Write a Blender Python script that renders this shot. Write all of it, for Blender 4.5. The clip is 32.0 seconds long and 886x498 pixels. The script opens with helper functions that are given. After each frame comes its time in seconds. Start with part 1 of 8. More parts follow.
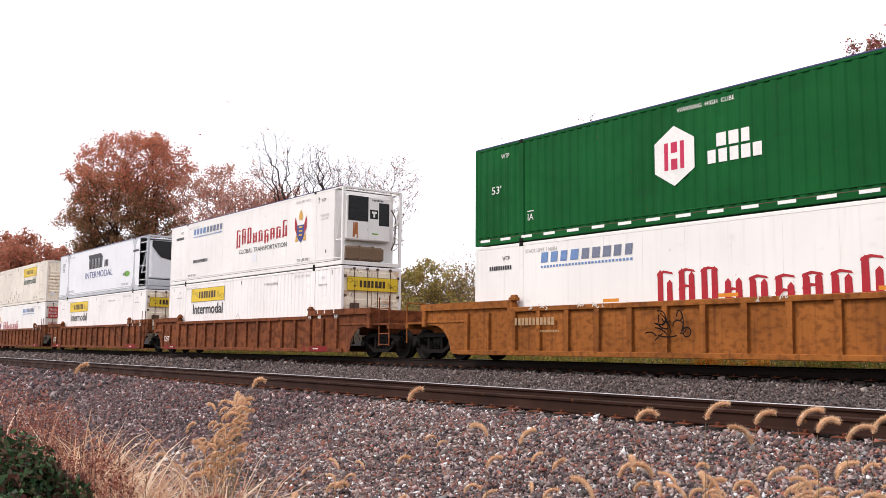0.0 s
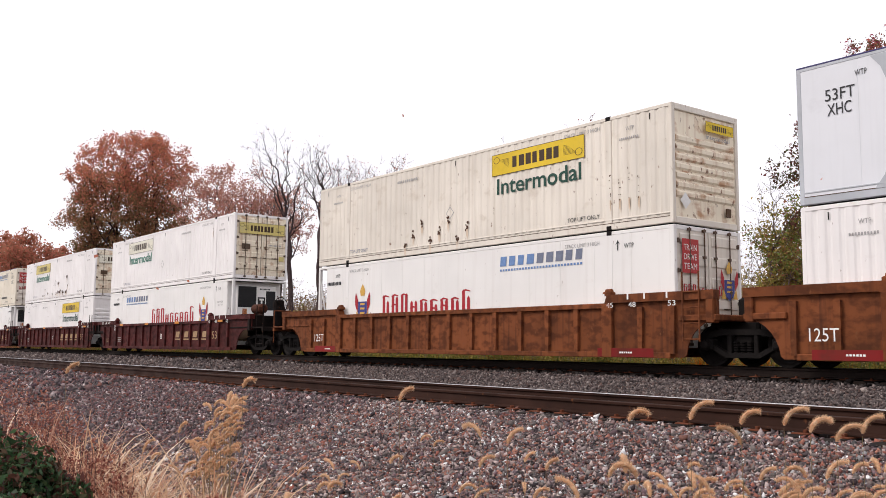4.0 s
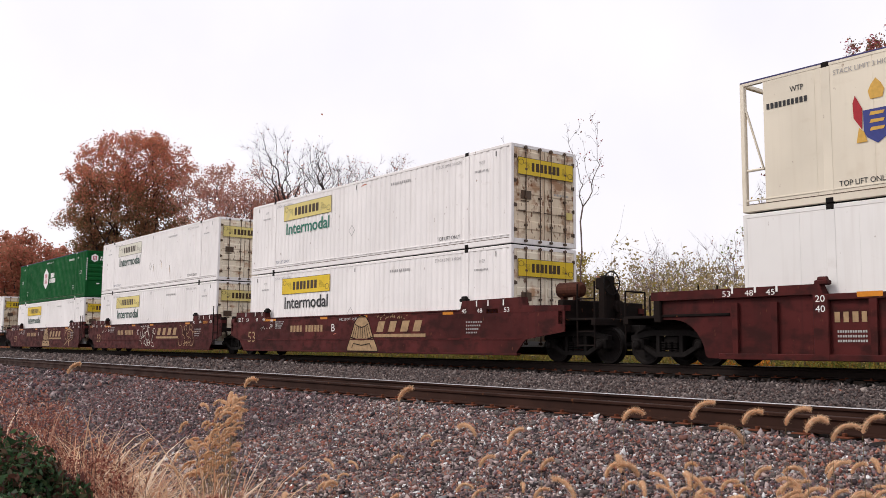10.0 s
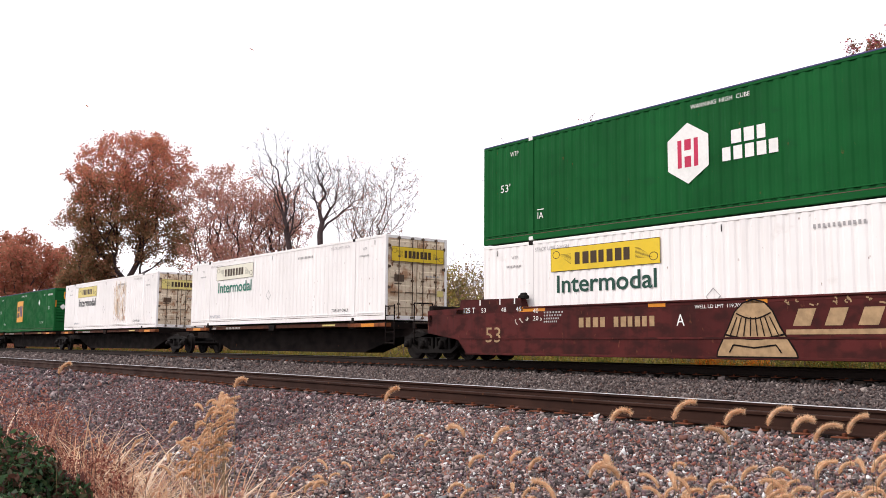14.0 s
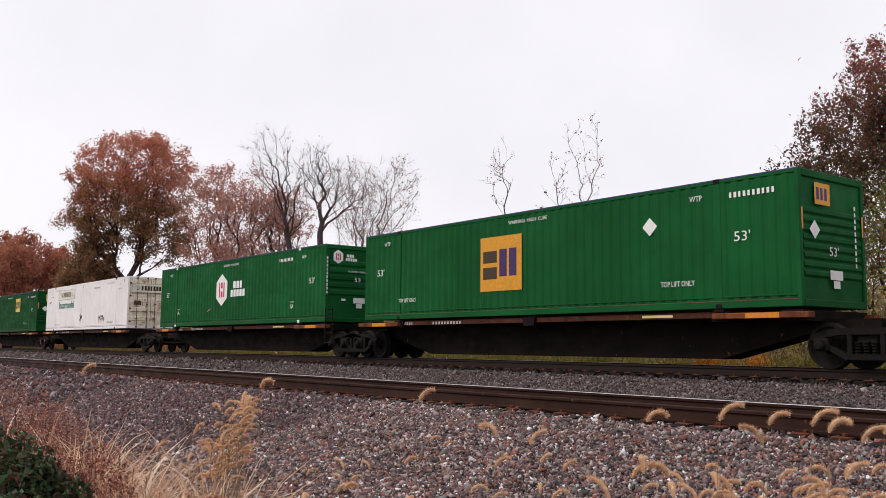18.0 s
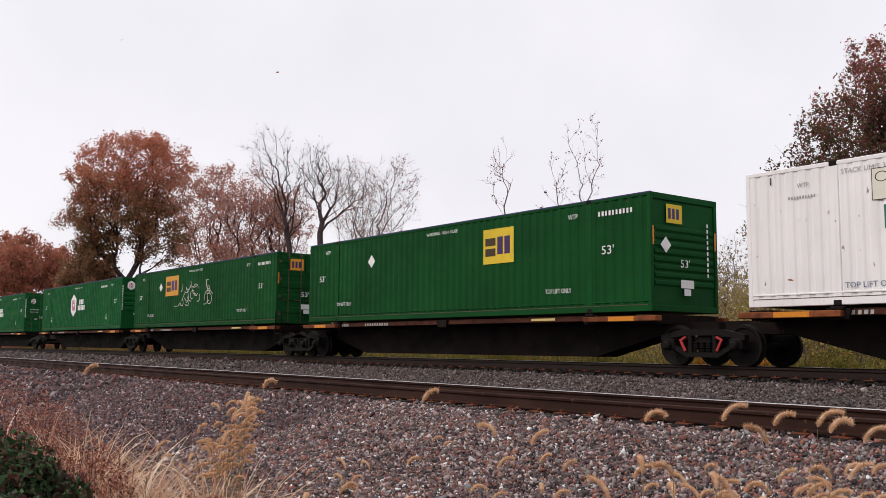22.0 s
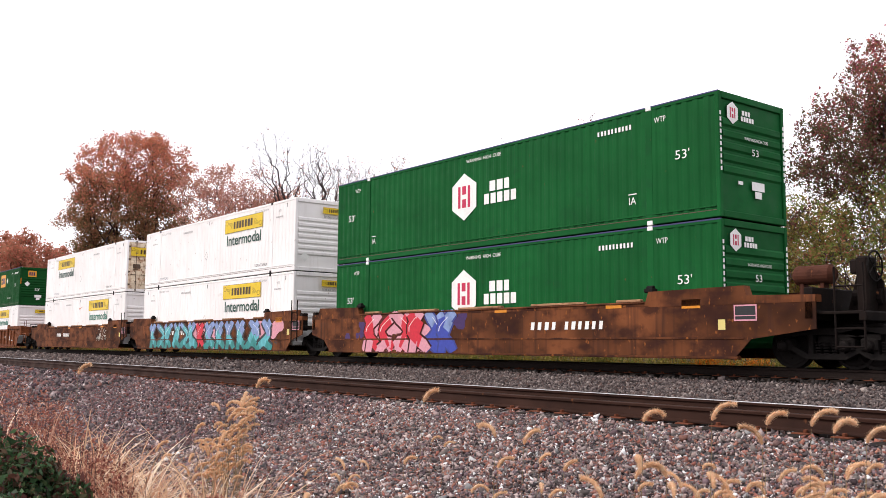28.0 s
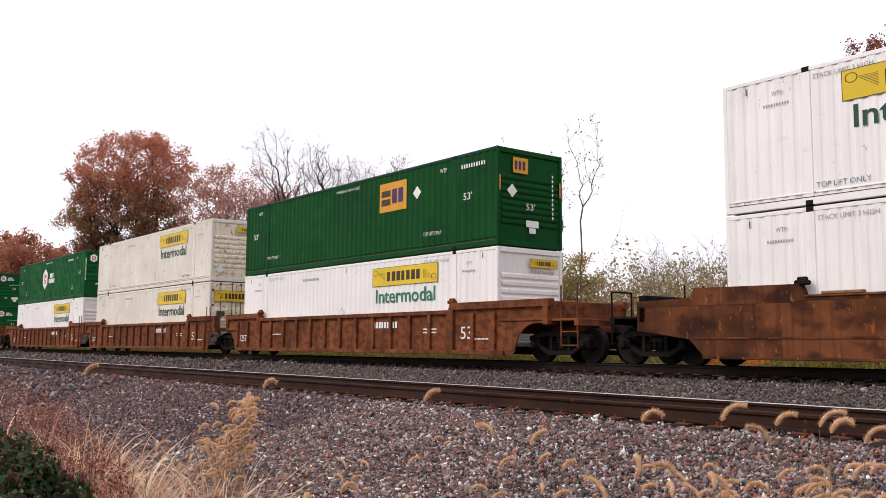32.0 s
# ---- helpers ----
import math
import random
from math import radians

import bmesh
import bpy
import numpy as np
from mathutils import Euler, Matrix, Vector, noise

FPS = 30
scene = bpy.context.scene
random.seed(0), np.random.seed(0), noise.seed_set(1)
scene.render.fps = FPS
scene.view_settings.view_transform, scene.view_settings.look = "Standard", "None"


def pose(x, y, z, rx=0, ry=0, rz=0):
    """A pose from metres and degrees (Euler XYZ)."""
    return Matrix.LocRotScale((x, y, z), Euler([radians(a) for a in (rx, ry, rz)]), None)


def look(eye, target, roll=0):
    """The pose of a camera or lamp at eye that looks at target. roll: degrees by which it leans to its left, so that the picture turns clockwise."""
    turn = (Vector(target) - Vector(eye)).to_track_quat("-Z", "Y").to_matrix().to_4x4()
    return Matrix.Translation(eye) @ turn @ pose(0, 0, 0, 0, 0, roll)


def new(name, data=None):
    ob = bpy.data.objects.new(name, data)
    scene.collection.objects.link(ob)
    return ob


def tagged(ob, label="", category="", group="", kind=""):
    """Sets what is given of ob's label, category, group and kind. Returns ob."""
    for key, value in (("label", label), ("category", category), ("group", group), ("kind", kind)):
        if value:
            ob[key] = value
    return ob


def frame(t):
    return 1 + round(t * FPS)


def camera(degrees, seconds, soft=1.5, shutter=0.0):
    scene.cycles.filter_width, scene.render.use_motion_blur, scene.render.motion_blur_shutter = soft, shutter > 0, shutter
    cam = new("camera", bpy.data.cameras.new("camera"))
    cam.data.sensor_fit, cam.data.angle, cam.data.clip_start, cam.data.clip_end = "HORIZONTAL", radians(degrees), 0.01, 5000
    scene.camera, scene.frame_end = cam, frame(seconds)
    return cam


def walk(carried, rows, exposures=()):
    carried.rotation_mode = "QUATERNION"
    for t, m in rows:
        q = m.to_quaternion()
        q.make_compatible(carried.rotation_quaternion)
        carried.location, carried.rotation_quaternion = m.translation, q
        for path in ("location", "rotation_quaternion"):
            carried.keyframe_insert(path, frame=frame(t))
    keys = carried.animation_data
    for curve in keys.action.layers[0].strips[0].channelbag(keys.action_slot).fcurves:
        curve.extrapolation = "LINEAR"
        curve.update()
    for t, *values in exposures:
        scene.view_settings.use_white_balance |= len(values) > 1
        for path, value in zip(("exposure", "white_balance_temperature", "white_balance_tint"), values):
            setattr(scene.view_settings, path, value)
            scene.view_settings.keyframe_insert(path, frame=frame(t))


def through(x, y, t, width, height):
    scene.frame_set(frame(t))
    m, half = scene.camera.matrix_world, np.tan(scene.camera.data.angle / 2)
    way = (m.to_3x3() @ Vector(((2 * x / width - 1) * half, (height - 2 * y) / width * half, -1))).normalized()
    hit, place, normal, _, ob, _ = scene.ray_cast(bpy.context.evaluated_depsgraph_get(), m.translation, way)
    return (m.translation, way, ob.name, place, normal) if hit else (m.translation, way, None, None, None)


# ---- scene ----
# Camera on a tripod beside two tracks; x runs along the rails, y away from the camera, z = 0 at its feet.
EYE = Vector((0.0, 0.0, 1.6))
YAW, PITCH, ROLL = radians(52.185), radians(6.112), 0.453
FORWARD = Vector((-math.sin(YAW) * math.cos(PITCH), math.cos(YAW) * math.cos(PITCH), math.sin(PITCH)))
cam = camera(51.74, 32.0, soft=0.35)
STAND = look(EYE, EYE + FORWARD * 40, ROLL)
walk(cam, [(0.0, STAND), (32.0, STAND)], exposures=[(0.0, 0.1), (1.0, -0.4), (2.0, -0.2), (3.0, -0.1), (6.0, -0.25), (8.0, -0.2), (9.0, -0.15), (10.0, -0.3), (11.0, -0.2), (12.0, -0.2), (13.0, 0.0), (14.0, 0.1), (17.0, -0.42), (18.0, -0.4), (19.0, -0.4), (20.0, -0.4), (21.0, -0.5), (22.0, -0.45), (23.0, -0.35), (24.0, -0.35), (25.0, -0.4), (28.0, 0.2), (29.0, 0.15), (30.0, -0.25), (31.0, -0.3), (32.0, -0.2)])

# ---- light: a bright overcast afternoon ----
SUN_FROM = Vector((-0.35, -0.62, 0.70)).normalized()
world = bpy.data.worlds.new("overcast")
scene.world = world
world.use_nodes = True
wn, wl = world.node_tree.nodes, world.node_tree.links
wn.clear()
sky = wn.new("ShaderNodeTexSky")
sky.sky_type, sky.sun_disc = "NISHITA", False
sky.sun_elevation = math.asin(SUN_FROM.z)
sky.sun_rotation = math.atan2(SUN_FROM.x, SUN_FROM.y)
sky.dust_density, sky.air_density = 4.0, 1.0
tone = wn.new("ShaderNodeVectorMath")
tone.operation = "SCALE"
tone.inputs["Scale"].default_value = 0.10
wcoord = wn.new("ShaderNodeTexCoord")
cloud = wn.new("ShaderNodeTexNoise")
cloud.inputs["Scale"].default_value, cloud.inputs["Detail"].default_value = 2.2, 5.0
ramp = wn.new("ShaderNodeValToRGB")
ramp.color_ramp.elements[0].position, ramp.color_ramp.elements[0].color = 0.3, (1.255, 1.215, 1.30, 1)
ramp.color_ramp.elements[1].position, ramp.color_ramp.elements[1].color = 0.7, (1.50, 1.46, 1.53, 1)
veil = wn.new("ShaderNodeMix")
veil.data_type = "RGBA"
veil.inputs[0].default_value = 0.88
back = wn.new("ShaderNodeBackground")
back.inputs["Strength"].default_value = 1.0
wout = wn.new("ShaderNodeOutputWorld")
wl.new(sky.outputs[0], tone.inputs[0])
wl.new(wcoord.outputs["Generated"], cloud.inputs["Vector"])
wl.new(cloud.outputs[0], ramp.inputs[0])
wl.new(tone.outputs[0], veil.inputs[6])
wl.new(ramp.outputs[0], veil.inputs[7])
wl.new(veil.outputs[2], back.inputs[0])
wl.new(back.outputs[0], wout.inputs[0])

sun_data = bpy.data.lights.new("sun", "SUN")
sun_data.energy, sun_data.angle, sun_data.color = 2.1, radians(16), (1.0, 0.93, 0.86)
sun = new("sun", sun_data)
sun.matrix_basis = look(SUN_FROM * 60, (0, 0, 0))


# ---- materials ----
def nodes_of(name):
    m = bpy.data.materials.new(name)
    m.use_nodes = True
    nt = m.node_tree
    return m, nt, nt.nodes["Principled BSDF"]


def mixed(nt, fac, a, b):
    n = nt.nodes.new("ShaderNodeMix")
    n.data_type = "RGBA"
    for socket, value in ((0, fac), (6, a), (7, b)):
        if isinstance(value, bpy.types.NodeSocket):
            nt.links.new(value, n.inputs[socket])
        elif isinstance(value, (int, float)):
            n.inputs[socket].default_value = value
        else:
            n.inputs[socket].default_value = (*value, 1)
    return n.outputs[2]


def spread(nt, value, low, high, to_low=0.0, to_high=1.0):
    n = nt.nodes.new("ShaderNodeMapRange")
    nt.links.new(value, n.inputs[0])
    for i, v in zip((1, 2, 3, 4), (low, high, to_low, to_high)):
        n.inputs[i].default_value = v
    return n.outputs[0]


def grain(nt, scale, stretch=(1, 1, 1), detail=4.0, coord="Object", seed=0.0, island=False):
    tc = nt.nodes.new("ShaderNodeTexCoord")
    mp = nt.nodes.new("ShaderNodeMapping")
    mp.inputs["Scale"].default_value = stretch
    if seed:
        info = nt.nodes.new("ShaderNodeObjectInfo")
        mul = nt.nodes.new("ShaderNodeVectorMath")
        mul.operation = "SCALE"
        mul.inputs[0].default_value = (37.0, 11.0, 5.0)
        nt.links.new(info.outputs["Random"], mul.inputs["Scale"])
        nt.links.new(mul.outputs[0], mp.inputs["Location"])
    n = nt.nodes.new("ShaderNodeTexNoise")
    n.inputs["Scale"].default_value, n.inputs["Detail"].default_value = scale, detail
    nt.links.new(tc.outputs[coord], mp.inputs[0])
    nt.links.new(mp.outputs[0], n.inputs["Vector"])
    return n.outputs[0]


def bumped(nt, bsdf, height, strength, distance=0.01):
    b = nt.nodes.new("ShaderNodeBump")
    b.inputs["Strength"].default_value, b.inputs["Distance"].default_value = strength, distance
    nt.links.new(height, b.inputs["Height"])
    nt.links.new(b.outputs[0], bsdf.inputs["Normal"])


def painted(name, base, rough=0.5, stain=(0.3, 0.22, 0.16), stain_at=0.62, stain_by=0.5, streak=0.25,
            rust=0.0, vary=0.08, metal=0.0, rusty=(0.16, 0.06, 0.025), patch_size=1.7, spec=None):
    """Sprayed steel: broad fading, rain streaks down the face, grime patches and rust spots."""
    m, nt, b = nodes_of(name)
    b.inputs["Specular IOR Level"].default_value = spec if spec is not None else (0.12 if rough > 0.58 else 0.3)
    broad = grain(nt, 0.55, (1, 1, 1), 3, seed=1.0)
    dark = tuple(c * (1 - vary * 2.0) for c in base)
    lite = tuple(min(1, c * (1 + vary)) for c in base)
    col = mixed(nt, spread(nt, broad, 0.3, 0.7), dark, lite)
    run = grain(nt, 1.0, (7, 7, 0.35), 5, seed=1.0)
    col = mixed(nt, spread(nt, run, 0.52, 0.8, 0, streak), col, stain)
    patch = grain(nt, patch_size, (1, 1, 1.6), 7, seed=1.0)
    col = mixed(nt, spread(nt, patch, stain_at, stain_at + 0.16, 0, stain_by), col, stain)
    if rust:
        spot = grain(nt, 9.0, (1, 1, 0.5), 6, seed=1.0)
        col = mixed(nt, spread(nt, spot, 0.72 - 0.2 * rust, 0.80 - 0.2 * rust, 0, 0.9), col, rusty)
    nt.links.new(col, b.inputs["Base Color"])
    b.inputs["Metallic"].default_value = metal
    fine = grain(nt, 60, (1, 1, 1), 3)
    nt.links.new(spread(nt, patch, 0.3, 0.75, rough - 0.08, min(1, rough + 0.25)), b.inputs["Roughness"])
    bumped(nt, b, fine, 0.12, 0.004)
    return m


def plain(name, base, rough=0.6, metal=0.0, vary=0.12, scale=12.0, bump=0.1):
    m, nt, b = nodes_of(name)
    b.inputs["Specular IOR Level"].default_value = 0.12 if rough > 0.62 else 0.3
    g = grain(nt, scale, (1, 1, 1), 5)
    w = grain(nt, scale / 9, (1, 1, 1), 3)
    col = mixed(nt, spread(nt, g, 0.3, 0.7), tuple(c * (1 - vary) for c in base), tuple(min(1, c * (1 + vary)) for c in base))
    col = mixed(nt, spread(nt, w, 0.5, 0.75, 0, 0.3), col, tuple(c * 0.6 for c in base))
    nt.links.new(col, b.inputs["Base Color"])
    b.inputs["Roughness"].default_value, b.inputs["Metallic"].default_value = rough, metal
    bumped(nt, b, g, bump, 0.01)
    return m


def islands(name, colours, rough=0.75, through=0.0, bump=0.0):
    """Each small piece of the mesh takes one of the colours at random."""
    m, nt, b = nodes_of(name)
    geo = nt.nodes.new("ShaderNodeNewGeometry")
    r = nt.nodes.new("ShaderNodeValToRGB")
    r.color_ramp.interpolation = "LINEAR"
    els = r.color_ramp.elements
    while len(els) < len(colours):
        els.new(0.5)
    for i, c in enumerate(colours):
        els[i].position, els[i].color = i / (len(colours) - 1), (*c, 1)
    nt.links.new(geo.outputs["Random Per Island"], r.inputs[0])
    g = grain(nt, 30, (1, 1, 1), 3)
    col = mixed(nt, spread(nt, g, 0.4, 0.75, 0, 0.3), r.outputs[0], tuple(x * 0.55 for x in colours[0]))
    b.inputs["Specular IOR Level"].default_value = 0.15
    nt.links.new(col, b.inputs["Base Color"])
    b.inputs["Roughness"].default_value = rough
    if through:
        t = nt.nodes.new("ShaderNodeBsdfTranslucent")
        s = nt.nodes.new("ShaderNodeMixShader")
        s.inputs[0].default_value = through
        nt.links.new(col, t.inputs[0])
        nt.links.new(b.outputs[0], s.inputs[1])
        nt.links.new(t.outputs[0], s.inputs[2])
        nt.links.new(s.outputs[0], nt.nodes["Material Output"].inputs[0])
    if bump:
        bumped(nt, b, grain(nt, 45, (1, 1, 1), 4), bump, 0.01)
    return m


WHITE = painted("white_paint", (0.855, 0.822, 0.812), 0.45, (0.42, 0.36, 0.32), 0.66, 0.35, 0.22, 0.12, 0.04)
CREAM = painted("aged_white_paint", (0.76, 0.70, 0.62), 0.5, (0.42, 0.33, 0.24), 0.60, 0.35, 0.30, 0.22, 0.06)
BEIGE_PANEL = painted("beige_sheet_panel", (0.74, 0.67, 0.55), 0.45, (0.55, 0.46, 0.35), 0.60, 0.4, 0.25, 0.03, 0.05)
REEFER = painted("white_sheet_panel", (0.80, 0.78, 0.76), 0.38, (0.48, 0.42, 0.38), 0.64, 0.3, 0.2, 0.05, 0.03)
SILVER = painted("cool_white_panel", (0.74, 0.75, 0.79), 0.36, (0.45, 0.45, 0.47), 0.64, 0.3, 0.15, 0.0, 0.03)
POSTGREY = painted("grey_post_paint", (0.48, 0.50, 0.54), 0.5, (0.3, 0.3, 0.3), 0.6, 0.3, 0.2, 0.05)
GREEN = painted("green_paint", (0.008, 0.094, 0.024), 0.55, (0.014, 0.062, 0.026), 0.58, 0.5, 0.35, 0.05, 0.12, spec=0.06)
DEEP_GREEN = painted("deep_green_paint", (0.007, 0.066, 0.0155), 0.55, (0.014, 0.052, 0.022), 0.58, 0.5, 0.35, 0.05, 0.12, spec=0.06)
# colour of the lens fringe where top edges meet bright sky
BLUE_FRINGE = plain("blue_edge_paint", (0.05, 0.045, 0.14), 0.6)
DOORDIRT = painted("soiled_door_paint", (0.84, 0.75, 0.60), 0.55, (0.40, 0.17, 0.06), 0.54, 0.75, 0.6, 0.55, 0.05, patch_size=2.2)
RUSTY_DOOR = painted("rust_blotched_door_paint", (0.74, 0.62, 0.47), 0.6, (0.30, 0.125, 0.05), 0.5, 0.75, 0.6, 0.7, 0.08, patch_size=2.2)
RODS = painted("lock_rod_steel", (0.11, 0.075, 0.055), 0.5, (0.12, 0.06, 0.03), 0.5, 0.6, 0.3, 0.3, 0.1, 0.4)
STEEL_DARK = plain("dark_rubber_and_steel", (0.016, 0.014, 0.014), 0.65)
ORANGE_STEEL = painted("orange_brown_weathered_steel", (0.20, 0.062, 0.023), 0.7, (0.050, 0.019, 0.012), 0.46, 0.6, 0.95, 0.4, 0.22, patch_size=3.4)
OCHRE_STEEL = painted("ochre_weathered_steel", (0.29, 0.10, 0.022), 0.7, (0.085, 0.028, 0.013), 0.48, 0.5, 0.85, 0.4, 0.16, patch_size=5.0)
MAROON_STEEL = painted("maroon_weathered_steel", (0.080, 0.0145, 0.0135), 0.6, (0.026, 0.010, 0.009), 0.47, 0.75, 0.6, 0.25, 0.22, rusty=(0.15, 0.05, 0.025), patch_size=2.4)
RUST_STEEL = painted("rust_brown_weathered_steel", (0.150, 0.050, 0.019), 0.75, (0.030, 0.012, 0.010), 0.46, 0.8, 1.0, 0.5, 0.42, 0.0, (0.26, 0.085, 0.022), 1.5)
# soot brown, lowered further so the colour holds the underframe's deep shade
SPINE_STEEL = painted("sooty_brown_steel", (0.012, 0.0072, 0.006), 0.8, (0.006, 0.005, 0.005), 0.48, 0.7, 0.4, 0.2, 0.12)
BEAM_STEEL = painted("red_brown_beam_steel", (0.080, 0.028, 0.017), 0.75, (0.020, 0.010, 0.008), 0.5, 0.6, 0.6, 0.4, 0.14, patch_size=4.0)
LETTER_GREY = plain("dusty_white_lettering", (0.42, 0.40, 0.38), 0.6)
RED_BAND = painted("faded_red_band", (0.22, 0.018, 0.018), 0.6, (0.08, 0.03, 0.02), 0.52, 0.6, 0.4, 0.2, 0.1)
# running gear: sooty steel, base cut to near black for under-train shade
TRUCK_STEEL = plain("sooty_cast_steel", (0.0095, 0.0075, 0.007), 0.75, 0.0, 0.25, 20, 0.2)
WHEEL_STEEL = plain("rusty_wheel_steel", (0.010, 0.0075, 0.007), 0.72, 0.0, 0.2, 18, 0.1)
BRIGHT_STEEL = plain("polished_tread", (0.50, 0.49, 0.50), 0.32, 0.9, 0.05, 30, 0.02)
DULL_STEEL = plain("dull_worn_tread", (0.085, 0.055, 0.048), 0.8, 0.0, 0.2, 30, 0.05)
# rail steel darkened: shade below the cars is in this colour
SHADE_RAIL = plain("greasy_dark_rail", (0.020, 0.013, 0.011), 0.75, 0.0, 0.25, 20, 0.2)
REFLECT = plain("orange_yellow_reflector", (0.62, 0.22, 0.015), 0.4)
YELLOW = painted("yellow_sign", (0.72, 0.50, 0.025), 0.45, (0.35, 0.26, 0.06), 0.62, 0.35, 0.2, 0, 0.05)
PALE_YELLOW = painted("faded_yellow_sign", (0.70, 0.58, 0.20), 0.5, (0.5, 0.45, 0.3), 0.55, 0.5, 0.3, 0, 0.06)
GHOST = painted("bleached_sign", (0.74, 0.71, 0.60), 0.5, (0.6, 0.58, 0.5), 0.5, 0.5, 0.3, 0, 0.05)
INK = plain("black_lettering", (0.025, 0.025, 0.028), 0.5)
SIGN_BROWN = plain("dark_brown_lettering", (0.05, 0.028, 0.012), 0.5)
INK_GREEN = plain("dark_green_lettering", (0.012, 0.060, 0.042), 0.5)
TEAL = plain("teal_lettering", (0.02, 0.17, 0.115), 0.5)
FADED_INK = plain("faded_grey_lettering", (0.36, 0.35, 0.35), 0.6)
LETTER_WHITE = plain("white_lettering", (0.80, 0.79, 0.77), 0.5, 0, 0.05)
LETTER_TAN = plain("tan_lettering", (0.36, 0.235, 0.125), 0.6, 0, 0.25, 6)
CRIMSON = plain("crimson_lettering", (0.36, 0.012, 0.022), 0.5)
EMBLEM_RED = plain("emblem_red", (0.50, 0.02, 0.075), 0.5)
NAVY = plain("navy_emblem", (0.035, 0.045, 0.21), 0.5)
GOLD = plain("gold_emblem", (0.62, 0.36, 0.07), 0.5)
STEELBLUE = plain("steel_blue_lettering", (0.14, 0.24, 0.46), 0.5)
SLATE = plain("slate_lettering", (0.16, 0.18, 0.25), 0.5)
BEIGE = plain("beige_squares", (0.62, 0.55, 0.42), 0.6)
GREYTXT = plain("warm_grey_lettering", (0.32, 0.30, 0.29), 0.6)
ECO = plain("eco_green", (0.13, 0.33, 0.03), 0.5)
PLATE_RED = plain("red_plate", (0.42, 0.03, 0.03), 0.5)
PLUM = plain("plum_lettering", (0.05, 0.02, 0.10), 0.5)
AMBER = plain("amber_panel", (0.66, 0.30, 0.02), 0.5)
BLACK = plain("black_plastic", (0.012, 0.012, 0.014), 0.45)
TANK = plain("brown_fuel_tank", (0.16, 0.10, 0.06), 0.55)
G_CYAN = plain("cyan_spray", (0.10, 0.38, 0.42), 0.5, 0, 0.3, 4)
G_TEAL = plain("teal_spray", (0.03, 0.22, 0.21), 0.5, 0, 0.3, 4)
G_BLUE = plain("blue_spray", (0.04, 0.06, 0.34), 0.5)
G_RED = plain("red_spray", (0.55, 0.02, 0.04), 0.5)
G_PINK = plain("pink_spray", (0.62, 0.28, 0.34), 0.5)
G_LILAC = plain("lilac_spray", (0.20, 0.27, 0.48), 0.5, 0, 0.3, 4)
G_WHITE = plain("chalk_spray", (0.62, 0.58, 0.52), 0.6)
TIE_WOOD = plain("creosoted_tie_wood", (0.015, 0.010, 0.008), 0.85, 0, 0.3, 14, 0.5)
RAIL_STEEL = painted("rusty_rail_steel", (0.040, 0.0175, 0.012), 0.65, (0.022, 0.012, 0.010), 0.5, 0.6, 0.1, 0.25, 0.12, 0.2)
STAIN_RUST = islands("rust_run", ((0.48, 0.20, 0.08), (0.38, 0.13, 0.05), (0.55, 0.28, 0.12), (0.32, 0.10, 0.05)), 0.7)
STAIN_PALE = islands("pale_rust_run", ((0.76, 0.64, 0.52), (0.72, 0.56, 0.42), (0.76, 0.66, 0.55), (0.64, 0.44, 0.29)), 0.6)
PLATE_BROWN = plain("brown_tie_plate", (0.13, 0.042, 0.022), 0.85, 0, 0.35, 9, 0.3)
SCUFF_DARK = plain("bare_rusted_scuff", (0.085, 0.045, 0.03), 0.75)
WEAR_TAN = painted("bare_tan_steel", (0.36, 0.20, 0.11), 0.7, (0.14, 0.06, 0.03), 0.52, 0.6, 0.5, 0.4, 0.15, patch_size=5.0)


# ---- mesh tools ----
def box(bm, x0, x1, y0, y1, z0, z1):
    v = [bm.verts.new(p) for p in ((x0, y0, z0), (x1, y0, z0), (x1, y1, z0), (x0, y1, z0),
                                   (x0, y0, z1), (x1, y0, z1), (x1, y1, z1), (x0, y1, z1))]
    for f in ((3, 2, 1, 0), (4, 5, 6, 7), (0, 1, 5, 4), (1, 2, 6, 5), (2, 3, 7, 6), (3, 0, 4, 7)):
        bm.faces.new([v[i] for i in f])


def softbox(bm, x0, x1, y0, y1, z0, z1, r=0.01):
    """A box with its long edges chamfered."""
    r = min(r, (x1 - x0) / 3, (y1 - y0) / 3, (z1 - z0) / 3)
    rings = []
    for z, e in ((z0, r), (z0 + r, 0), (z1 - r, 0), (z1, r)):
        a0, a1, b0, b1 = x0 + e, x1 - e, y0 + e, y1 - e
        rings.append([bm.verts.new(p) for p in ((a0 + r, b0, z), (a1 - r, b0, z), (a1, b0 + r, z), (a1, b1 - r, z),
                                                (a1 - r, b1, z), (a0 + r, b1, z), (a0, b1 - r, z), (a0, b0 + r, z))])
    for a, b in zip(rings, rings[1:]):
        for i in range(8):
            bm.faces.new((a[i], a[(i + 1) % 8], b[(i + 1) % 8], b[i]))
    bm.faces.new(rings[0][::-1])
    bm.faces.new(rings[-1])


def prism(bm, pts, y0, y1):
    """A polygon in x and z, drawn out from y0 to y1."""
    a = [bm.verts.new((x, y0, z)) for x, z in pts]
    b = [bm.verts.new((x, y1, z)) for x, z in pts]
    n = len(pts)
    bm.faces.new(a)
    bm.faces.new(b[::-1])
    for i in range(n):
        bm.faces.new((a[(i + 1) % n], a[i], b[i], b[(i + 1) % n]))


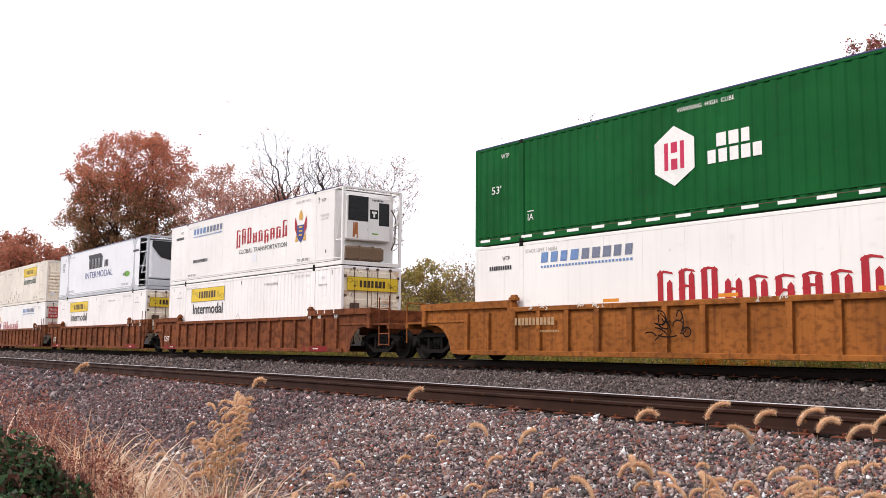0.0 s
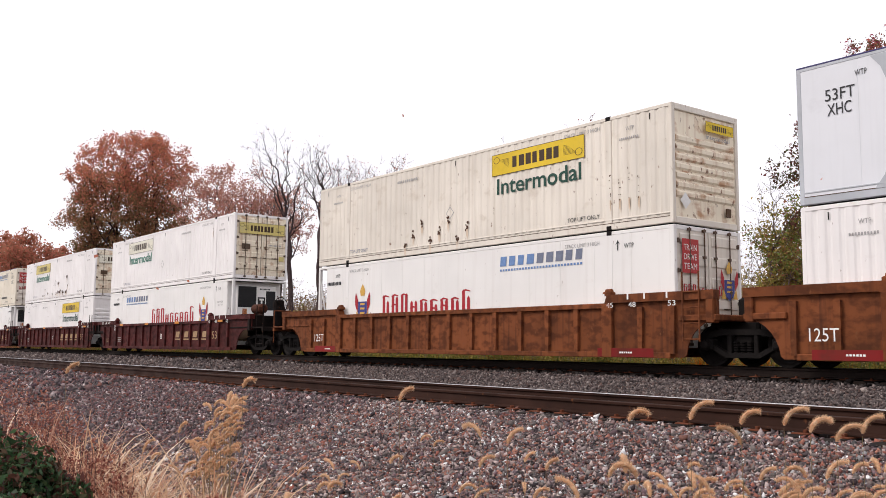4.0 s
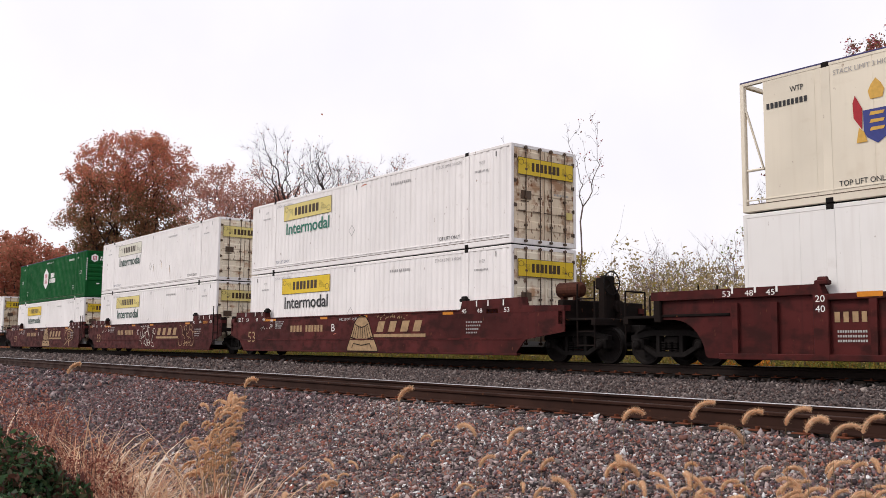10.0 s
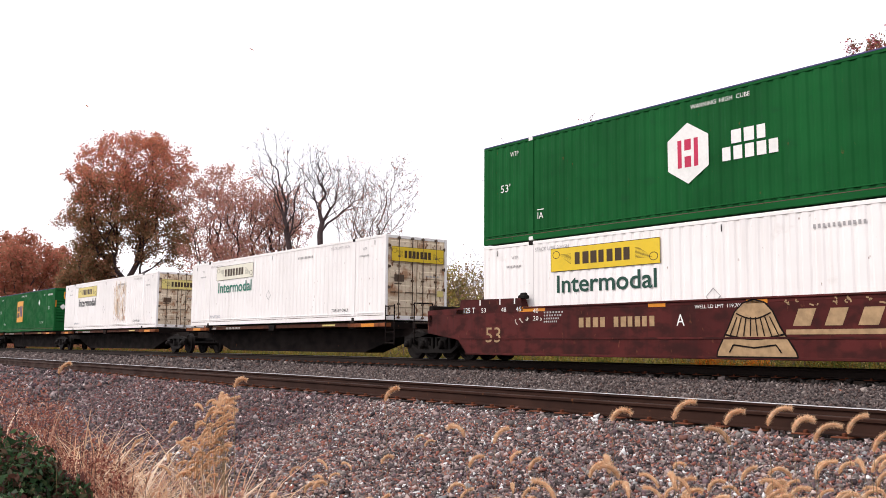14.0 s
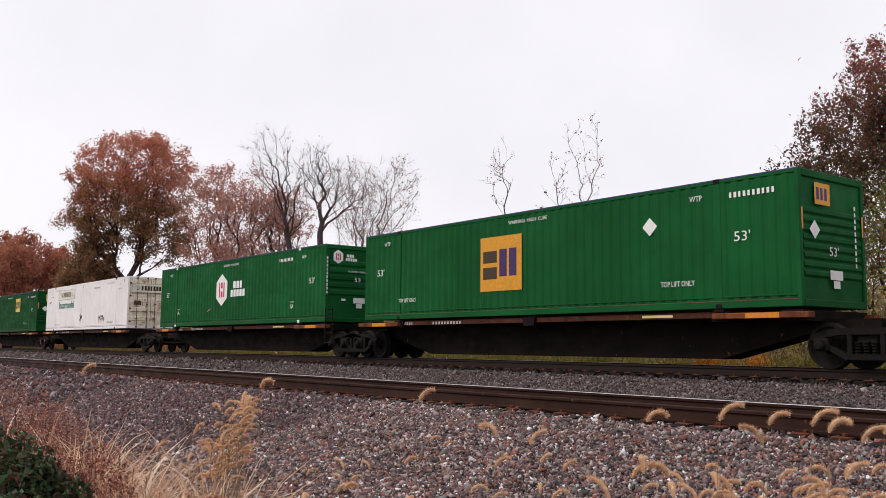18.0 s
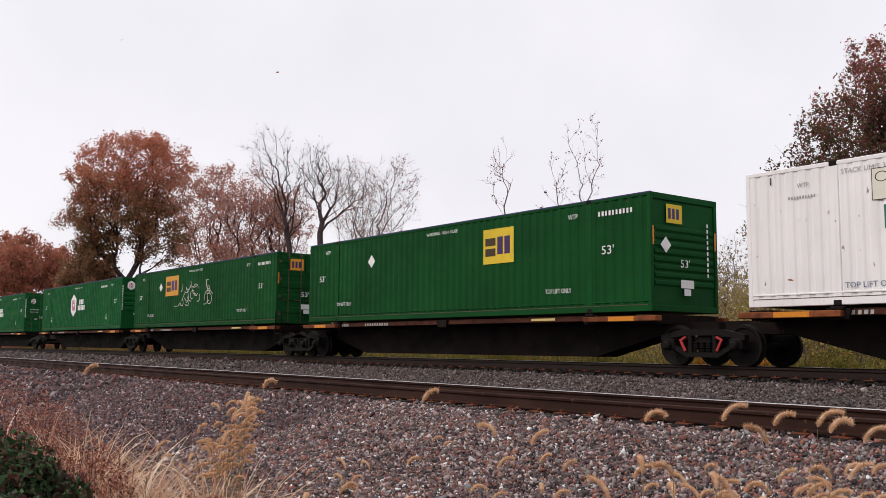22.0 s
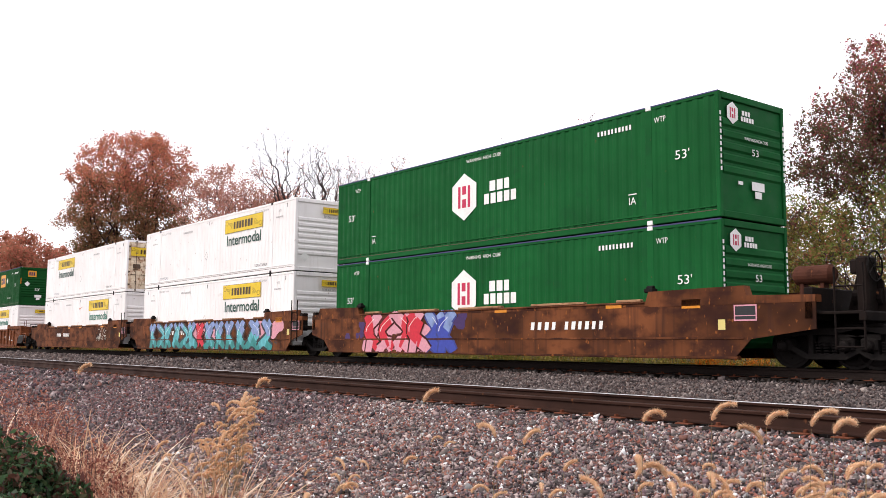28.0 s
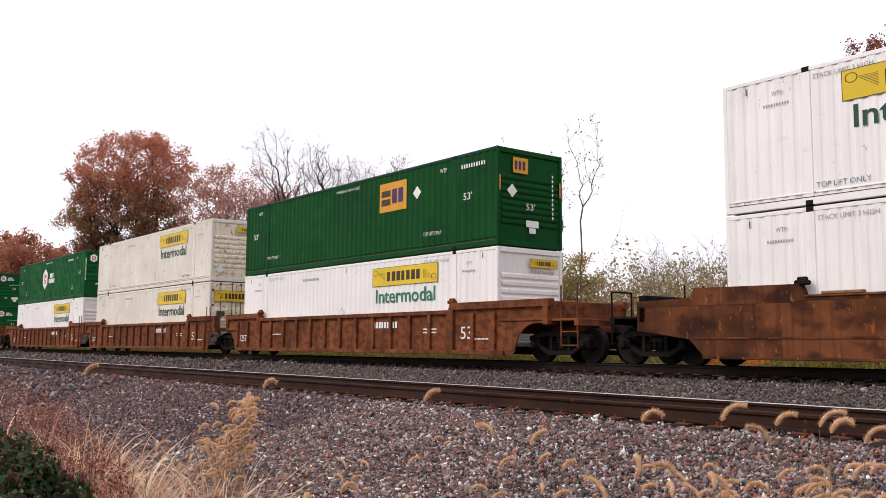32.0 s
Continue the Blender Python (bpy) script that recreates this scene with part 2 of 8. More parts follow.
def rod(bm, p, q, r, n=8, r2=None):
    p, q = Vector(p), Vector(q)
    d = (q - p).normalized()
    a = d.orthogonal().normalized()
    b = d.cross(a)
    r2 = r if r2 is None else r2
    ring = [[bm.verts.new(c + (a * math.cos(k * math.tau / n) + b * math.sin(k * math.tau / n)) * s) for k in range(n)]
            for c, s in ((p, r), (q, r2))]
    for k in range(n):
        bm.faces.new((ring[0][k], ring[0][(k + 1) % n], ring[1][(k + 1) % n], ring[1][k]))
    bm.faces.new(ring[0][::-1])
    bm.faces.new(ring[1])


def bent(bm, pts, r, n=6):
    for p, q in zip(pts, pts[1:]):
        rod(bm, p, q, r, n)


def lathe(bm, profile, n=20, centre=(0, 0, 0)):
    """A profile of (radius, y), turned round the y axis."""
    rings = []
    for r, y in profile:
        rings.append([bm.verts.new((centre[0] + r * math.cos(k * math.tau / n), centre[1] + y, centre[2] + r * math.sin(k * math.tau / n)))
                      for k in range(n)])
    for a, b in zip(rings, rings[1:]):
        for k in range(n):
            bm.faces.new((a[k], a[(k + 1) % n], b[(k + 1) % n], b[k]))
    bm.faces.new(rings[0][::-1])
    bm.faces.new(rings[-1])


MESHES = {}


def shared(key, material, draw):
    """One mesh for each key, drawn the first time it is asked for."""
    key = (key, material.name)
    if key not in MESHES:
        bm = bmesh.new()
        draw(bm)
        bmesh.ops.recalc_face_normals(bm, faces=bm.faces)
        me = bpy.data.meshes.new(str(key[0]).split(" ")[0])
        bm.to_mesh(me)
        bm.free()
        me.materials.append(material)
        MESHES[key] = me
    return MESHES[key]


SMALL_RUNS = ("stencil_bars", "number_bars", "web_bars", "mark_bars", "name_strokes", "scroll_lines", "scuff", "nameplate", "name_bars", "end_name_bars")


def piece(name, me, parent, m=None, label=""):
    ob = new(name, me)
    ob.parent = parent
    if m is not None:
        ob.matrix_basis = m
    if name in SMALL_RUNS:
        return tagged(ob, label, kind="stuff")
    return tagged(ob, label)


def part(name, bm, material, parent, label="", m=None):
    bmesh.ops.recalc_face_normals(bm, faces=bm.faces)
    me = bpy.data.meshes.new(name)
    bm.to_mesh(me)
    bm.free()
    me.materials.append(material)
    return piece(name, me, parent, m, label)


def from_arrays(name, verts, faces, material):
    me = bpy.data.meshes.new(name)
    me.from_pydata([tuple(v) for v in verts.tolist()] if hasattr(verts, "tolist") else verts, [],
                   faces.tolist() if hasattr(faces, "tolist") else faces)
    me.materials.append(material)
    return me


WORDS = {}


def word_mesh(body, w, h, material):
    """Raised letters that fill a field w by h, standing in the x-y plane from its lower left corner."""
    key = (body, round(w, 3), round(h, 3), material.name)
    if key not in WORDS:
        cu = bpy.data.curves.new("lettering", "FONT")
        cu.body, cu.extrude, cu.resolution_u = body, 0.0, 3
        cu.offset = (0.014 if h > 0.3 else 0.010) if body[-1].islower() else 0.0
        ob = new("lettering_draft", cu)
        deps = bpy.context.evaluated_depsgraph_get()
        me = bpy.data.meshes.new_from_object(ob.evaluated_get(deps))
        bpy.data.objects.remove(ob)
        co = np.zeros(len(me.vertices) * 3)
        me.vertices.foreach_get("co", co)
        co = co.reshape(-1, 3)
        lo, hi = co.min(0), co.max(0)
        co[:, 0] = (co[:, 0] - lo[0]) / (hi[0] - lo[0]) * w
        co[:, 1] = (co[:, 1] - lo[1]) / (hi[1] - lo[1]) * h
        co[:, 2] = 0
        me.vertices.foreach_set("co", co.ravel())
        me.name = "lettering"
        me.materials.clear()
        me.materials.append(material)
        WORDS[key] = me
    return WORDS[key]


def flat(bm, pts, z=0.0):
    bm.faces.new([bm.verts.new((x, y, z)) for x, y in pts])


def rect(bm, x0, x1, y0, y1, z=0.0):
    flat(bm, ((x0, y0), (x1, y0), (x1, y1), (x0, y1)), z)


def bars(bm, n, w, h, seed=1, slant=0.0, gap=0.22, double=True):
    """A run of n plain blocks in place of lettering."""
    rng = random.Random(seed)
    step = w / n
    for i in range(n):
        a = i * step
        b = a + step * (1 - gap) * (rng.uniform(0.8, 1.0) if double else 1.0)
        flat(bm, ((a, 0), (b, 0), (b + slant * h, h), (a + slant * h, h)))


def quill(bm, n, w, h, seed=1):
    """Heavy broken-pen strokes, plain shapes in place of an ornate name."""
    rng = random.Random(seed)
    x, step = 0.0, w / n
    for i in range(n):
        top = h if i in (0, 1, 2, n - 1) else h * 0.66
        low = -h * 0.16 if i in (0, 5) else 0.0
        s = step * 0.27
        for k, a in enumerate((x + step * 0.06, x + step * 0.50)):
            y0, y1 = low + (0.0 if k == 0 else h * 0.05), top * (1.0 if k == 0 else rng.choice((0.72, 0.9, 1.0)))
            flat(bm, ((a, y0 + s * 0.5), (a + s * 0.5, y0), (a + s, y0 + s * 0.6), (a + s * 0.92, y1 - s * 0.5), (a + s * 0.5, y1), (a, y1 - s * 0.5)), 0.0004 * k)
        for y in rng.sample((0.03, 0.42, 0.86), 2):
            q = low + (top - low) * y
            flat(bm, ((x + step * 0.02, q), (x + step * 0.40, q + s * 0.35), (x + step * 0.80, q + s * 0.1), (x + step * 0.74, q + s * 0.42), (x + step * 0.36, q + s * 0.72), (x + step * 0.06, q + s * 0.4)), 0.0009)
        x += step


# ---- the train: containers ----
LONG, HALF, TALL, POST = 16.154, 1.295, 2.88, 1.98
TRACK_Y, RAIL_TOP = 18.32, 1.21          # the train's track
NEAR_Y, NEAR_TOP = 9.97, 0.91            # the empty track


def wall_profile(kind):
    """Steps along the wall: (share of the pitch, depth below the outer face)."""
    if kind == "ribbed":
        return 0.29, ((0.0, 0.0), (0.46, 0.0), (0.62, 0.018), (0.84, 0.018))
    if kind == "corrugated":
        return 0.30, ((0.0, 0.0), (0.34, 0.0), (0.52, 0.021), (0.82, 0.021))
    return 1.22, ((0.0, 0.0), (0.982, 0.0), (0.985, 0.005), (0.997, 0.005))


def draw_wall(kind, x0, x1, z0, z1, y):
    pitch, prof = wall_profile(kind)

    def draw(bm):
        n = max(1, round((x1 - x0) / pitch))
        p = (x1 - x0) / n
        cols = [(x0 + (i + a) * p, y + d) for i in range(n) for a, d in prof] + [(x1, y)]
        prev = None
        for x, yy in cols:
            pair = (bm.verts.new((x, yy, z0)), bm.verts.new((x, yy, z1)))
            if prev:
                bm.faces.new((prev[0], pair[0], pair[1], prev[1]))
            prev = pair
    return draw


FAR = pose(-LONG, 0, 0, 0, 0, 180)   # a wall turned to the far side


def on_side(u, z, out=0.004):
    return pose(u - LONG, -HALF - out, z, 90, 0, 0)


def on_end(v, z, x=0.0, out=0.004):
    return pose(x + out, v, z, 90, 0, 90)


def text_on(c, body, u, z, w, h, material, out=0.005, label=""):
    piece("lettering", word_mesh(body, w, h, material), c, on_side(u, z, out), label)


def text_end(c, body, v, z, w, h, material, x=0.0, out=0.006):
    piece("lettering", word_mesh(body, w, h, material), c, on_end(v, z, x, out))


def container(name_label, kind, paint, rail_paint, end, end_paint, top_edge=None, blocks=None, rear="plain", post_paint=None, deep=0.55):
    """An empty at the front lower edge with the container's parts under it; x runs back to -LONG."""
    c = tagged(new("shipping_container"), name_label, "container", "containers on the train")
    post_paint = post_paint or rail_paint
    x_front = -deep if end == "reefer" else (-1.15 if end == "nose" else -0.06)
    x_rear = -LONG + (deep if rear == "reefer" else 0.06)
    key = f"wall {kind} {x_front} {x_rear}"
    me = shared(key, paint, draw_wall(kind, x_rear + 0.02, x_front - 0.02, 0.15, TALL - 0.10, -HALF + 0.006))
    piece("side_wall", me, c)
    far = shared(key + " far", paint, draw_wall(kind, x_rear + 0.02, x_front - 0.02, 0.15, TALL - 0.10, HALF - 0.03))
    piece("side_wall", far, c)
    bot = shared("bottom_rail", rail_paint, lambda bm: softbox(bm, -LONG + 0.01, -0.01, -HALF - 0.001, -HALF + 0.09, 0.015, 0.17, 0.012))
    piece("rub_strip", shared("rub_strip", rail_paint, lambda bm: softbox(bm, -LONG + 0.11, -0.11, -HALF - 0.006, -HALF + 0.02, 0.245, 0.275, 0.004)), c)
    piece("bottom_seam", shared("bottom_seam", RODS, lambda bm: box(bm, -LONG + 0.11, -0.11, -HALF - 0.0018, -HALF + 0.02, 0.166, 0.182)), c)
    top = shared("top_rail", rail_paint, lambda bm: softbox(bm, -LONG + 0.01, -0.01, -HALF - 0.001, -HALF + 0.07, TALL - 0.105, TALL - 0.012, 0.012))
    if top_edge:
        # strip added to imitate that blue fringe, no part of the container
        piece("edge_strip", shared("edge_strip", top_edge, lambda bm: softbox(bm, -LONG + 0.012, -0.012, -HALF - 0.005, -HALF + 0.05, TALL - 0.04, TALL - 0.004, 0.006)), c)
    for me in (bot, top):
        piece(me.name.split(".")[0], me, c)
        piece(me.name.split(".")[0], me, c, FAR)
    piece("roof", shared(f"roof {x_front} {x_rear}", paint, lambda bm: box(bm, x_rear + 0.03, x_front - 0.03, -HALF + 0.07, HALF - 0.07, TALL - 0.06, TALL - 0.02)), c)
    piece("floor", shared("floor", STEEL_DARK, lambda bm: box(bm, -LONG + 0.05, -0.05, -HALF + 0.09, HALF - 0.09, 0.03, 0.14)), c)
    for x, x0, x1 in ((0.0, -0.11, 0.0), (-LONG, 0.0, 0.11)):
        for y0, y1 in ((-HALF - 0.002, -HALF + 0.11), (HALF - 0.11, HALF + 0.002)):
            me = shared(f"corner_post {x0} {y0}", rail_paint, lambda bm: softbox(bm, x0, x1, y0, y1, 0.012, TALL - 0.01, 0.015))
            piece("corner_post", me, c, pose(x, 0, 0))
    sp = shared("stacking_post", post_paint, lambda bm: softbox(bm, -0.10, 0.10, -HALF - 0.003, -HALF + 0.04, 0.17, TALL - 0.10, 0.012))
    cast = shared("corner_casting", TRUCK_STEEL if blocks is None else blocks,
                  lambda bm: (softbox(bm, -0.09, 0.09, -HALF - 0.008, -HALF + 0.15, 0.0, 0.12, 0.015),))
    for u in (POST, LONG - POST):
        piece("stacking_post", sp, c, pose(u - LONG, 0, 0))
        piece("stacking_post", sp, c, pose(u - LONG, 0, 0, 0, 0, 180))
        for z in (0.0, TALL - 0.118):
            piece("corner_casting", cast, c, pose(u - LONG, 0, z))
            piece("corner_casting", cast, c, pose(u - LONG, 0, z, 0, 0, 180))
    piece("end_wall", shared(f"rear_wall {x_rear}", paint, lambda bm: box(bm, x_rear, x_rear + 0.05, -HALF + 0.1, HALF - 0.1, 0.15, TALL - 0.1)), c)
    if rear == "reefer":
        frame_end(c, rail_paint, True, deep)
    if end == "doors":
        door_end(c, end_paint, rail_paint)
    elif end == "ribs":
        rib_end(c, end_paint, rail_paint, 7, 0.62)
    elif end == "green_ribs":
        rib_end(c, end_paint, rail_paint, 5, 1.0)
    elif end == "panel_ribs":
        rib_end(c, end_paint, rail_paint, 8, 0.62)
    elif end == "reefer":
        frame_end(c, rail_paint, False, deep)
        reefer_unit(c, deep)
    elif end == "nose":
        nose_end(c, paint, rail_paint)
    return c


def door_end(c, paint, frame_paint):
    def leaf(bm):
        box(bm, -0.06, -0.012, 0.015, HALF - 0.115, 0.17, TALL - 0.12)
        for i in range(5):
            z = 0.42 + i * 0.5
            prism(bm, ((-0.012, z), (0.012, z + 0.035), (0.012, z + 0.235), (-0.012, z + 0.27)), 0.10, HALF - 0.2)

    def rods(bm):
        rod(bm, (0.045, 0, 0.06), (0.045, 0, TALL - 0.05), 0.017, 8)
        for z in (0.10, 0.55, 1.35, 2.15, TALL - 0.10):
            box(bm, 0.0, 0.062, -0.045, 0.045, z - 0.03, z + 0.03)
        box(bm, 0.045, 0.062, -0.30, 0.0, 0.93, 0.96)

    def hinge(bm):
        rod(bm, (0.012, 0, -0.055), (0.012, 0, 0.055), 0.022, 8)
        box(bm, -0.005, 0.012, -0.09, 0.0, -0.04, 0.04)

    piece("header", shared("header", frame_paint, lambda bm: softbox(bm, -0.09, 0.0, -HALF + 0.11, HALF - 0.11, TALL - 0.12, TALL - 0.012, 0.012)), c)
    piece("sill", shared("sill", frame_paint, lambda bm: softbox(bm, -0.09, 0.0, -HALF + 0.11, HALF - 0.11, 0.015, 0.165, 0.012)), c)
    lm, rm, hm = shared("door", paint, leaf), shared("lock_rod", RODS, rods), shared("hinge", RODS, hinge)
    for s in (0, 180):
        if s == 0:
            d = piece("door", lm, c)
        else:
            d = piece("door", shared("door left", paint, lambda bm: (leaf(bm), bmesh.ops.scale(bm, vec=(1, -1, 1), verts=bm.verts))), c)
        sign = 1 if s == 0 else -1
        for v in (0.22, 0.78):
            piece("lock_rod", rm, d, pose(0, sign * v, 0))
        for z in (0.4, 1.1, 1.8, 2.5):
            piece("hinge", hm, d, pose(0, sign * (HALF - 0.12), z) @ (pose(0, 0, 0) if sign > 0 else pose(0, 0, 0, 180)))


def rib_end(c, paint, frame_paint, count, low):
    piece("end_wall", shared("front_wall", paint, lambda bm: box(bm, -0.10, -0.05, -HALF + 0.1, HALF - 0.1, 0.15, TALL - 0.1)), c)
    piece("header", shared("front_header", frame_paint, lambda bm: softbox(bm, -0.11, 0.0, -HALF + 0.11, HALF - 0.11, TALL - 0.17, TALL - 0.012, 0.015)), c)
    piece("sill", shared("front_sill", frame_paint, lambda bm: softbox(bm, -0.11, 0.0, -HALF + 0.11, HALF - 0.11, 0.015, 0.17, 0.015)), c)
    step = {5: 1.35, 7: 1.55, 8: 1.50}[count] / count
    me = shared(f"rib {count}", paint, lambda bm: prism(bm, ((-0.05, 0), (-0.012, 0.05), (-0.012, step * 0.62), (-0.05, step * 0.62 + 0.045)), -HALF + 0.16, HALF - 0.16))
    for i in range(count):
        piece("rib", me, c, pose(0, 0, low + i * step))


def frame_end(c, paint, rear, deep=1.02):
    """The open steel frame round a refrigeration unit."""
    squeeze = pose(-LONG if rear else 0, 0, 0) @ Matrix.Diagonal((deep / 1.02, 1, 1, 1)) @ pose(LONG if rear else 0, 0, 0)
    s = -1 if rear else 1
    x0 = -LONG if rear else 0.0
    header = shared(f"frame_header {rear}", paint, lambda bm: softbox(bm, min(x0, x0 - s * 0.10), max(x0, x0 - s * 0.10), -HALF + 0.1, HALF - 0.1, TALL - 0.10, TALL - 0.012, 0.012))
    piece("frame_header", header, c)
    sill = shared(f"frame_sill {rear}", paint, lambda bm: softbox(bm, min(x0, x0 - s * 0.10), max(x0, x0 - s * 0.10), -HALF + 0.1, HALF - 0.1, 0.012, 0.16, 0.012))
    piece("frame_sill", sill, c)
    brace = shared(f"brace {rear}", paint, lambda bm: rod(bm, (x0 - s * 0.92, 0, 0.95), (x0 - s * 0.06, 0, TALL - 0.35), 0.035, 8))
    step = shared(f"rung {rear}", paint, lambda bm: rod(bm, (x0 - s * 0.98, 0, 0.92), (x0 - s * 0.08, 0, 0.92), 0.03, 8))
    for y in (-HALF + 0.06, HALF - 0.06):
        piece("brace", brace, c, pose(0, y, 0) @ squeeze)
        piece("rung", step, c, pose(0, y, 0) @ squeeze)


def reefer_unit(c, deep):
    squeeze = Matrix.Diagonal((deep / 1.02, 1, 1, 1))
    piece("bulkhead", shared("bulkhead", REEFER, lambda bm: box(bm, -1.08, -1.02, -HALF + 0.02, HALF - 0.02, 0.15, TALL - 0.1)), c, squeeze)
    u = piece("refrigeration_unit", shared("refrigeration_unit", REEFER, lambda bm: (
        softbox(bm, -1.02, -0.45, -0.95, 0.95, 0.95, 2.62, 0.05), softbox(bm, -0.46, -0.40, -0.05, 0.88, 0.98, 2.58, 0.02))), c, squeeze, "white refrigeration unit with black grilles")
    grille = lambda bm: [box(bm, -0.45, -0.415 + 0.012 * (i % 2), 0, 0.78, i * 0.05, i * 0.05 + 0.034) for i in range(16)]
    piece("grille_back", shared("grille_back", BLACK, lambda bm: (softbox(bm, -0.452, -0.43, -0.92, -0.06, 1.66, 2.58, 0.006), softbox(bm, -0.40, -0.392, 0.40, 0.86, 1.55, 2.40, 0.003))), u)
    piece("grille", shared("grille", BLACK, grille), u, pose(0, -0.88, 1.72))
    piece("rust_run", shared("rust_run", STAIN_RUST, lambda bm: [flat(bm, ((x, y), (x + w, y + 0.02), (x + w * 0.8, 0.60), (x + w * 0.2, 0.60)), 0.0004 * k) for k, (x, y, w) in enumerate(((0.0, 0.05, 0.10), (0.08, 0.15, 0.12), (0.17, 0.02, 0.07)))]), u, on_end(-0.72, 1.0, -0.45, 0.004), "rust run below the grille")
    piece("vent", shared("vent", BLACK, lambda bm: [box(bm, -0.40, -0.385, 0, 0.42, i * 0.06, i * 0.06 + 0.045) for i in range(12)]), u, pose(0, 0.42, 1.6))
    piece("badge", shared("badge", BLACK, lambda bm: (rect(bm, 0, 0.34, 0, 0.34), rect(bm, -0.02, 0.0, 0, 0.34))), u, on_end(0.02, 1.78, -0.40, 0.004))
    piece("badge_mark", shared("badge_mark", LETTER_WHITE, lambda bm: (rect(bm, 0.06, 0.28, 0.20, 0.28), rect(bm, 0.13, 0.21, 0.06, 0.20))), u, on_end(0.02, 1.78, -0.40, 0.008))
    piece("nameplate", shared("nameplate", INK, lambda bm: bars(bm, 8, 0.5, 0.07, 4)), u, on_end(0.1, 2.44, -0.40, 0.004))
    piece("label_strip", shared("label_strip", ECO, lambda bm: rect(bm, 0, 0.28, 0, 0.05)), u, on_end(0.1, 1.2, -0.40, 0.004))
    piece("fuel_tank", shared("fuel_tank", TANK, lambda bm: (softbox(bm, -0.95, -0.25, -1.02, 0.60, 0.20, 0.72, 0.07), softbox(bm, -0.97, -0.23, -0.5, -0.44, 0.17, 0.75, 0.01),
                                                             softbox(bm, -0.97, -0.23, 0.1, 0.16, 0.17, 0.75, 0.01))), c, squeeze)
    piece("exhaust", shared("exhaust", RODS, lambda bm: bent(bm, ((-0.6, 1.05, 0.7), (-0.3, 1.1, 1.0), (-0.3, 1.1, 1.9), (-0.5, 1.0, 2.2)), 0.03)), c, squeeze)
    piece("cross_brace", shared("cross_brace", REEFER, lambda bm: (rod(bm, (-0.05, HALF - 0.06, 0.95), (-0.05, 0.9, 1.3), 0.02), rod(bm, (-0.05, HALF - 0.06, 1.8), (-0.05, 0.9, 1.5), 0.02))), c)


def nose_end(c, paint, frame_paint):
    """A tall clamshell refrigeration unit with a black five-sided hood."""
    frame_end(c, POSTGREY, False)
    piece("clamshell", shared("clamshell", SILVER, lambda bm: (softbox(bm, -1.15, -0.22, -0.98, 0.98, 0.60, 2.62, 0.06),
                                                               softbox(bm, -0.23, -0.205, -0.45, 0.45, 0.64, 1.75, 0.01))), c, None, "pale clamshell refrigeration unit")
    piece("hood", shared("hood", BLACK, lambda bm: [bm.faces.new([bm.verts.new((-0.20 + k, y, z)) for y, z in o]) for k, o in
                                                    ((0.02, ((-0.98, 2.6), (-0.98, 2.28), (-0.48, 1.72), (0.35, 1.55), (0.85, 1.72), (0.98, 2.28), (0.98, 2.6))),
                                                     (0.0, ((-0.98, 2.6), (-0.98, 2.28), (-0.48, 1.72), (0.35, 1.55), (0.85, 1.72), (0.98, 2.28), (0.98, 2.6))))]), c)
    piece("tank_guard", shared("tank_guard", POSTGREY, lambda bm: (softbox(bm, -0.5, -0.03, -1.1, 1.1, 0.18, 0.52, 0.03), box(bm, -0.03, -0.01, -0.4, -0.36, 0.18, 0.52),
                                                                   box(bm, -0.03, -0.01, 0.4, 0.44, 0.18, 0.52))), c)
    me = shared("side_rung", paint, lambda bm: box(bm, -1.1, -0.1, -HALF + 0.02, -HALF + 0.06, 0, 0.04))
    for z in (0.5, 1.25, 2.0, 2.5):
        piece("side_rung", me, c, pose(0, 0, z))


# ---- markings ----
def sign_plate(c, u, z, w, h, ground, ink, scale=1.0, end=False):
    """A framed yellow name plate with plain bars and a scroll shape at each side."""
    at = (lambda out: on_end(u, z, 0.0, 0.055 + out)) if end else (lambda out: on_side(u, z, out))
    p = piece("name_plate", shared(f"name_plate {w} {h}", ground, lambda bm: rect(bm, 0, w, 0, h)), c, at(0.004), "yellow name plate with dark bars")
    t = h * 0.022
    rim = lambda bm: (rect(bm, 0, w, 0, t), rect(bm, 0, w, h - t, h), rect(bm, 0, t, t, h - t), rect(bm, w - t, w, t, h - t))
    piece("border", shared(f"border {w} {h}", ink, rim), p, pose(0, 0, 0.002))
    rng = random.Random(3)
    for i in range(7):
        wide = w * 0.075 * rng.choice((0.64, 0.72, 0.78))
        piece("name_bar", shared(f"name_bar {round(wide, 4)} {h}", ink, lambda bm: rect(bm, 0, wide, 0, h * 0.50)), p, pose(w * (0.24 + 0.075 * i), h * 0.25, 0.002))

    def scroll(bm):
        for i in range(9):
            y = h * (0.30 + 0.05 * i)
            rect(bm, w * (0.19 - 0.013 * i), w * 0.205, y, y + t * 0.6)
        for i in range(9):
            y = h * (0.28 + 0.05 * i)
            rect(bm, w * 0.79, w * (0.93 - 0.013 * i), y, y + t * 0.6)
        for cx, cy in ((0.055, 0.72), (0.945, 0.30)):
            for k in range(14):
                a, b = k * math.tau / 14, (k + 1) * math.tau / 14
                r0, r1 = h * 0.14, h * 0.165
                flat(bm, [(w * cx + r * math.cos(q) * 1.3, h * cy + r * math.sin(q)) for r, q in ((r0, a), (r1, a), (r1, b), (r0, b))])
    piece("scroll_lines", shared(f"scroll_lines {w} {h}", ink, scroll), p, pose(0, 0, 0.002))


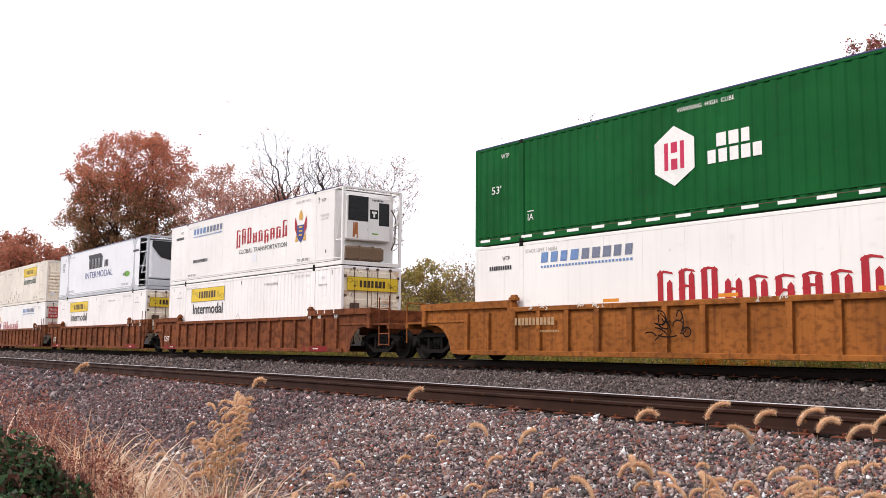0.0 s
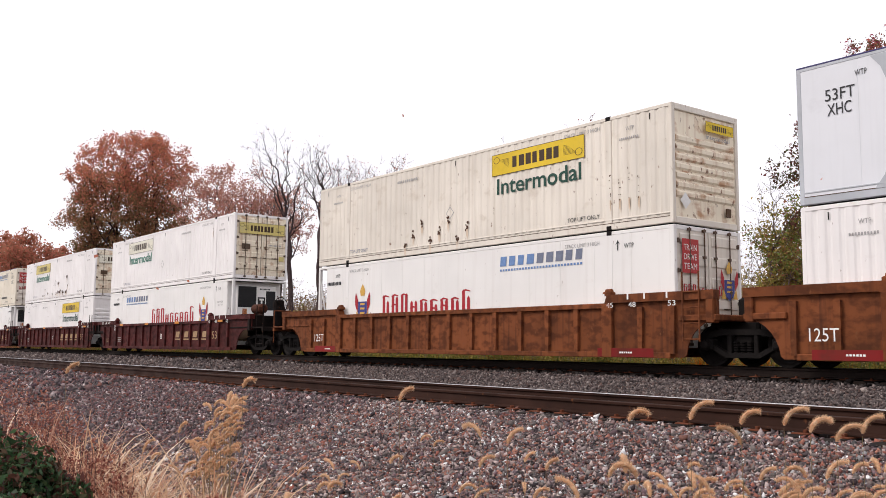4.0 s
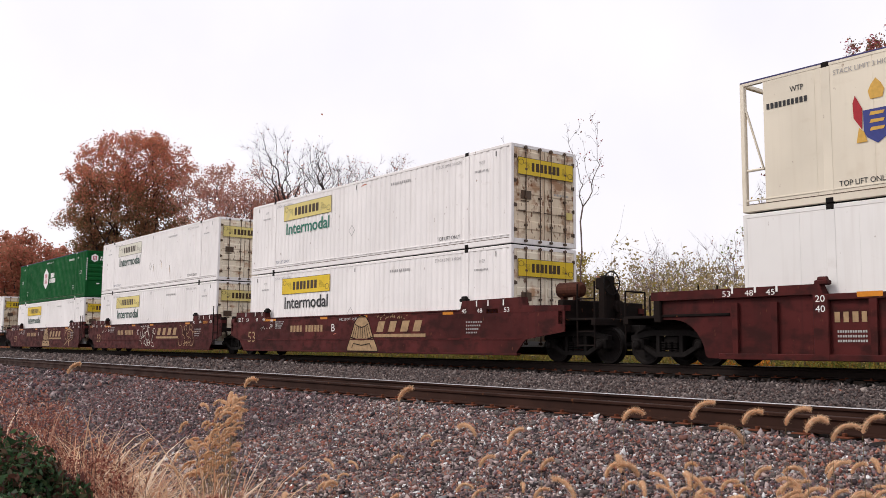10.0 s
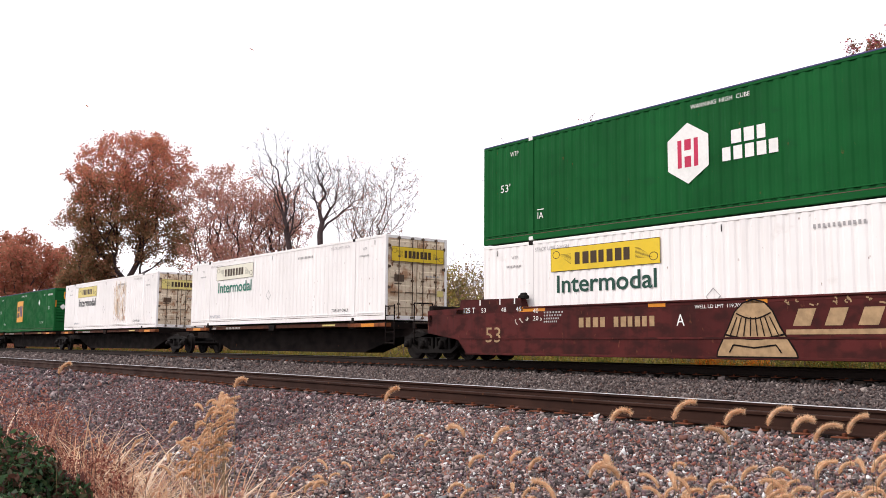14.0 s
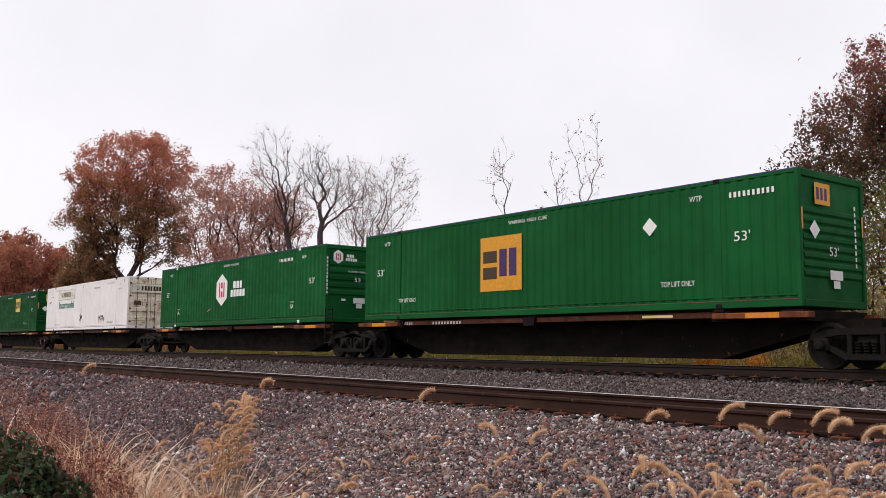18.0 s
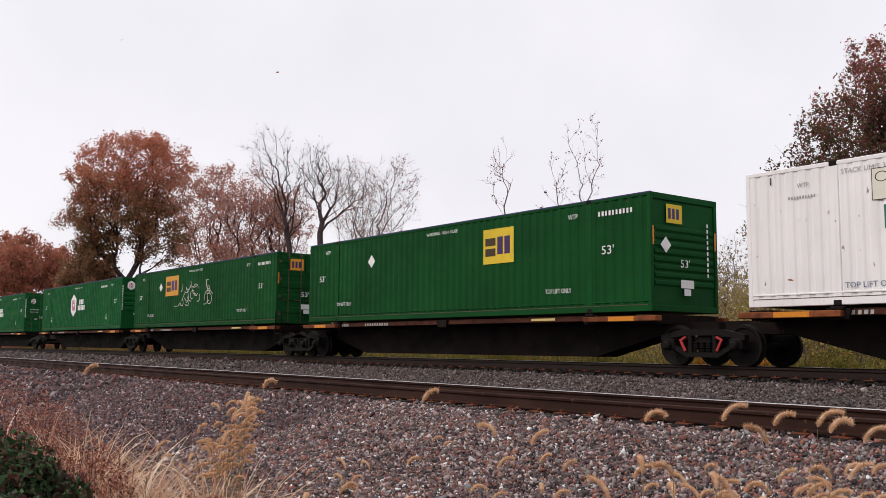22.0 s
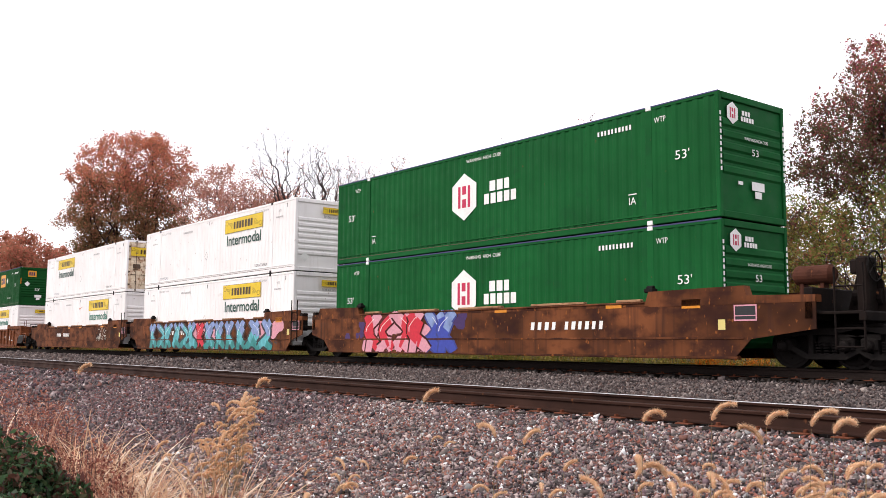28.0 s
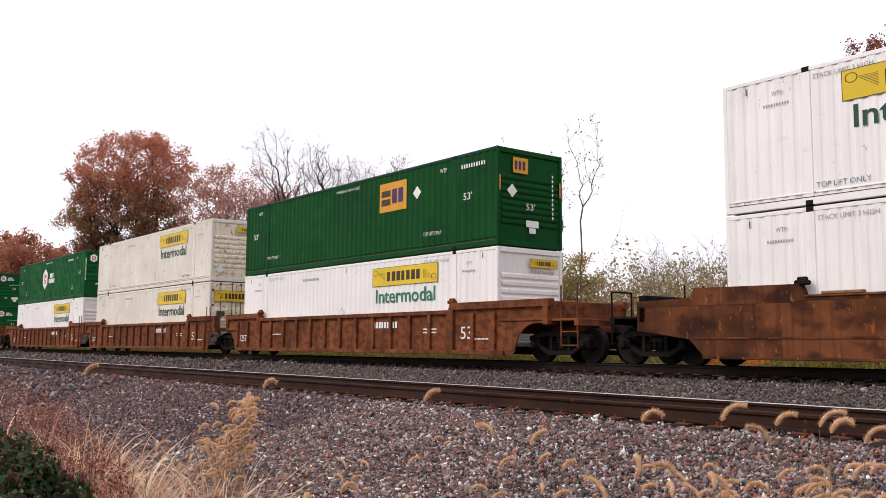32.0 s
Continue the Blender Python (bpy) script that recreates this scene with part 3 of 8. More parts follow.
def scuff(c, u, z, w, h):
    """A bare patch: ragged flecks where the paint has come off, with a faint run of rust below."""
    def draw(bm):
        rng = random.Random(int(u * 100 + z * 10))
        for i in range(6):
            x, y, r = rng.uniform(0, w), rng.uniform(0, h), rng.uniform(0.22, 0.46) * min(w, h)
            flat(bm, [(x + r * rng.uniform(0.6, 1.3) * math.cos(a * math.tau / 7), y + r * rng.uniform(0.6, 1.4) * math.sin(a * math.tau / 7)) for a in range(7)], 0.0006 + 0.0003 * i)
    piece("scuff", shared(f"scuff {u} {z} {w} {h}", SCUFF_DARK, draw), c, on_side(u, z))
    if h > 0.11:
        run = lambda bm: [flat(bm, ((w * k, -0.18 * (1 + k)), (w * k + 0.02, -0.16), (w * k + 0.03, 0.05), (w * k - 0.01, 0.05))) for k in (0.3, 0.75)]
        piece("rust_run", shared(f"scuff_run {u} {z} {w} {h}", STAIN_PALE, run), c, on_side(u, z))


def rust_wash(c, u, z, h, seed):
    """Rust washed down one rib: pale bands over its height and orange flecks in them."""
    rng = random.Random(seed)
    pale, fleck = bmesh.new(), bmesh.new()
    for i in range(2):
        x, t = rng.uniform(-0.05, 0.06), rng.uniform(0.05, 0.13)
        lo, hi = h * rng.uniform(0.0, 0.22), h * rng.uniform(0.82, 1.0)
        n = 8
        for k in range(n):
            y0, y1 = lo + (hi - lo) * k / n, lo + (hi - lo) * (k + 1) / n
            if rng.random() < 0.78:
                a, b = rng.uniform(0, 0.03), rng.uniform(0, 0.03)
                flat(pale, ((x + a, y0), (x + t - b, y0), (x + t - a, y1), (x + b, y1)), 0.0004 * i)
    for i in range(rng.randrange(5, 11)):
        x, y, t, q = rng.uniform(-0.07, 0.12), h * rng.random() ** 1.3 * 0.9, rng.uniform(0.012, 0.042), rng.uniform(0.05, 0.24)
        flat(fleck, ((x, y), (x + t * 0.7, y + 0.015), (x + t, y + q * 0.6), (x + t * 0.5, y + q), (x - t * 0.1, y + q * 0.8)), 0.0012 + 0.0002 * i)
    tagged(part("rust_run", pale, STAIN_PALE, c, "", on_side(u, z)), "pale rust run", kind="stuff")
    tagged(part("rust_fleck", fleck, STAIN_RUST, c, "", on_side(u, z)), "orange rust flecks", kind="stuff")


def white_box(unit_end="doors", front_sign=False, ground=YELLOW, ink=SIGN_BROWN, word=INK_GREEN, paint=WHITE, end_paint=DOORDIRT, label="", end_sign=YELLOW, marks=(), edge=None):
    c = container(label, "ribbed", paint, paint, unit_end, end_paint, edge)
    u0 = 9.75 if front_sign else 2.75
    sign_plate(c, u0, 1.98, 3.62, 0.62, ground, ink)
    text_on(c, "Intermodal", u0 + 0.22, 1.42, 3.28, 0.46, word)
    for u in (2.15, 12.75):
        text_on(c, "TOP LIFT ONLY", u, 0.34, 1.12, 0.11, INK if u > 5 else SLATE)
        text_on(c, "STACK LIMIT 3 HIGH", u if u < 5 else u - 0.1, 2.58, 1.25, 0.10, FADED_INK)
    for u in (1.2, 14.75):
        text_on(c, "WTP", u, 2.42, 0.26, 0.10, FADED_INK)
        piece("stencil_bars", shared("stencil_bars", FADED_INK, lambda bm: bars(bm, 10, 0.62, 0.06, 5, 0, 0.4)), c, on_side(u - 0.2, 2.2))
    piece("number_bars", shared("number_bars", FADED_INK, lambda bm: bars(bm, 11, 1.15, 0.085, 6, 0, 0.4)), c, on_side(10.2 if not front_sign else 5.0, 2.42))
    lash = shared("lashing_hook", TRUCK_STEEL, lambda bm: softbox(bm, -0.012, 0.012, -HALF - 0.012, -HALF, 0, 0.16, 0.004))
    for u in (0.6, 8.05, 15.5):
        piece("lashing_hook", lash, c, pose(u - LONG, 0, TALL - 0.32))
    spot = shared("patch_mark", FADED_INK, lambda bm: flat(bm, ((0, 0.2), (0.2, 0), (0.4, 0.2), (0.38, 0.22), (0.2, 0.03), (0.02, 0.2), (0.2, 0.37), (0.38, 0.2), (0.4, 0.2), (0.2, 0.4))))
    piece("placard_outline", spot, c, on_side(7.6, 0.95))
    for u, z, w, h in marks:
        scuff(c, u, z, w, h)
    if unit_end == "doors":
        sign_plate(c, -1.10, 1.98, 2.2, 0.5, end_sign, ink, end=True)
        piece("data_panel", shared("data_panel", RODS, lambda bm: (rect(bm, 0, 0.4, 0, 0.24), rect(bm, 0, 0.3, -0.08, -0.05))), c, on_end(-0.95, 1.30, 0, 0.02))
        piece("notice", shared("notice", PALE_YELLOW, lambda bm: rect(bm, 0, 0.24, 0, 0.20)), c, on_end(0.86, 0.85, 0, 0.02))
        piece("stencil_bars", shared("stencil_bars", FADED_INK, lambda bm: bars(bm, 10, 0.62, 0.06, 5, 0, 0.4)), c, on_end(0.35, 1.5, 0, 0.02))
    else:
        sign_plate(c, -0.10, 2.32, 1.12, 0.26, end_sign, ink, end=True)
        text_end(c, "Intermodal", -0.02, 2.16, 0.95, 0.11, FADED_INK)
        dia = shared("placard", LETTER_WHITE, lambda bm: flat(bm, ((0, -0.2), (0.2, 0), (0, 0.2), (-0.2, 0))))
        piece("placard", dia, c, on_end(-0.85, 0.56, 0, 0.004))
        piece("document_box", shared("document_box", RODS, lambda bm: softbox(bm, 0, 0.04, -0.09, 0.09, 0, 0.22, 0.01)), c, pose(0, 0.8, 0.3))
    return c


def hex_emblem(bm, r):
    flat(bm, [(r * 0.92 * math.sin(k * math.tau / 6), r * 1.0 * math.cos(k * math.tau / 6)) for k in range(6)][::-1])


def emblem(c, m, r, ink=EMBLEM_RED):
    p = piece("hexagon_emblem", shared(f"hexagon_emblem {r}", LETTER_WHITE, lambda bm: hex_emblem(bm, r)), c, m, "white hexagon with red bars")
    w = r * 0.16
    marks = lambda bm: (rect(bm, -w * 2.5, -w * 1.5, -r * 0.46, r * 0.46), rect(bm, w * 1.5, w * 2.5, -r * 0.46, r * 0.46),
                        rect(bm, -w * 0.8, w * 0.8, r * 0.10, r * 0.46), rect(bm, -w * 0.8, w * 0.8, -r * 0.46, -r * 0.10))
    piece("emblem_mark", shared(f"emblem_mark {r}", ink, marks), p, pose(0, 0, 0.002))


def green_marks(c, panel=False):
    for u in (0.75, 14.6 if panel else 14.95):
        text_on(c, "53'", u, 1.46, 0.40, 0.22, LETTER_WHITE)
    for u in (1.15, 13.45 if panel else 14.35):
        text_on(c, "WTP", u, 2.44, 0.34, 0.13, LETTER_WHITE)
    for u in (2.0, 12.6) if panel else ():
        text_on(c, "TOP LIFT ONLY", u, 0.55, 0.95, 0.12, LETTER_WHITE)
    for u in () if panel else (2.25, 13.55):
        text_on(c, "IA", u, 0.56, 0.22, 0.18, LETTER_WHITE)
        piece("bar", shared("bar", LETTER_WHITE, lambda bm: rect(bm, 0, 0.26, 0, 0.025)), c, on_side(u - 0.02, 0.80))
    text_on(c, "WARNING  HIGH  CUBE", 7.3, 2.56, 1.55, 0.10, LETTER_WHITE)
    piece("number_bars", shared("white_number_bars", LETTER_WHITE, lambda bm: bars(bm, 10, 1.15, 0.12, 8, 0, 0.4)), c, on_side(14.5 if panel else 12.55, 2.42))


def green_hex_box(end="green_ribs", paint=GREEN, dashes=False, label="", blocks=None, edge=BLUE_FRINGE):
    c = container(label, "corrugated", paint, paint, end, paint, edge, blocks)
    emblem(c, on_side(7.2, 1.56), 0.71)
    piece("name_bars", shared("hex_name_bars", LETTER_WHITE, lambda bm: (bars(bm, 3, 0.95, 0.30, 2, 0, 0.2))), c, on_side(8.36, 1.58), "white bars")
    piece("name_bars", shared("hex_name_bars_low", LETTER_WHITE, lambda bm: (bars(bm, 5, 1.44, 0.30, 5, 0, 0.2))), c, on_side(8.12, 1.22), "white bars")
    green_marks(c)
    if dashes:
        me = shared("reflector_dash", LETTER_WHITE, lambda bm: rect(bm, 0, 0.42, 0, 0.075))
        for i in range(18):
            piece("reflector_dash", me, c, on_side(0.25 + i * 0.87, 0.10))
    if end == "green_ribs":
        emblem(c, on_end(-0.78, 2.42, 0, 0.004), 0.26)
        piece("name_bars", shared("end_name_bars", LETTER_WHITE, lambda bm: (bars(bm, 3, 0.36, 0.11, 2, 0, 0.2))), c, on_end(-0.42, 2.42, 0, 0.004))
        piece("name_bars", shared("end_name_bars_low", LETTER_WHITE, lambda bm: (bars(bm, 5, 0.52, 0.11, 5, 0, 0.2))), c, on_end(-0.46, 2.28, 0, 0.004))
        text_end(c, "WARNING HIGH CUBE", -0.35, 1.86, 0.95, 0.07, LETTER_WHITE)
        text_end(c, "53", -0.06, 1.52, 0.26, 0.16, LETTER_WHITE)
        piece("data_panel", shared("white_panel", LETTER_WHITE, lambda bm: (rect(bm, 0, 0.5, 0, 0.2), rect(bm, 0.12, 0.38, -0.18, -0.02))), c, on_end(-0.1, 0.72, 0, 0.004))
        piece("data_panel", shared("small_panel", LETTER_WHITE, lambda bm: rect(bm, 0, 0.18, 0, 0.08)), c, on_end(-0.62, 0.8, 0, 0.004))
    else:
        emblem(c, on_end(-0.72, 2.25, 0, 0.05), 0.2)
        text_end(c, "WARNING", -0.95, 1.6, 0.6, 0.1, LETTER_WHITE, 0, 0.05)
        text_end(c, "HIGH CUBE", -0.95, 1.4, 0.6, 0.1, LETTER_WHITE, 0, 0.05)
        text_end(c, "53'", -0.3, 1.0, 0.3, 0.18, LETTER_WHITE, 0, 0.05)
        piece("number_bars", shared("white_number_bars", LETTER_WHITE, lambda bm: bars(bm, 10, 1.2, 0.13, 8)), c, on_end(0.1, 2.2, 0, 0.05))
        for v, z in ((0.3, 0.75), (0.75, 0.75), (-0.6, 0.9)):
            piece("data_panel", shared("small_panel", LETTER_WHITE, lambda bm: rect(bm, 0, 0.18, 0, 0.08)), c, on_end(v, z, 0, 0.05))
    for y, s in ((-HALF + 0.055, 1), (HALF - 0.055, 1)):
        piece("number_bars", shared("upright_bars", LETTER_WHITE, lambda bm: [rect(bm, 0, 0.06, i * 0.14, i * 0.14 + 0.09) for i in range(10)]), c, on_end(y - 0.03, 1.05, 0, 0.004))
    return c


def green_panel_box(plate=(4.4, 1.53, 1.65, 0.97), end="panel_ribs", paint=DEEP_GREEN, diamond=3.75, graffiti=False, label="", back=AMBER, edge=BLUE_FRINGE):
    c = container(label, "corrugated", paint, paint, end, paint, edge)
    u, z, w, h = plate
    p = piece("name_panel", shared(f"name_panel {w} {h}", back, lambda bm: rect(bm, 0, w, 0, h)), c, on_side(u, z), "amber square panel with dark bars")
    blk = lambda bm: [rect(bm, 0, w * 0.34, h * k, h * (k + 0.22)) for k in (0.06, 0.36)]
    piece("panel_bars", shared(f"panel_bars {w} {h}", SIGN_BROWN, blk), p, pose(w * 0.07, h * 0.16, 0.002))
    vee = lambda bm: [rect(bm, a, a + w * 0.18, 0.0, h * 0.5) for a in (0, w * 0.23)]
    piece("panel_marks", shared(f"panel_marks {w} {h}", PLUM, vee), p, pose(w * 0.47, h * 0.26, 0.002))
    green_marks(c, True)
    if diamond:
        piece("placard", shared("placard_side", LETTER_WHITE, lambda bm: flat(bm, ((0, -0.22), (0.22, 0), (0, 0.22), (-0.22, 0)))), c, on_side(diamond, 2.0))
    if graffiti:
        scrawl(c, 6.35, 1.0, 3.4, 1.1, G_WHITE, 21, 26, 0.035)
    e = piece("name_panel", shared("end_name_panel", back, lambda bm: rect(bm, 0, 0.6, 0, 0.46)), c, on_end(-0.72, 2.16, 0, 0.006 if end != "doors" else 0.05))
    piece("panel_bars", shared("end_panel_bars", PLUM, lambda bm: bars(bm, 3, 0.46, 0.26, 4)), e, pose(0.07, 0.10, 0.002))
    out = 0.006 if end != "doors" else 0.05
    piece("placard", shared("placard", LETTER_WHITE, lambda bm: flat(bm, ((0, -0.2), (0.2, 0), (0, 0.2), (-0.2, 0)))), c, on_end(-0.75 if end != "doors" else 0.6, 1.62, 0, out))
    text_end(c, "53'", -0.2, 1.1, 0.36, 0.2, LETTER_WHITE, 0, out)
    piece("data_panel", shared("white_panel", LETTER_WHITE, lambda bm: (rect(bm, 0, 0.5, 0, 0.2), rect(bm, 0.12, 0.38, -0.18, -0.02))), c, on_end(-0.2, 0.6, 0, out))
    piece("number_bars", shared("upright_bars", LETTER_WHITE, lambda bm: [rect(bm, 0, 0.06, i * 0.14, i * 0.14 + 0.09) for i in range(10)]), c, on_end(0.85, 0.9, 0, out))
    for v in (-1.24, 1.17):
        piece("reflector", shared("reflector_upright", REFLECT, lambda bm: rect(bm, 0, 0.06, 0, 0.45)), c, on_end(v, 1.6, 0, 0.004))
    return c


def scrawl(parent, u, z, w, h, material, seed, n, t, place=None):
    """Spray-can tag: loose looping strokes."""
    def draw(bm):
        rng = random.Random(seed)
        for i in range(n):
            x, y = rng.uniform(0, w), rng.uniform(0.1, 0.8) * h
            a, bend, step = rng.uniform(0, math.tau), rng.uniform(-0.9, 0.9), h * 0.13
            for k in range(rng.randint(3, 7)):
                nx, ny = x + math.cos(a) * step, y + math.sin(a) * step
                ny = min(max(ny, 0), h)
                dx, dy = -math.sin(a) * t / 2, math.cos(a) * t / 2
                zz = 0.0004 * i
                flat(bm, ((x - dx, y - dy), (nx - dx, ny - dy), (nx + dx, ny + dy), (x + dx, y + dy)), zz)
                x, y, a = nx, ny, a + bend
    me = shared(f"graffiti {seed} {w} {h}", material, draw)
    tagged(piece("graffiti", me, parent, on_side(u, z, 0.012) if place is None else place(u, z)), "loose sprayed graffiti tag", kind="stuff")


def shield(c, m, s=1.0, faded=False):
    """A plain heraldic shape: blue shield, gold top, red flanks."""
    p = piece("crest_shield", shared(f"crest_shield {s}", NAVY, lambda bm: flat(bm, [(x * s, y * s) for x, y in ((-0.27, 0.62), (-0.27, 0.2), (-0.2, 0.08), (0, -0.06), (0.2, 0.08), (0.27, 0.2), (0.27, 0.62))])), c, m, "blue, gold and red crest shape")
    piece("crest_gold", shared(f"crest_gold {s}", GOLD, lambda bm: [flat(bm, [(x * s, y * s) for x, y in q], k * 0.0005) for k, q in enumerate((
        ((-0.12, 0.82), (-0.16, 0.98), (-0.10, 1.1), (0, 1.22), (0.10, 1.1), (0.16, 0.98), (0.12, 0.82)),
        ((-0.15, 0.5), (0.12, 0.5), (0.15, 0.56), (-0.12, 0.57)), ((-0.15, 0.35), (0.12, 0.35), (0.15, 0.41), (-0.12, 0.42)),
        ((-0.15, 0.2), (0.12, 0.2), (0.15, 0.26), (-0.12, 0.27)), ((-0.42, 0.0), (-0.2, 0.0), (-0.26, 0.2), (-0.36, 0.3)), ((0.42, 0.0), (0.2, 0.0), (0.26, 0.2), (0.36, 0.3))))]), p, pose(0, 0, 0.003))
    piece("crest_flanks", shared(f"crest_flanks {s}", CRIMSON, lambda bm: [flat(bm, [(x * s, y * s) for x, y in q], k * 0.0005) for k, q in enumerate((
        ((-0.46, 0.5), (-0.30, 0.25), (-0.28, 0.66), (-0.42, 0.95), (-0.47, 0.8)), ((0.46, 0.5), (0.30, 0.25), (0.28, 0.66), (0.42, 0.95), (0.47, 0.8))))]), p, pose(0, 0, 0.005))


def reefer_box(reverse=False, low=False, end="reefer", rear="plain", label="", paint=REEFER, slogan=True, extra=False):
    c = container(label, "sheet", paint, paint, end, paint if end == "reefer" else CREAM, BLUE_FRINGE if not low else None, rear=rear)
    z = 0.98 if low else 1.34
    if reverse:
        shield(c, on_side(3.0, 1.1 if not low else 0.9))
        piece("name_strokes", shared(f"name_strokes {low}", CRIMSON, lambda bm: quill(bm, 9, 4.7, 0.72, 3)), c, on_side(4.2, z), "crimson broken-pen strokes")
        tu = 10.1
    else:
        shield(c, on_side(13.1, 1.1 if not low else 1.0))
        w = 5.5 if low else 4.7
        piece("name_strokes", shared(f"name_strokes {low} {w}", CRIMSON, lambda bm: quill(bm, 9, w, 0.72 * w / 4.7, 3)), c, on_side(12.12 - w, z), "crimson broken-pen strokes")
        tu = 2.75
    piece("name_bars", shared("tilted_bars", STEELBLUE, lambda bm: bars(bm, 4, 1.45, 0.27, 9, 0.12)), c, on_side(tu, 2.26))
    piece("name_bars", shared("tilted_bars dark", SLATE, lambda bm: bars(bm, 5, 1.8, 0.27, 12, 0.12)), c, on_side(tu + 1.48, 2.26))
    piece("stencil_bars", shared("slim_bars", STEELBLUE, lambda bm: bars(bm, 28, 3.2, 0.06, 5, 0, 0.35, False)), c, on_side(tu, 2.12))
    if slogan and not low:
        text_on(c, "GLOBAL TRANSPORTATION", (4.6 if reverse else 7.75), 0.98, 4.25, 0.19, INK)
    text_on(c, "TOP LIFT ONLY", 2.2, 0.30, 1.0, 0.11, INK)
    text_on(c, "TOP LIFT ONLY", 12.85, 0.30, 1.0, 0.11, INK)
    text_on(c, "STACK LIMIT 3 HIGH", 12.65, 2.56, 1.2, 0.10, FADED_INK)
    text_on(c, "STACK LIMIT 3 HIGH", 2.15, 2.56, 1.2, 0.10, FADED_INK)
    piece("web_bars", shared("web_bars", INK, lambda bm: bars(bm, 13, 1.66, 0.15, 7)), c, on_side(11.8 if reverse else 2.8, 0.62 if reverse else 0.92))
    text_on(c, "WTP", 14.65, 2.42, 0.3, 0.12, INK)
    piece("arrow", shared("arrow", INK, lambda bm: (rect(bm, -0.015, 0.015, 0, 0.2), flat(bm, ((-0.07, 0.14), (0, 0.26), (0.07, 0.14), (0, 0.2))))), c, on_side(14.45, 2.38))
    text_on(c, "WTP", 1.2, 2.42, 0.3, 0.12, INK)
    if extra:
        text_on(c, "53 ft", 14.62, 2.08, 0.62, 0.28, INK)
        text_on(c, "XHC", 14.70, 1.70, 0.58, 0.26, INK)
    elif not reverse:
        text_on(c, "TARE WEIGHT", 14.6, 1.86, 0.62, 0.09, FADED_INK)
        text_on(c, "(LB) 13230", 14.66, 1.72, 0.5, 0.09, FADED_INK)
    piece("number_bars", shared("ink_number_bars", INK, lambda bm: bars(bm, 10, 0.95, 0.12, 11)), c, on_side(0.65, 2.16))
    piece("latch", shared("latch", RODS, lambda bm: softbox(bm, -0.03, 0.03, -HALF - 0.01, -HALF, 0, 0.12, 0.004)), c, pose(-LONG + 15.0, 0, 0.5))
    piece("patch", shared("patch", SILVER, lambda bm: rect(bm, 0, 0.4, 0, 0.35)), c, on_side(10.0 if reverse else 9.0, 0.55))
    if end == "doors":
        piece("notice", shared("red_notice", PLATE_RED, lambda bm: rect(bm, 0, 0.62, 0, 0.8)), c, on_end(-1.08, 1.75, 0, 0.05))
        for i, w in enumerate(("TRAIN", "DRIVE", "TEAM")):
            text_end(c, w, -1.02, 2.28 - 0.22 * i, 0.48, 0.14, LETTER_WHITE, 0, 0.054)
        piece("name_strokes", shared("end_strokes", CRIMSON, lambda bm: quill(bm, 9, 1.5, 0.25, 3)), c, on_end(-1.05, 1.25, 0, 0.05))
        shield(c, on_end(0.72, 1.2, 0, 0.05), 0.75)
    return c


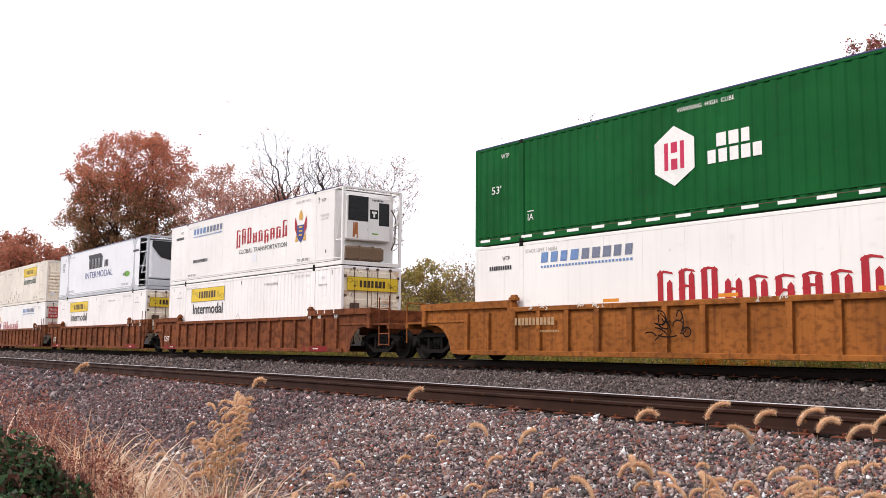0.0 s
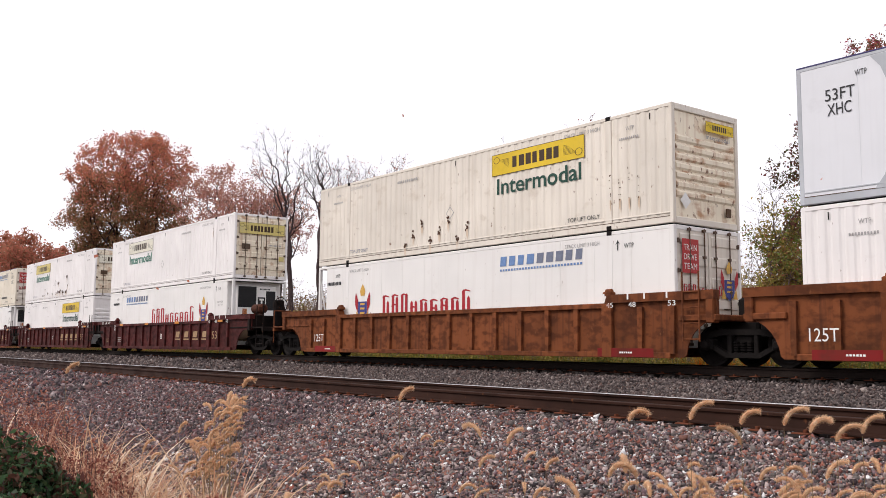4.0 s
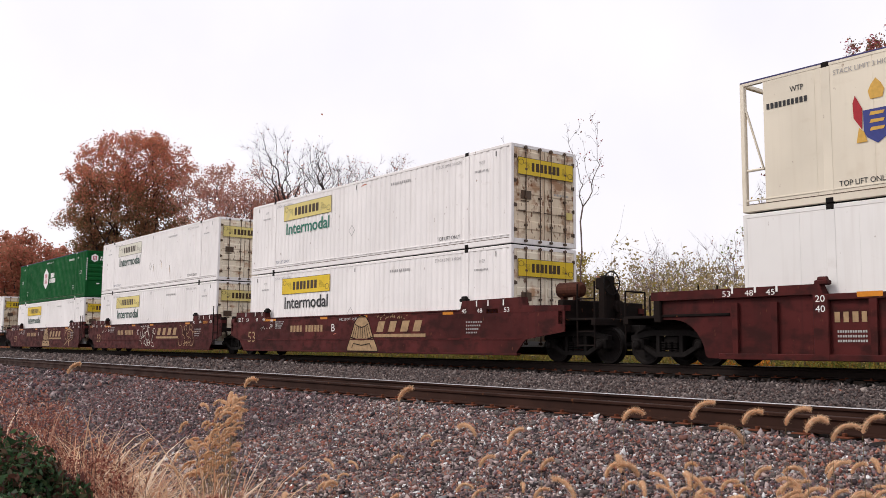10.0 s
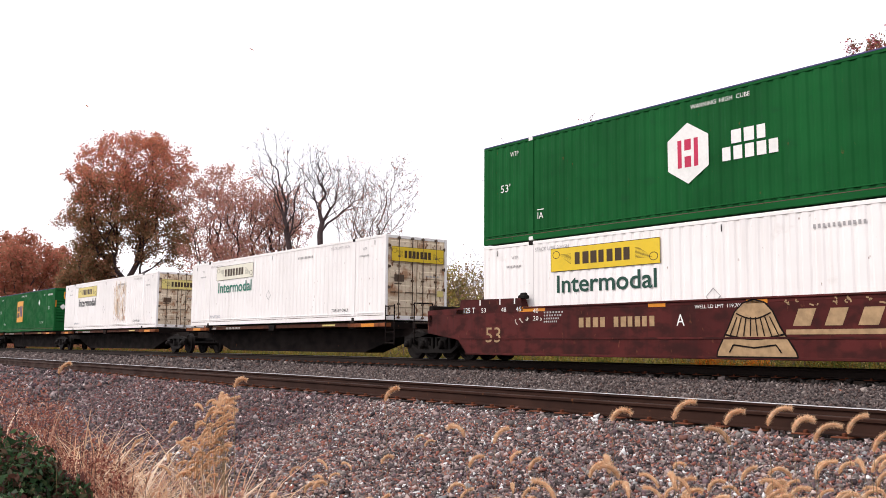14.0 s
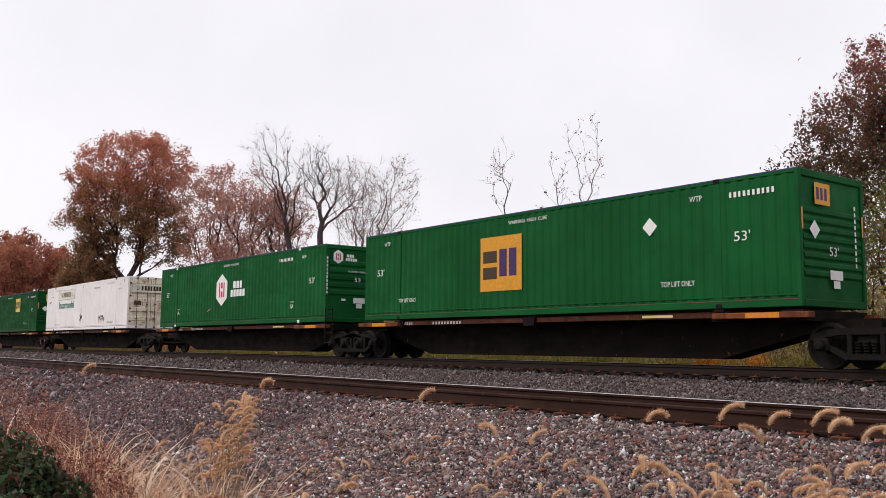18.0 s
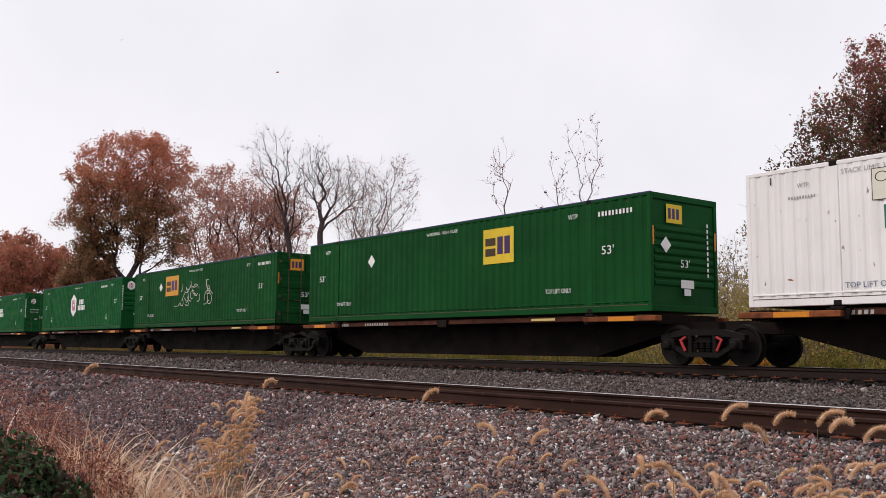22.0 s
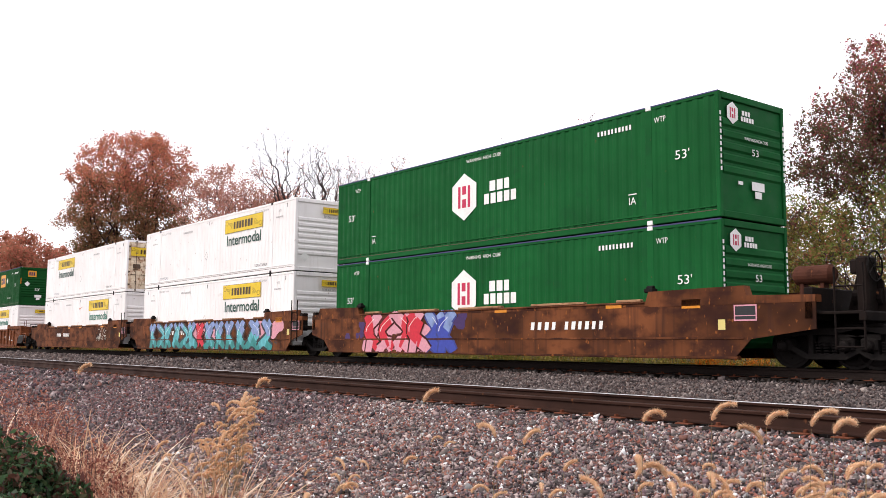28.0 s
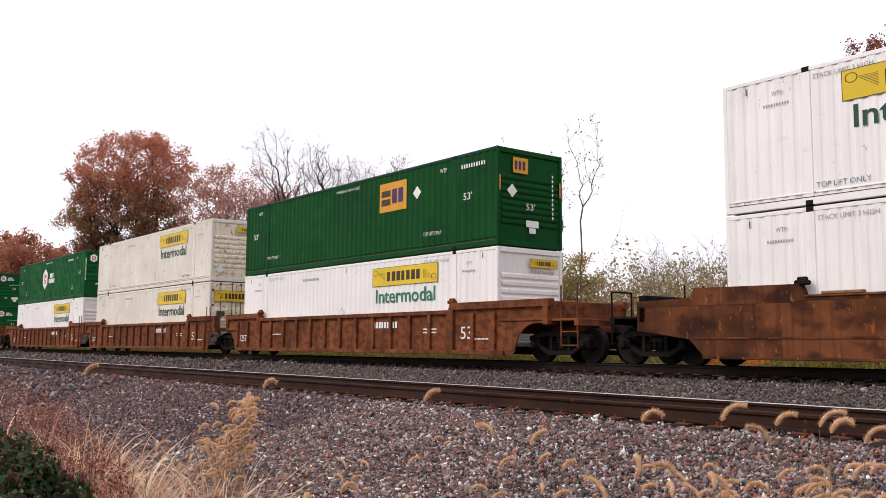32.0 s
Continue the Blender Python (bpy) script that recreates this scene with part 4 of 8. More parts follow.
def prime_box(label=""):
    c = container(label, "sheet", SILVER, POSTGREY, "nose", SILVER, BLUE_FRINGE, post_paint=POSTGREY)
    piece("name_block", shared("name_block", INK, lambda bm: (
        [flat(bm, ((x, 0), (x + 0.13, 0), (x + 0.13, 0.62), (x, 0.62))) for x in (0.0, 0.62, 1.22, 1.75, 2.35)],
        flat(bm, ((0.0, 0.60), (2.6, 0.60), (2.2, 0.86), (-0.2, 0.86)))), ), c, on_side(6.25, 1.62), "black block shape with slanted top")
    piece("name_block_face", shared("name_block_face", INK, lambda bm: [flat(bm, ((x, 0.0), (x + w, 0.0), (x + w, 0.6), (x, 0.6)), 0.001) for x, w in ((0.18, 0.36), (0.80, 0.34), (1.40, 0.28), (1.95, 0.36))]), c, on_side(6.25, 1.62))
    piece("name_bars", shared("inc_bars", INK, lambda bm: bars(bm, 3, 0.75, 0.4, 2)), c, on_side(9.15, 1.62))
    text_on(c, "INTERMODAL", 5.6, 1.06, 5.05, 0.38, NAVY)
    piece("eco_oval", shared("eco_oval", ECO, lambda bm: flat(bm, [(0.45 * math.cos(k * math.tau / 16), 0.16 * math.sin(k * math.tau / 16)) for k in range(16)])), c, on_side(13.1, 0.98))
    text_on(c, "eco", 12.5, 0.90, 0.42, 0.16, INK)
    text_on(c, "TOP LIFT ONLY", 2.3, 0.35, 1.1, 0.13, INK)
    text_on(c, "TOP LIFT ONLY", 12.3, 0.35, 1.1, 0.13, INK)
    text_on(c, "STACK LIMIT 3 HIGH", 2.25, 2.54, 1.1, 0.10, FADED_INK)
    text_on(c, "53FT", 0.62, 2.05, 0.62, 0.24, INK)
    text_on(c, "XHC", 0.66, 1.75, 0.5, 0.24, INK)
    text_on(c, "WTP", 1.25, 2.44, 0.24, 0.12, INK)
    piece("number_bars", shared("ink_number_bars", INK, lambda bm: bars(bm, 10, 0.95, 0.12, 11)), c, on_side(13.95, 2.1))
    me = shared("gusset", POSTGREY, lambda bm: prism(bm, ((-0.42, 0.17), (0.42, 0.17), (0.22, 0.42), (0.13, 0.75), (-0.13, 0.75), (-0.22, 0.42)), -HALF - 0.004, -HALF + 0.02))
    up = shared("gusset up", POSTGREY, lambda bm: prism(bm, ((-0.42, TALL - 0.11), (0.42, TALL - 0.11), (0.22, TALL - 0.36), (0.13, TALL - 0.6), (-0.13, TALL - 0.6), (-0.22, TALL - 0.36)), -HALF - 0.004, -HALF + 0.02))
    for u in (POST, LONG - POST):
        piece("gusset", me, c, pose(u - LONG, 0, 0))
        piece("gusset", up, c, pose(u - LONG, 0, 0))
    return c


def rail_van_box(label=""):
    """The white reefer with beige squares and grey lettering."""
    c = container(label, "sheet", REEFER, REEFER, "reefer", REEFER, deep=1.02)
    piece("squares", shared("squares", BEIGE, lambda bm: (rect(bm, 0, 0.68, 0, 0.62), rect(bm, 0.74, 1.42, 0.06, 0.72), rect(bm, 1.0, 1.3, 0.76, 0.92))), c, on_side(6.3, 1.58), "beige squares")
    piece("name_bars", shared("soft_bars", FADED_INK, lambda bm: bars(bm, 5, 1.8, 0.55, 3)), c, on_side(7.8, 1.66))
    text_on(c, "INTERMODAL", 6.3, 1.16, 3.3, 0.38, GREYTXT)
    piece("number_bars", shared("ink_number_bars", INK, lambda bm: bars(bm, 10, 0.95, 0.12, 11)), c, on_side(14.3, 2.4))
    dia = lambda bm: [flat(bm, ((0.26 * a, 0.3 * b), (0.26 * a2, 0.3 * b2), (0.22 * a2, 0.255 * b2), (0.22 * a, 0.255 * b))) for a, b, a2, b2 in ((0, 1, 1, 0), (1, 0, 0, -1), (0, -1, -1, 0), (-1, 0, 0, 1))]
    piece("placard_outline", shared("placard_outline", INK, dia), c, on_side(14.65, 1.75))
    return c


# ---- the train: cars ----
MOVERS, WHEELS = [], []
SIDE_Y = 1.56          # half width over the side sills


def truck(car, x, unit_x, red=False):
    """A two-axle truck: bolster, cast side frames, springs, bearing caps, wheelsets that turn."""
    t = piece("truck", shared("bolster", TRUCK_STEEL, lambda bm: (softbox(bm, -0.22, 0.22, -1.0, 1.0, 0.42, 0.70, 0.04), softbox(bm, -0.35, 0.35, -0.35, 0.35, 0.66, 0.82, 0.03))), car, pose(x, 0, 0))

    def frame_side(bm):
        prism(bm, ((-1.12, 0.58), (-1.12, 0.70), (-0.55, 0.82), (0.55, 0.82), (1.12, 0.70), (1.12, 0.58), (0.50, 0.69), (-0.50, 0.69)), -0.085, 0.085)
        prism(bm, ((-1.0, 0.50), (-0.42, 0.20), (0.42, 0.20), (1.0, 0.50), (0.98, 0.60), (0.40, 0.31), (-0.40, 0.31), (-0.98, 0.60)), -0.075, 0.075)
        for px in (-0.33, 0.33):
            softbox(bm, px - 0.055, px + 0.055, -0.07, 0.07, 0.26, 0.74, 0.015)
        for px in (-0.9, 0.9):
            softbox(bm, px - 0.17, px + 0.17, -0.12, 0.12, 0.36, 0.62, 0.03)

    def springs(bm):
        for k in (-0.17, 0.0, 0.17):
            for j in range(5):
                rod(bm, (k, 0, 0.30 + j * 0.055), (k, 0, 0.33 + j * 0.055), 0.07, 8)

    def cap(bm):
        lathe(bm, ((0.06, -0.10), (0.10, -0.07), (0.115, 0.0), (0.115, 0.06)), 12)

    def wheelset(bm):
        for s in (-1, 1):
            y = s * 0.735
            lathe(bm, [(r, y + s * q) for r, q in ((0.10, 0.09), (0.13, 0.06), (0.16, 0.02), (0.36, 0.035), (0.40, 0.07), (0.455, 0.07), (0.46, -0.03), (0.485, -0.055), (0.485, -0.075), (0.40, -0.07), (0.36, -0.02), (0.16, -0.03), (0.12, -0.08))], 28)
        rod(bm, (0, -1.0, 0), (0, 1.0, 0), 0.085, 10)
        for k in range(6):
            a = k * math.tau / 6
            for s in (-1, 1):
                box(bm, 0.26 * math.cos(a) - 0.02, 0.26 * math.cos(a) + 0.02, s * 0.76, s * 0.775, 0.26 * math.sin(a) - 0.02, 0.26 * math.sin(a) + 0.02)
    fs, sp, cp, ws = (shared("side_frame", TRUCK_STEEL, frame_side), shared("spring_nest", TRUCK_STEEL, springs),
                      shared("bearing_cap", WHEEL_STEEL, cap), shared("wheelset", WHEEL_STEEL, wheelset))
    for y in (-1.0, 1.0):
        piece("side_frame", fs, t, pose(0, y, 0))
        piece("spring_nest", sp, t, pose(0, y * 1.02, 0))
        for dx in (-0.9, 0.9):
            piece("bearing_cap", cp, t, pose(dx, y * 1.13, 0.47, 0, 0, 0 if y < 0 else 180))
    if red:
        strut = shared("brake_strut", PLATE_RED, lambda bm: (softbox(bm, -0.03, 0.03, -0.02, 0.02, 0.0, 0.26, 0.008), softbox(bm, -0.03, 0.16, -0.02, 0.02, 0.25, 0.30, 0.008)))
        for dx, turn in ((-0.42, 0), (0.42, 180)):
            piece("brake_strut", strut, t, pose(dx, -1.10, 0.34, 0, 0, turn) @ pose(0, 0, 0, 0, -28, 0), "red-painted brake strut")
    for dx in (-0.9, 0.9):
        w = piece("wheelset", ws, t, pose(dx, 0, 0.46))
        WHEELS.append((w, dx, 0.46, unit_x + x))


def arch(cx, r, z0, a0, a1, n=9):
    return [(cx + r * math.cos(radians(a0 + (a1 - a0) * k / n)), z0 + r * math.sin(radians(a0 + (a1 - a0) * k / n))) for k in range(n + 1)]


def well_car(x, steel, ribbed, front, rear, label, slope=False, brake=False, high=0.20):
    """A well car unit; x = 0 at the loaded container's front end. front, rear: 'joint' or 'coupled'."""
    car = tagged(new("well_car"), label, "rail car", "cars of the train")
    lo, hi = 0.19, 1.475
    fe = 0.35 if front == "joint" else 0.82         # where the deep side stops
    re = -LONG - (0.35 if rear == "joint" else 0.82)
    fc = 1.22 if front == "joint" else 2.3          # where the top chord stops
    rc = -LONG - (1.22 if rear == "joint" else 2.3)
    up = hi + high
    px, pr = -POST + 0.12, -LONG + POST - 0.12
    if slope:
        front_cut = [(fe - 0.40, lo), (fe + 0.02, 0.60), (fc, 0.80), (fc, hi - 0.06), (0.75, hi - 0.06), (0.69, up - 0.16)]
        rear_cut = [(-LONG - 0.69, up - 0.16), (-LONG - 0.75, hi - 0.06), (rc, hi - 0.06), (rc, 0.80), (re - 0.02, 0.60), (re + 0.40, lo)]
    else:
        front_cut = [(fe, lo)] + arch(fe + 0.95, 0.88, 0.16, 174, 92, 7) + [(fc, 1.04), (fc, up - 0.16)]
        rear_cut = [(rc, up - 0.16), (rc, 1.04)] + arch(re - 0.95, 0.88, 0.16, 88, 6, 7) + [(re, lo)]
    outline = front_cut + [(px + 0.3, up - 0.16), (px, hi - 0.05), (pr, hi - 0.05), (pr - 0.3, up - 0.16)] + rear_cut
    key = f"{front}{rear}{slope}{high}"
    depth = 0.08 if ribbed else 0.0
    plate = shared("side_plate " + key + str(ribbed), steel, lambda bm: prism(bm, outline, -SIDE_Y + depth, -SIDE_Y + depth + 0.03))
    chord = shared("top_chord " + key, steel, lambda bm: softbox(bm, pr, px, -SIDE_Y - 0.004, -SIDE_Y + 0.20, hi - 0.13, hi, 0.015))
    cap_f = shared("end_chord " + key, steel, lambda bm: (prism(bm, ((px - 0.1, hi - 0.1), (px + 0.02, up), (fc, up), (fc, up - 0.20), (px + 0.2, up - 0.20)), -SIDE_Y - 0.006, -SIDE_Y + 0.22)))
    cap_r = shared("end_chord rear " + key, steel, lambda bm: (prism(bm, ((pr + 0.1, hi - 0.1), (pr - 0.02, up), (rc, up), (rc, up - 0.20), (pr - 0.2, up - 0.20)), -SIDE_Y - 0.006, -SIDE_Y + 0.22)))
    if slope:
        # the raised chord stops short of the end and a low sill carries on
        cap_f = shared("end_chord low " + key, steel, lambda bm: prism(bm, ((px - 0.1, hi - 0.1), (px + 0.02, up), (0.69, up + 0.03), (0.76, hi + 0.04), (fc, hi), (fc, hi - 0.14), (px + 0.1, hi - 0.14)), -SIDE_Y - 0.006, -SIDE_Y + 0.22))
        cap_r = shared("end_chord rear low " + key, steel, lambda bm: prism(bm, ((pr + 0.1, hi - 0.1), (pr - 0.02, up), (-LONG - 0.69, up + 0.03), (-LONG - 0.76, hi + 0.04), (rc, hi), (rc, hi - 0.14), (pr - 0.1, hi - 0.14)), -SIDE_Y - 0.006, -SIDE_Y + 0.22))
    low = shared("bottom_chord " + key, steel, lambda bm: softbox(bm, re + 0.32, fe - 0.32, -SIDE_Y - 0.004, -SIDE_Y + 0.16, lo - 0.02, lo + (0.11 if ribbed else 0.05), 0.012))
    across = pose(-LONG, 0, 0, 0, 0, 180)
    swap = Matrix.Diagonal((1, -1, 1, 1))
    for nm, me in (("side_plate", plate), ("top_chord", chord), ("end_chord", cap_f), ("end_chord", cap_r), ("bottom_chord", low)):
        piece(nm, me, car)
        if front == rear:
            piece(nm, me, car, across)
        else:
            key2 = (me.name, "far")
            if key2 not in MESHES:
                far = me.copy()
                far.transform(swap)
                far.flip_normals()
                MESHES[key2] = far
            piece(nm, MESHES[key2], car)
    if ribbed:
        post = shared("side_post", steel, lambda bm: prism(bm, ((-0.06, lo + 0.08), (0.06, lo + 0.08), (0.075, hi - 0.12), (-0.075, hi - 0.12)), -SIDE_Y + 0.002, -SIDE_Y + 0.085))
        heavy = shared("heavy_post", steel, lambda bm: softbox(bm, -0.16, 0.16, -SIDE_Y - 0.012, -SIDE_Y + 0.085, lo - 0.02, hi - 0.01, 0.015))
        n = 12
        for i in range(n + 1):
            xx = pr + (px - pr) * i / n
            piece("side_post", heavy if i in (0, n) else post, car, pose(xx, 0, 0))
            piece("side_post", heavy if i in (0, n) else post, car, pose(xx, 0, 0, 0, 0, 180))
        for xx in (px + 1.02, px + 1.95, pr - 1.02, pr - 1.95):
            piece("side_post", post, car, pose(xx, 0, 0))
    if not ribbed:
        crease = shared("side_crease " + key, steel, lambda bm: prism(bm, ((re + 0.15, 0.60), (fe - 0.15, 0.60), (fe - 0.15, 0.645), (re + 0.15, 0.645)), -SIDE_Y - 0.014, -SIDE_Y + 0.01))
        piece("side_crease", crease, car)
        lip = shared("side_lip " + key, steel, lambda bm: softbox(bm, pr + 0.1, px - 0.1, -SIDE_Y - 0.03, -SIDE_Y + 0.02, hi - 0.05, hi - 0.01, 0.01))
        piece("side_lip", lip, car)
    lug = shared("guide_lug", TRUCK_STEEL if not ribbed else steel, lambda bm: (softbox(bm, -0.14, 0.14, -SIDE_Y + 0.01, -SIDE_Y + 0.2, 0, 0.10, 0.02), rod(bm, (-0.08, -SIDE_Y + 0.1, 0.11), (0.10, -SIDE_Y + 0.1, 0.11), 0.06, 8)))
    for xx in (px, pr):
        piece("guide_lug", lug, car, pose(xx, 0, up - 0.02))
    piece("well_floor", shared("well_floor", steel, lambda bm: [box(bm, -LONG + k * 2.0, -LONG + k * 2.0 + 0.6, -SIDE_Y + 0.1, SIDE_Y - 0.1, 0.24, 0.36) for k in range(8)]), car)
    # end gear of maroon and rust cars darkened for the black joints between cars
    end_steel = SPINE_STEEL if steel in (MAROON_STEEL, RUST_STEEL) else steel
    for end, sgn, kind in (("front", 1, front), ("rear", -1, rear)):
        base = pose(0, 0, 0) if sgn > 0 else across
        if kind == "coupled":
            piece("end_platform", shared("end_platform", end_steel, lambda bm: (softbox(bm, 0.2, 3.25, -0.65, 0.65, 0.78, 1.12, 0.02), softbox(bm, 0.25, 2.3, -SIDE_Y + 0.05, SIDE_Y - 0.05, 1.10, 1.16, 0.01),
                                                                           softbox(bm, 2.05, 2.25, -SIDE_Y, SIDE_Y, 0.98, 1.62, 0.02), softbox(bm, 2.2, 3.2, -1.45, -0.6, 1.08, 1.14, 0.01),
                                                                           softbox(bm, 2.2, 3.2, 0.6, 1.45, 1.08, 1.14, 0.01), softbox(bm, 3.1, 3.25, -1.45, 1.45, 0.95, 1.12, 0.01))), car, base)
            piece("coupler", shared("coupler", TRUCK_STEEL, lambda bm: (softbox(bm, 3.2, 3.62, -0.12, 0.12, 0.76, 0.98, 0.03), softbox(bm, 3.55, 3.80, -0.2, 0.16, 0.72, 1.02, 0.05))), car, base)
            piece("air_hose", shared("air_hose", BLACK, lambda bm: bent(bm, ((3.3, 0.3, 0.8), (3.45, 0.34, 0.5), (3.6, 0.34, 0.36), (3.75, 0.3, 0.42)), 0.025)), car, base)
            rails = lambda bm: (bent(bm, ((3.2, -1.42, 0.40), (3.2, -1.42, 2.05)), 0.022), bent(bm, ((2.62, -1.42, 0.40), (2.62, -1.42, 2.0)), 0.022), rod(bm, (2.62, -1.42, 0.45), (3.2, -1.42, 0.45), 0.02),
                                rod(bm, (2.62, -1.42, 0.80), (3.2, -1.42, 0.80), 0.02), rod(bm, (2.62, -1.42, 1.62), (3.2, -1.42, 1.62), 0.018))
            piece("ladder", shared("ladder", end_steel, rails), car, base)
            piece("handrail", shared("handrail", end_steel, lambda bm: bent(bm, ((3.2, 1.42, 0.5), (3.2, 1.42, 1.75), (3.2, 0.7, 1.75), (3.2, 0.7, 1.1)), 0.022)), car, base)
            truck(car, 2.2 if sgn > 0 else -LONG - 2.2, x)
            if brake and sgn > 0:
                piece("brake_stand", shared("brake_stand", SPINE_STEEL, lambda bm: (softbox(bm, 2.7, 2.95, -0.75, -0.35, 1.1, 2.25, 0.04), softbox(bm, 2.55, 2.75, -0.7, -0.4, 1.9, 2.2, 0.03))), car)
                wheel = lambda bm: ([rod(bm, (3.0, -0.55 + 0.3 * math.cos(k * math.tau / 14), 2.05 + 0.3 * math.sin(k * math.tau / 14)),
                                         (3.0, -0.55 + 0.3 * math.cos((k + 1) * math.tau / 14), 2.05 + 0.3 * math.sin((k + 1) * math.tau / 14)), 0.018, 6) for k in range(14)],
                                    [rod(bm, (2.97, -0.55, 2.05), (3.0, -0.55 + 0.3 * math.cos(k * math.tau / 5), 2.05 + 0.3 * math.sin(k * math.tau / 5)), 0.013, 6) for k in range(5)])
                piece("brake_wheel", shared("brake_wheel", TRUCK_STEEL, wheel), car)
                piece("air_tank", shared("air_tank", BEAM_STEEL, lambda bm: (rod(bm, (1.62, -1.0, 1.90), (2.35, -1.0, 1.90), 0.20, 18), rod(bm, (1.55, -1.0, 1.90), (1.62, -1.0, 1.90), 0.12, 18, 0.20),
                                                                            rod(bm, (2.35, -1.0, 1.90), (2.42, -1.0, 1.90), 0.20, 18, 0.12), box(bm, 1.7, 1.78, -1.1, -0.9, 1.14, 1.75), box(bm, 2.14, 2.22, -1.1, -0.9, 1.14, 1.75))), car)
                piece("brake_cylinder", shared("brake_cylinder", SPINE_STEEL, lambda bm: (rod(bm, (2.45, -0.3, 1.45), (3.05, -0.3, 1.45), 0.17, 14), prism(bm, ((2.3, 1.15), (3.1, 1.15), (3.05, 1.75), (2.75, 2.2), (2.6, 2.2)), -0.35, -0.31))), car)
        else:
            piece("end_beam", shared("end_beam", end_steel, lambda bm: (softbox(bm, 0.25, 1.25, -SIDE_Y + 0.02, SIDE_Y - 0.02, 1.0, 1.14, 0.02), softbox(bm, 1.0, 1.2, -SIDE_Y, -SIDE_Y + 0.25, 0.95, 1.60, 0.02),
                                                                   softbox(bm, 1.0, 1.2, SIDE_Y - 0.25, SIDE_Y, 0.95, 1.60, 0.02))), car, base)
            piece("joint_casting", shared("joint_casting", TRUCK_STEEL, lambda bm: (softbox(bm, 0.3, 1.56, -0.45, 0.45, 0.66, 1.02, 0.05), softbox(bm, 0.95, 1.5, -0.3, 0.3, 1.0, 1.55, 0.05))), car, base)
            if sgn > 0:
                piece("ladder", shared("joint_ladder", end_steel, lambda bm: (bent(bm, ((0.42, -SIDE_Y - 0.03, 0.55), (0.42, -SIDE_Y - 0.03, 2.1)), 0.02), bent(bm, ((0.86, -SIDE_Y - 0.03, 0.55), (0.86, -SIDE_Y - 0.03, 2.1)), 0.02),
                                                                       [rod(bm, (0.42, -SIDE_Y - 0.03, z), (0.86, -SIDE_Y - 0.03, z), 0.016) for z in (0.6, 0.95, 1.3, 1.65)])), car)
                truck(car, 1.575, x)
    MOVERS.append((car, x, RAIL_TOP))
    return car


def car_side(u, z, out=0.006):
    """A place on a car's side: u metres ahead of the container's rear end, z above the rail."""
    return pose(u - LONG, -SIDE_Y - out, z, 90, 0, 0)


def reflectors(car, spots, z, w=0.42, h=0.10, material=None):
    me = shared(f"reflector {w} {h}", material or REFLECT, lambda bm: rect(bm, 0, w, 0, h))
    for u in spots:
        piece("reflector", me, car, car_side(u, z))


def car_marks(car, ink, name_u, number_bars_n=10, size=53, sunk=0.0, bold=False):
    """Size figure, reporting mark as plain bars, small stencils."""
    me = shared(f"mark_bars {number_bars_n} {bold}", ink, lambda bm: bars(bm, number_bars_n, 2.5 if bold else 1.55, 0.30 if bold else 0.2, 14, 0.08 if bold else 0))
    piece("mark_bars", me, car, car_side(name_u, 0.98, 0.006 - sunk))
    if size:
        piece("lettering", word_mesh("53", 0.52, 0.36, ink), car, car_side(14.75, 0.62, 0.006 - sunk))
    st = shared("car_stencil", ink, lambda bm: [bars(bm, 12, 0.7, 0.045, k, 0, 0.3, False) or bmesh.ops.translate(bm, vec=(0, 0, 0), verts=[]) for k in (3,)])
    for u, z in ((3.0, 0.8), (12.9, 0.8), (12.9, 0.9), (15.3, 0.6)):
        piece("stencil_bars", st, car, car_side(u, z, 0.006 - sunk))


def size_ticks(car, ink):
    tick = shared("tick", LETTER_WHITE, lambda bm: rect(bm, 0, 0.05, 0, 0.16))
    for u in (14.2, 14.95, 15.45, 16.1):
        piece("tick", tick, car, car_side(u, 1.54, 0.012))
    for u, w in ((15.0, "48"), (14.3, "45"), (16.15, "53")):
        piece("lettering", word_mesh(w, 0.22, 0.12, LETTER_WHITE), car, car_side(u, 1.36, 0.012))


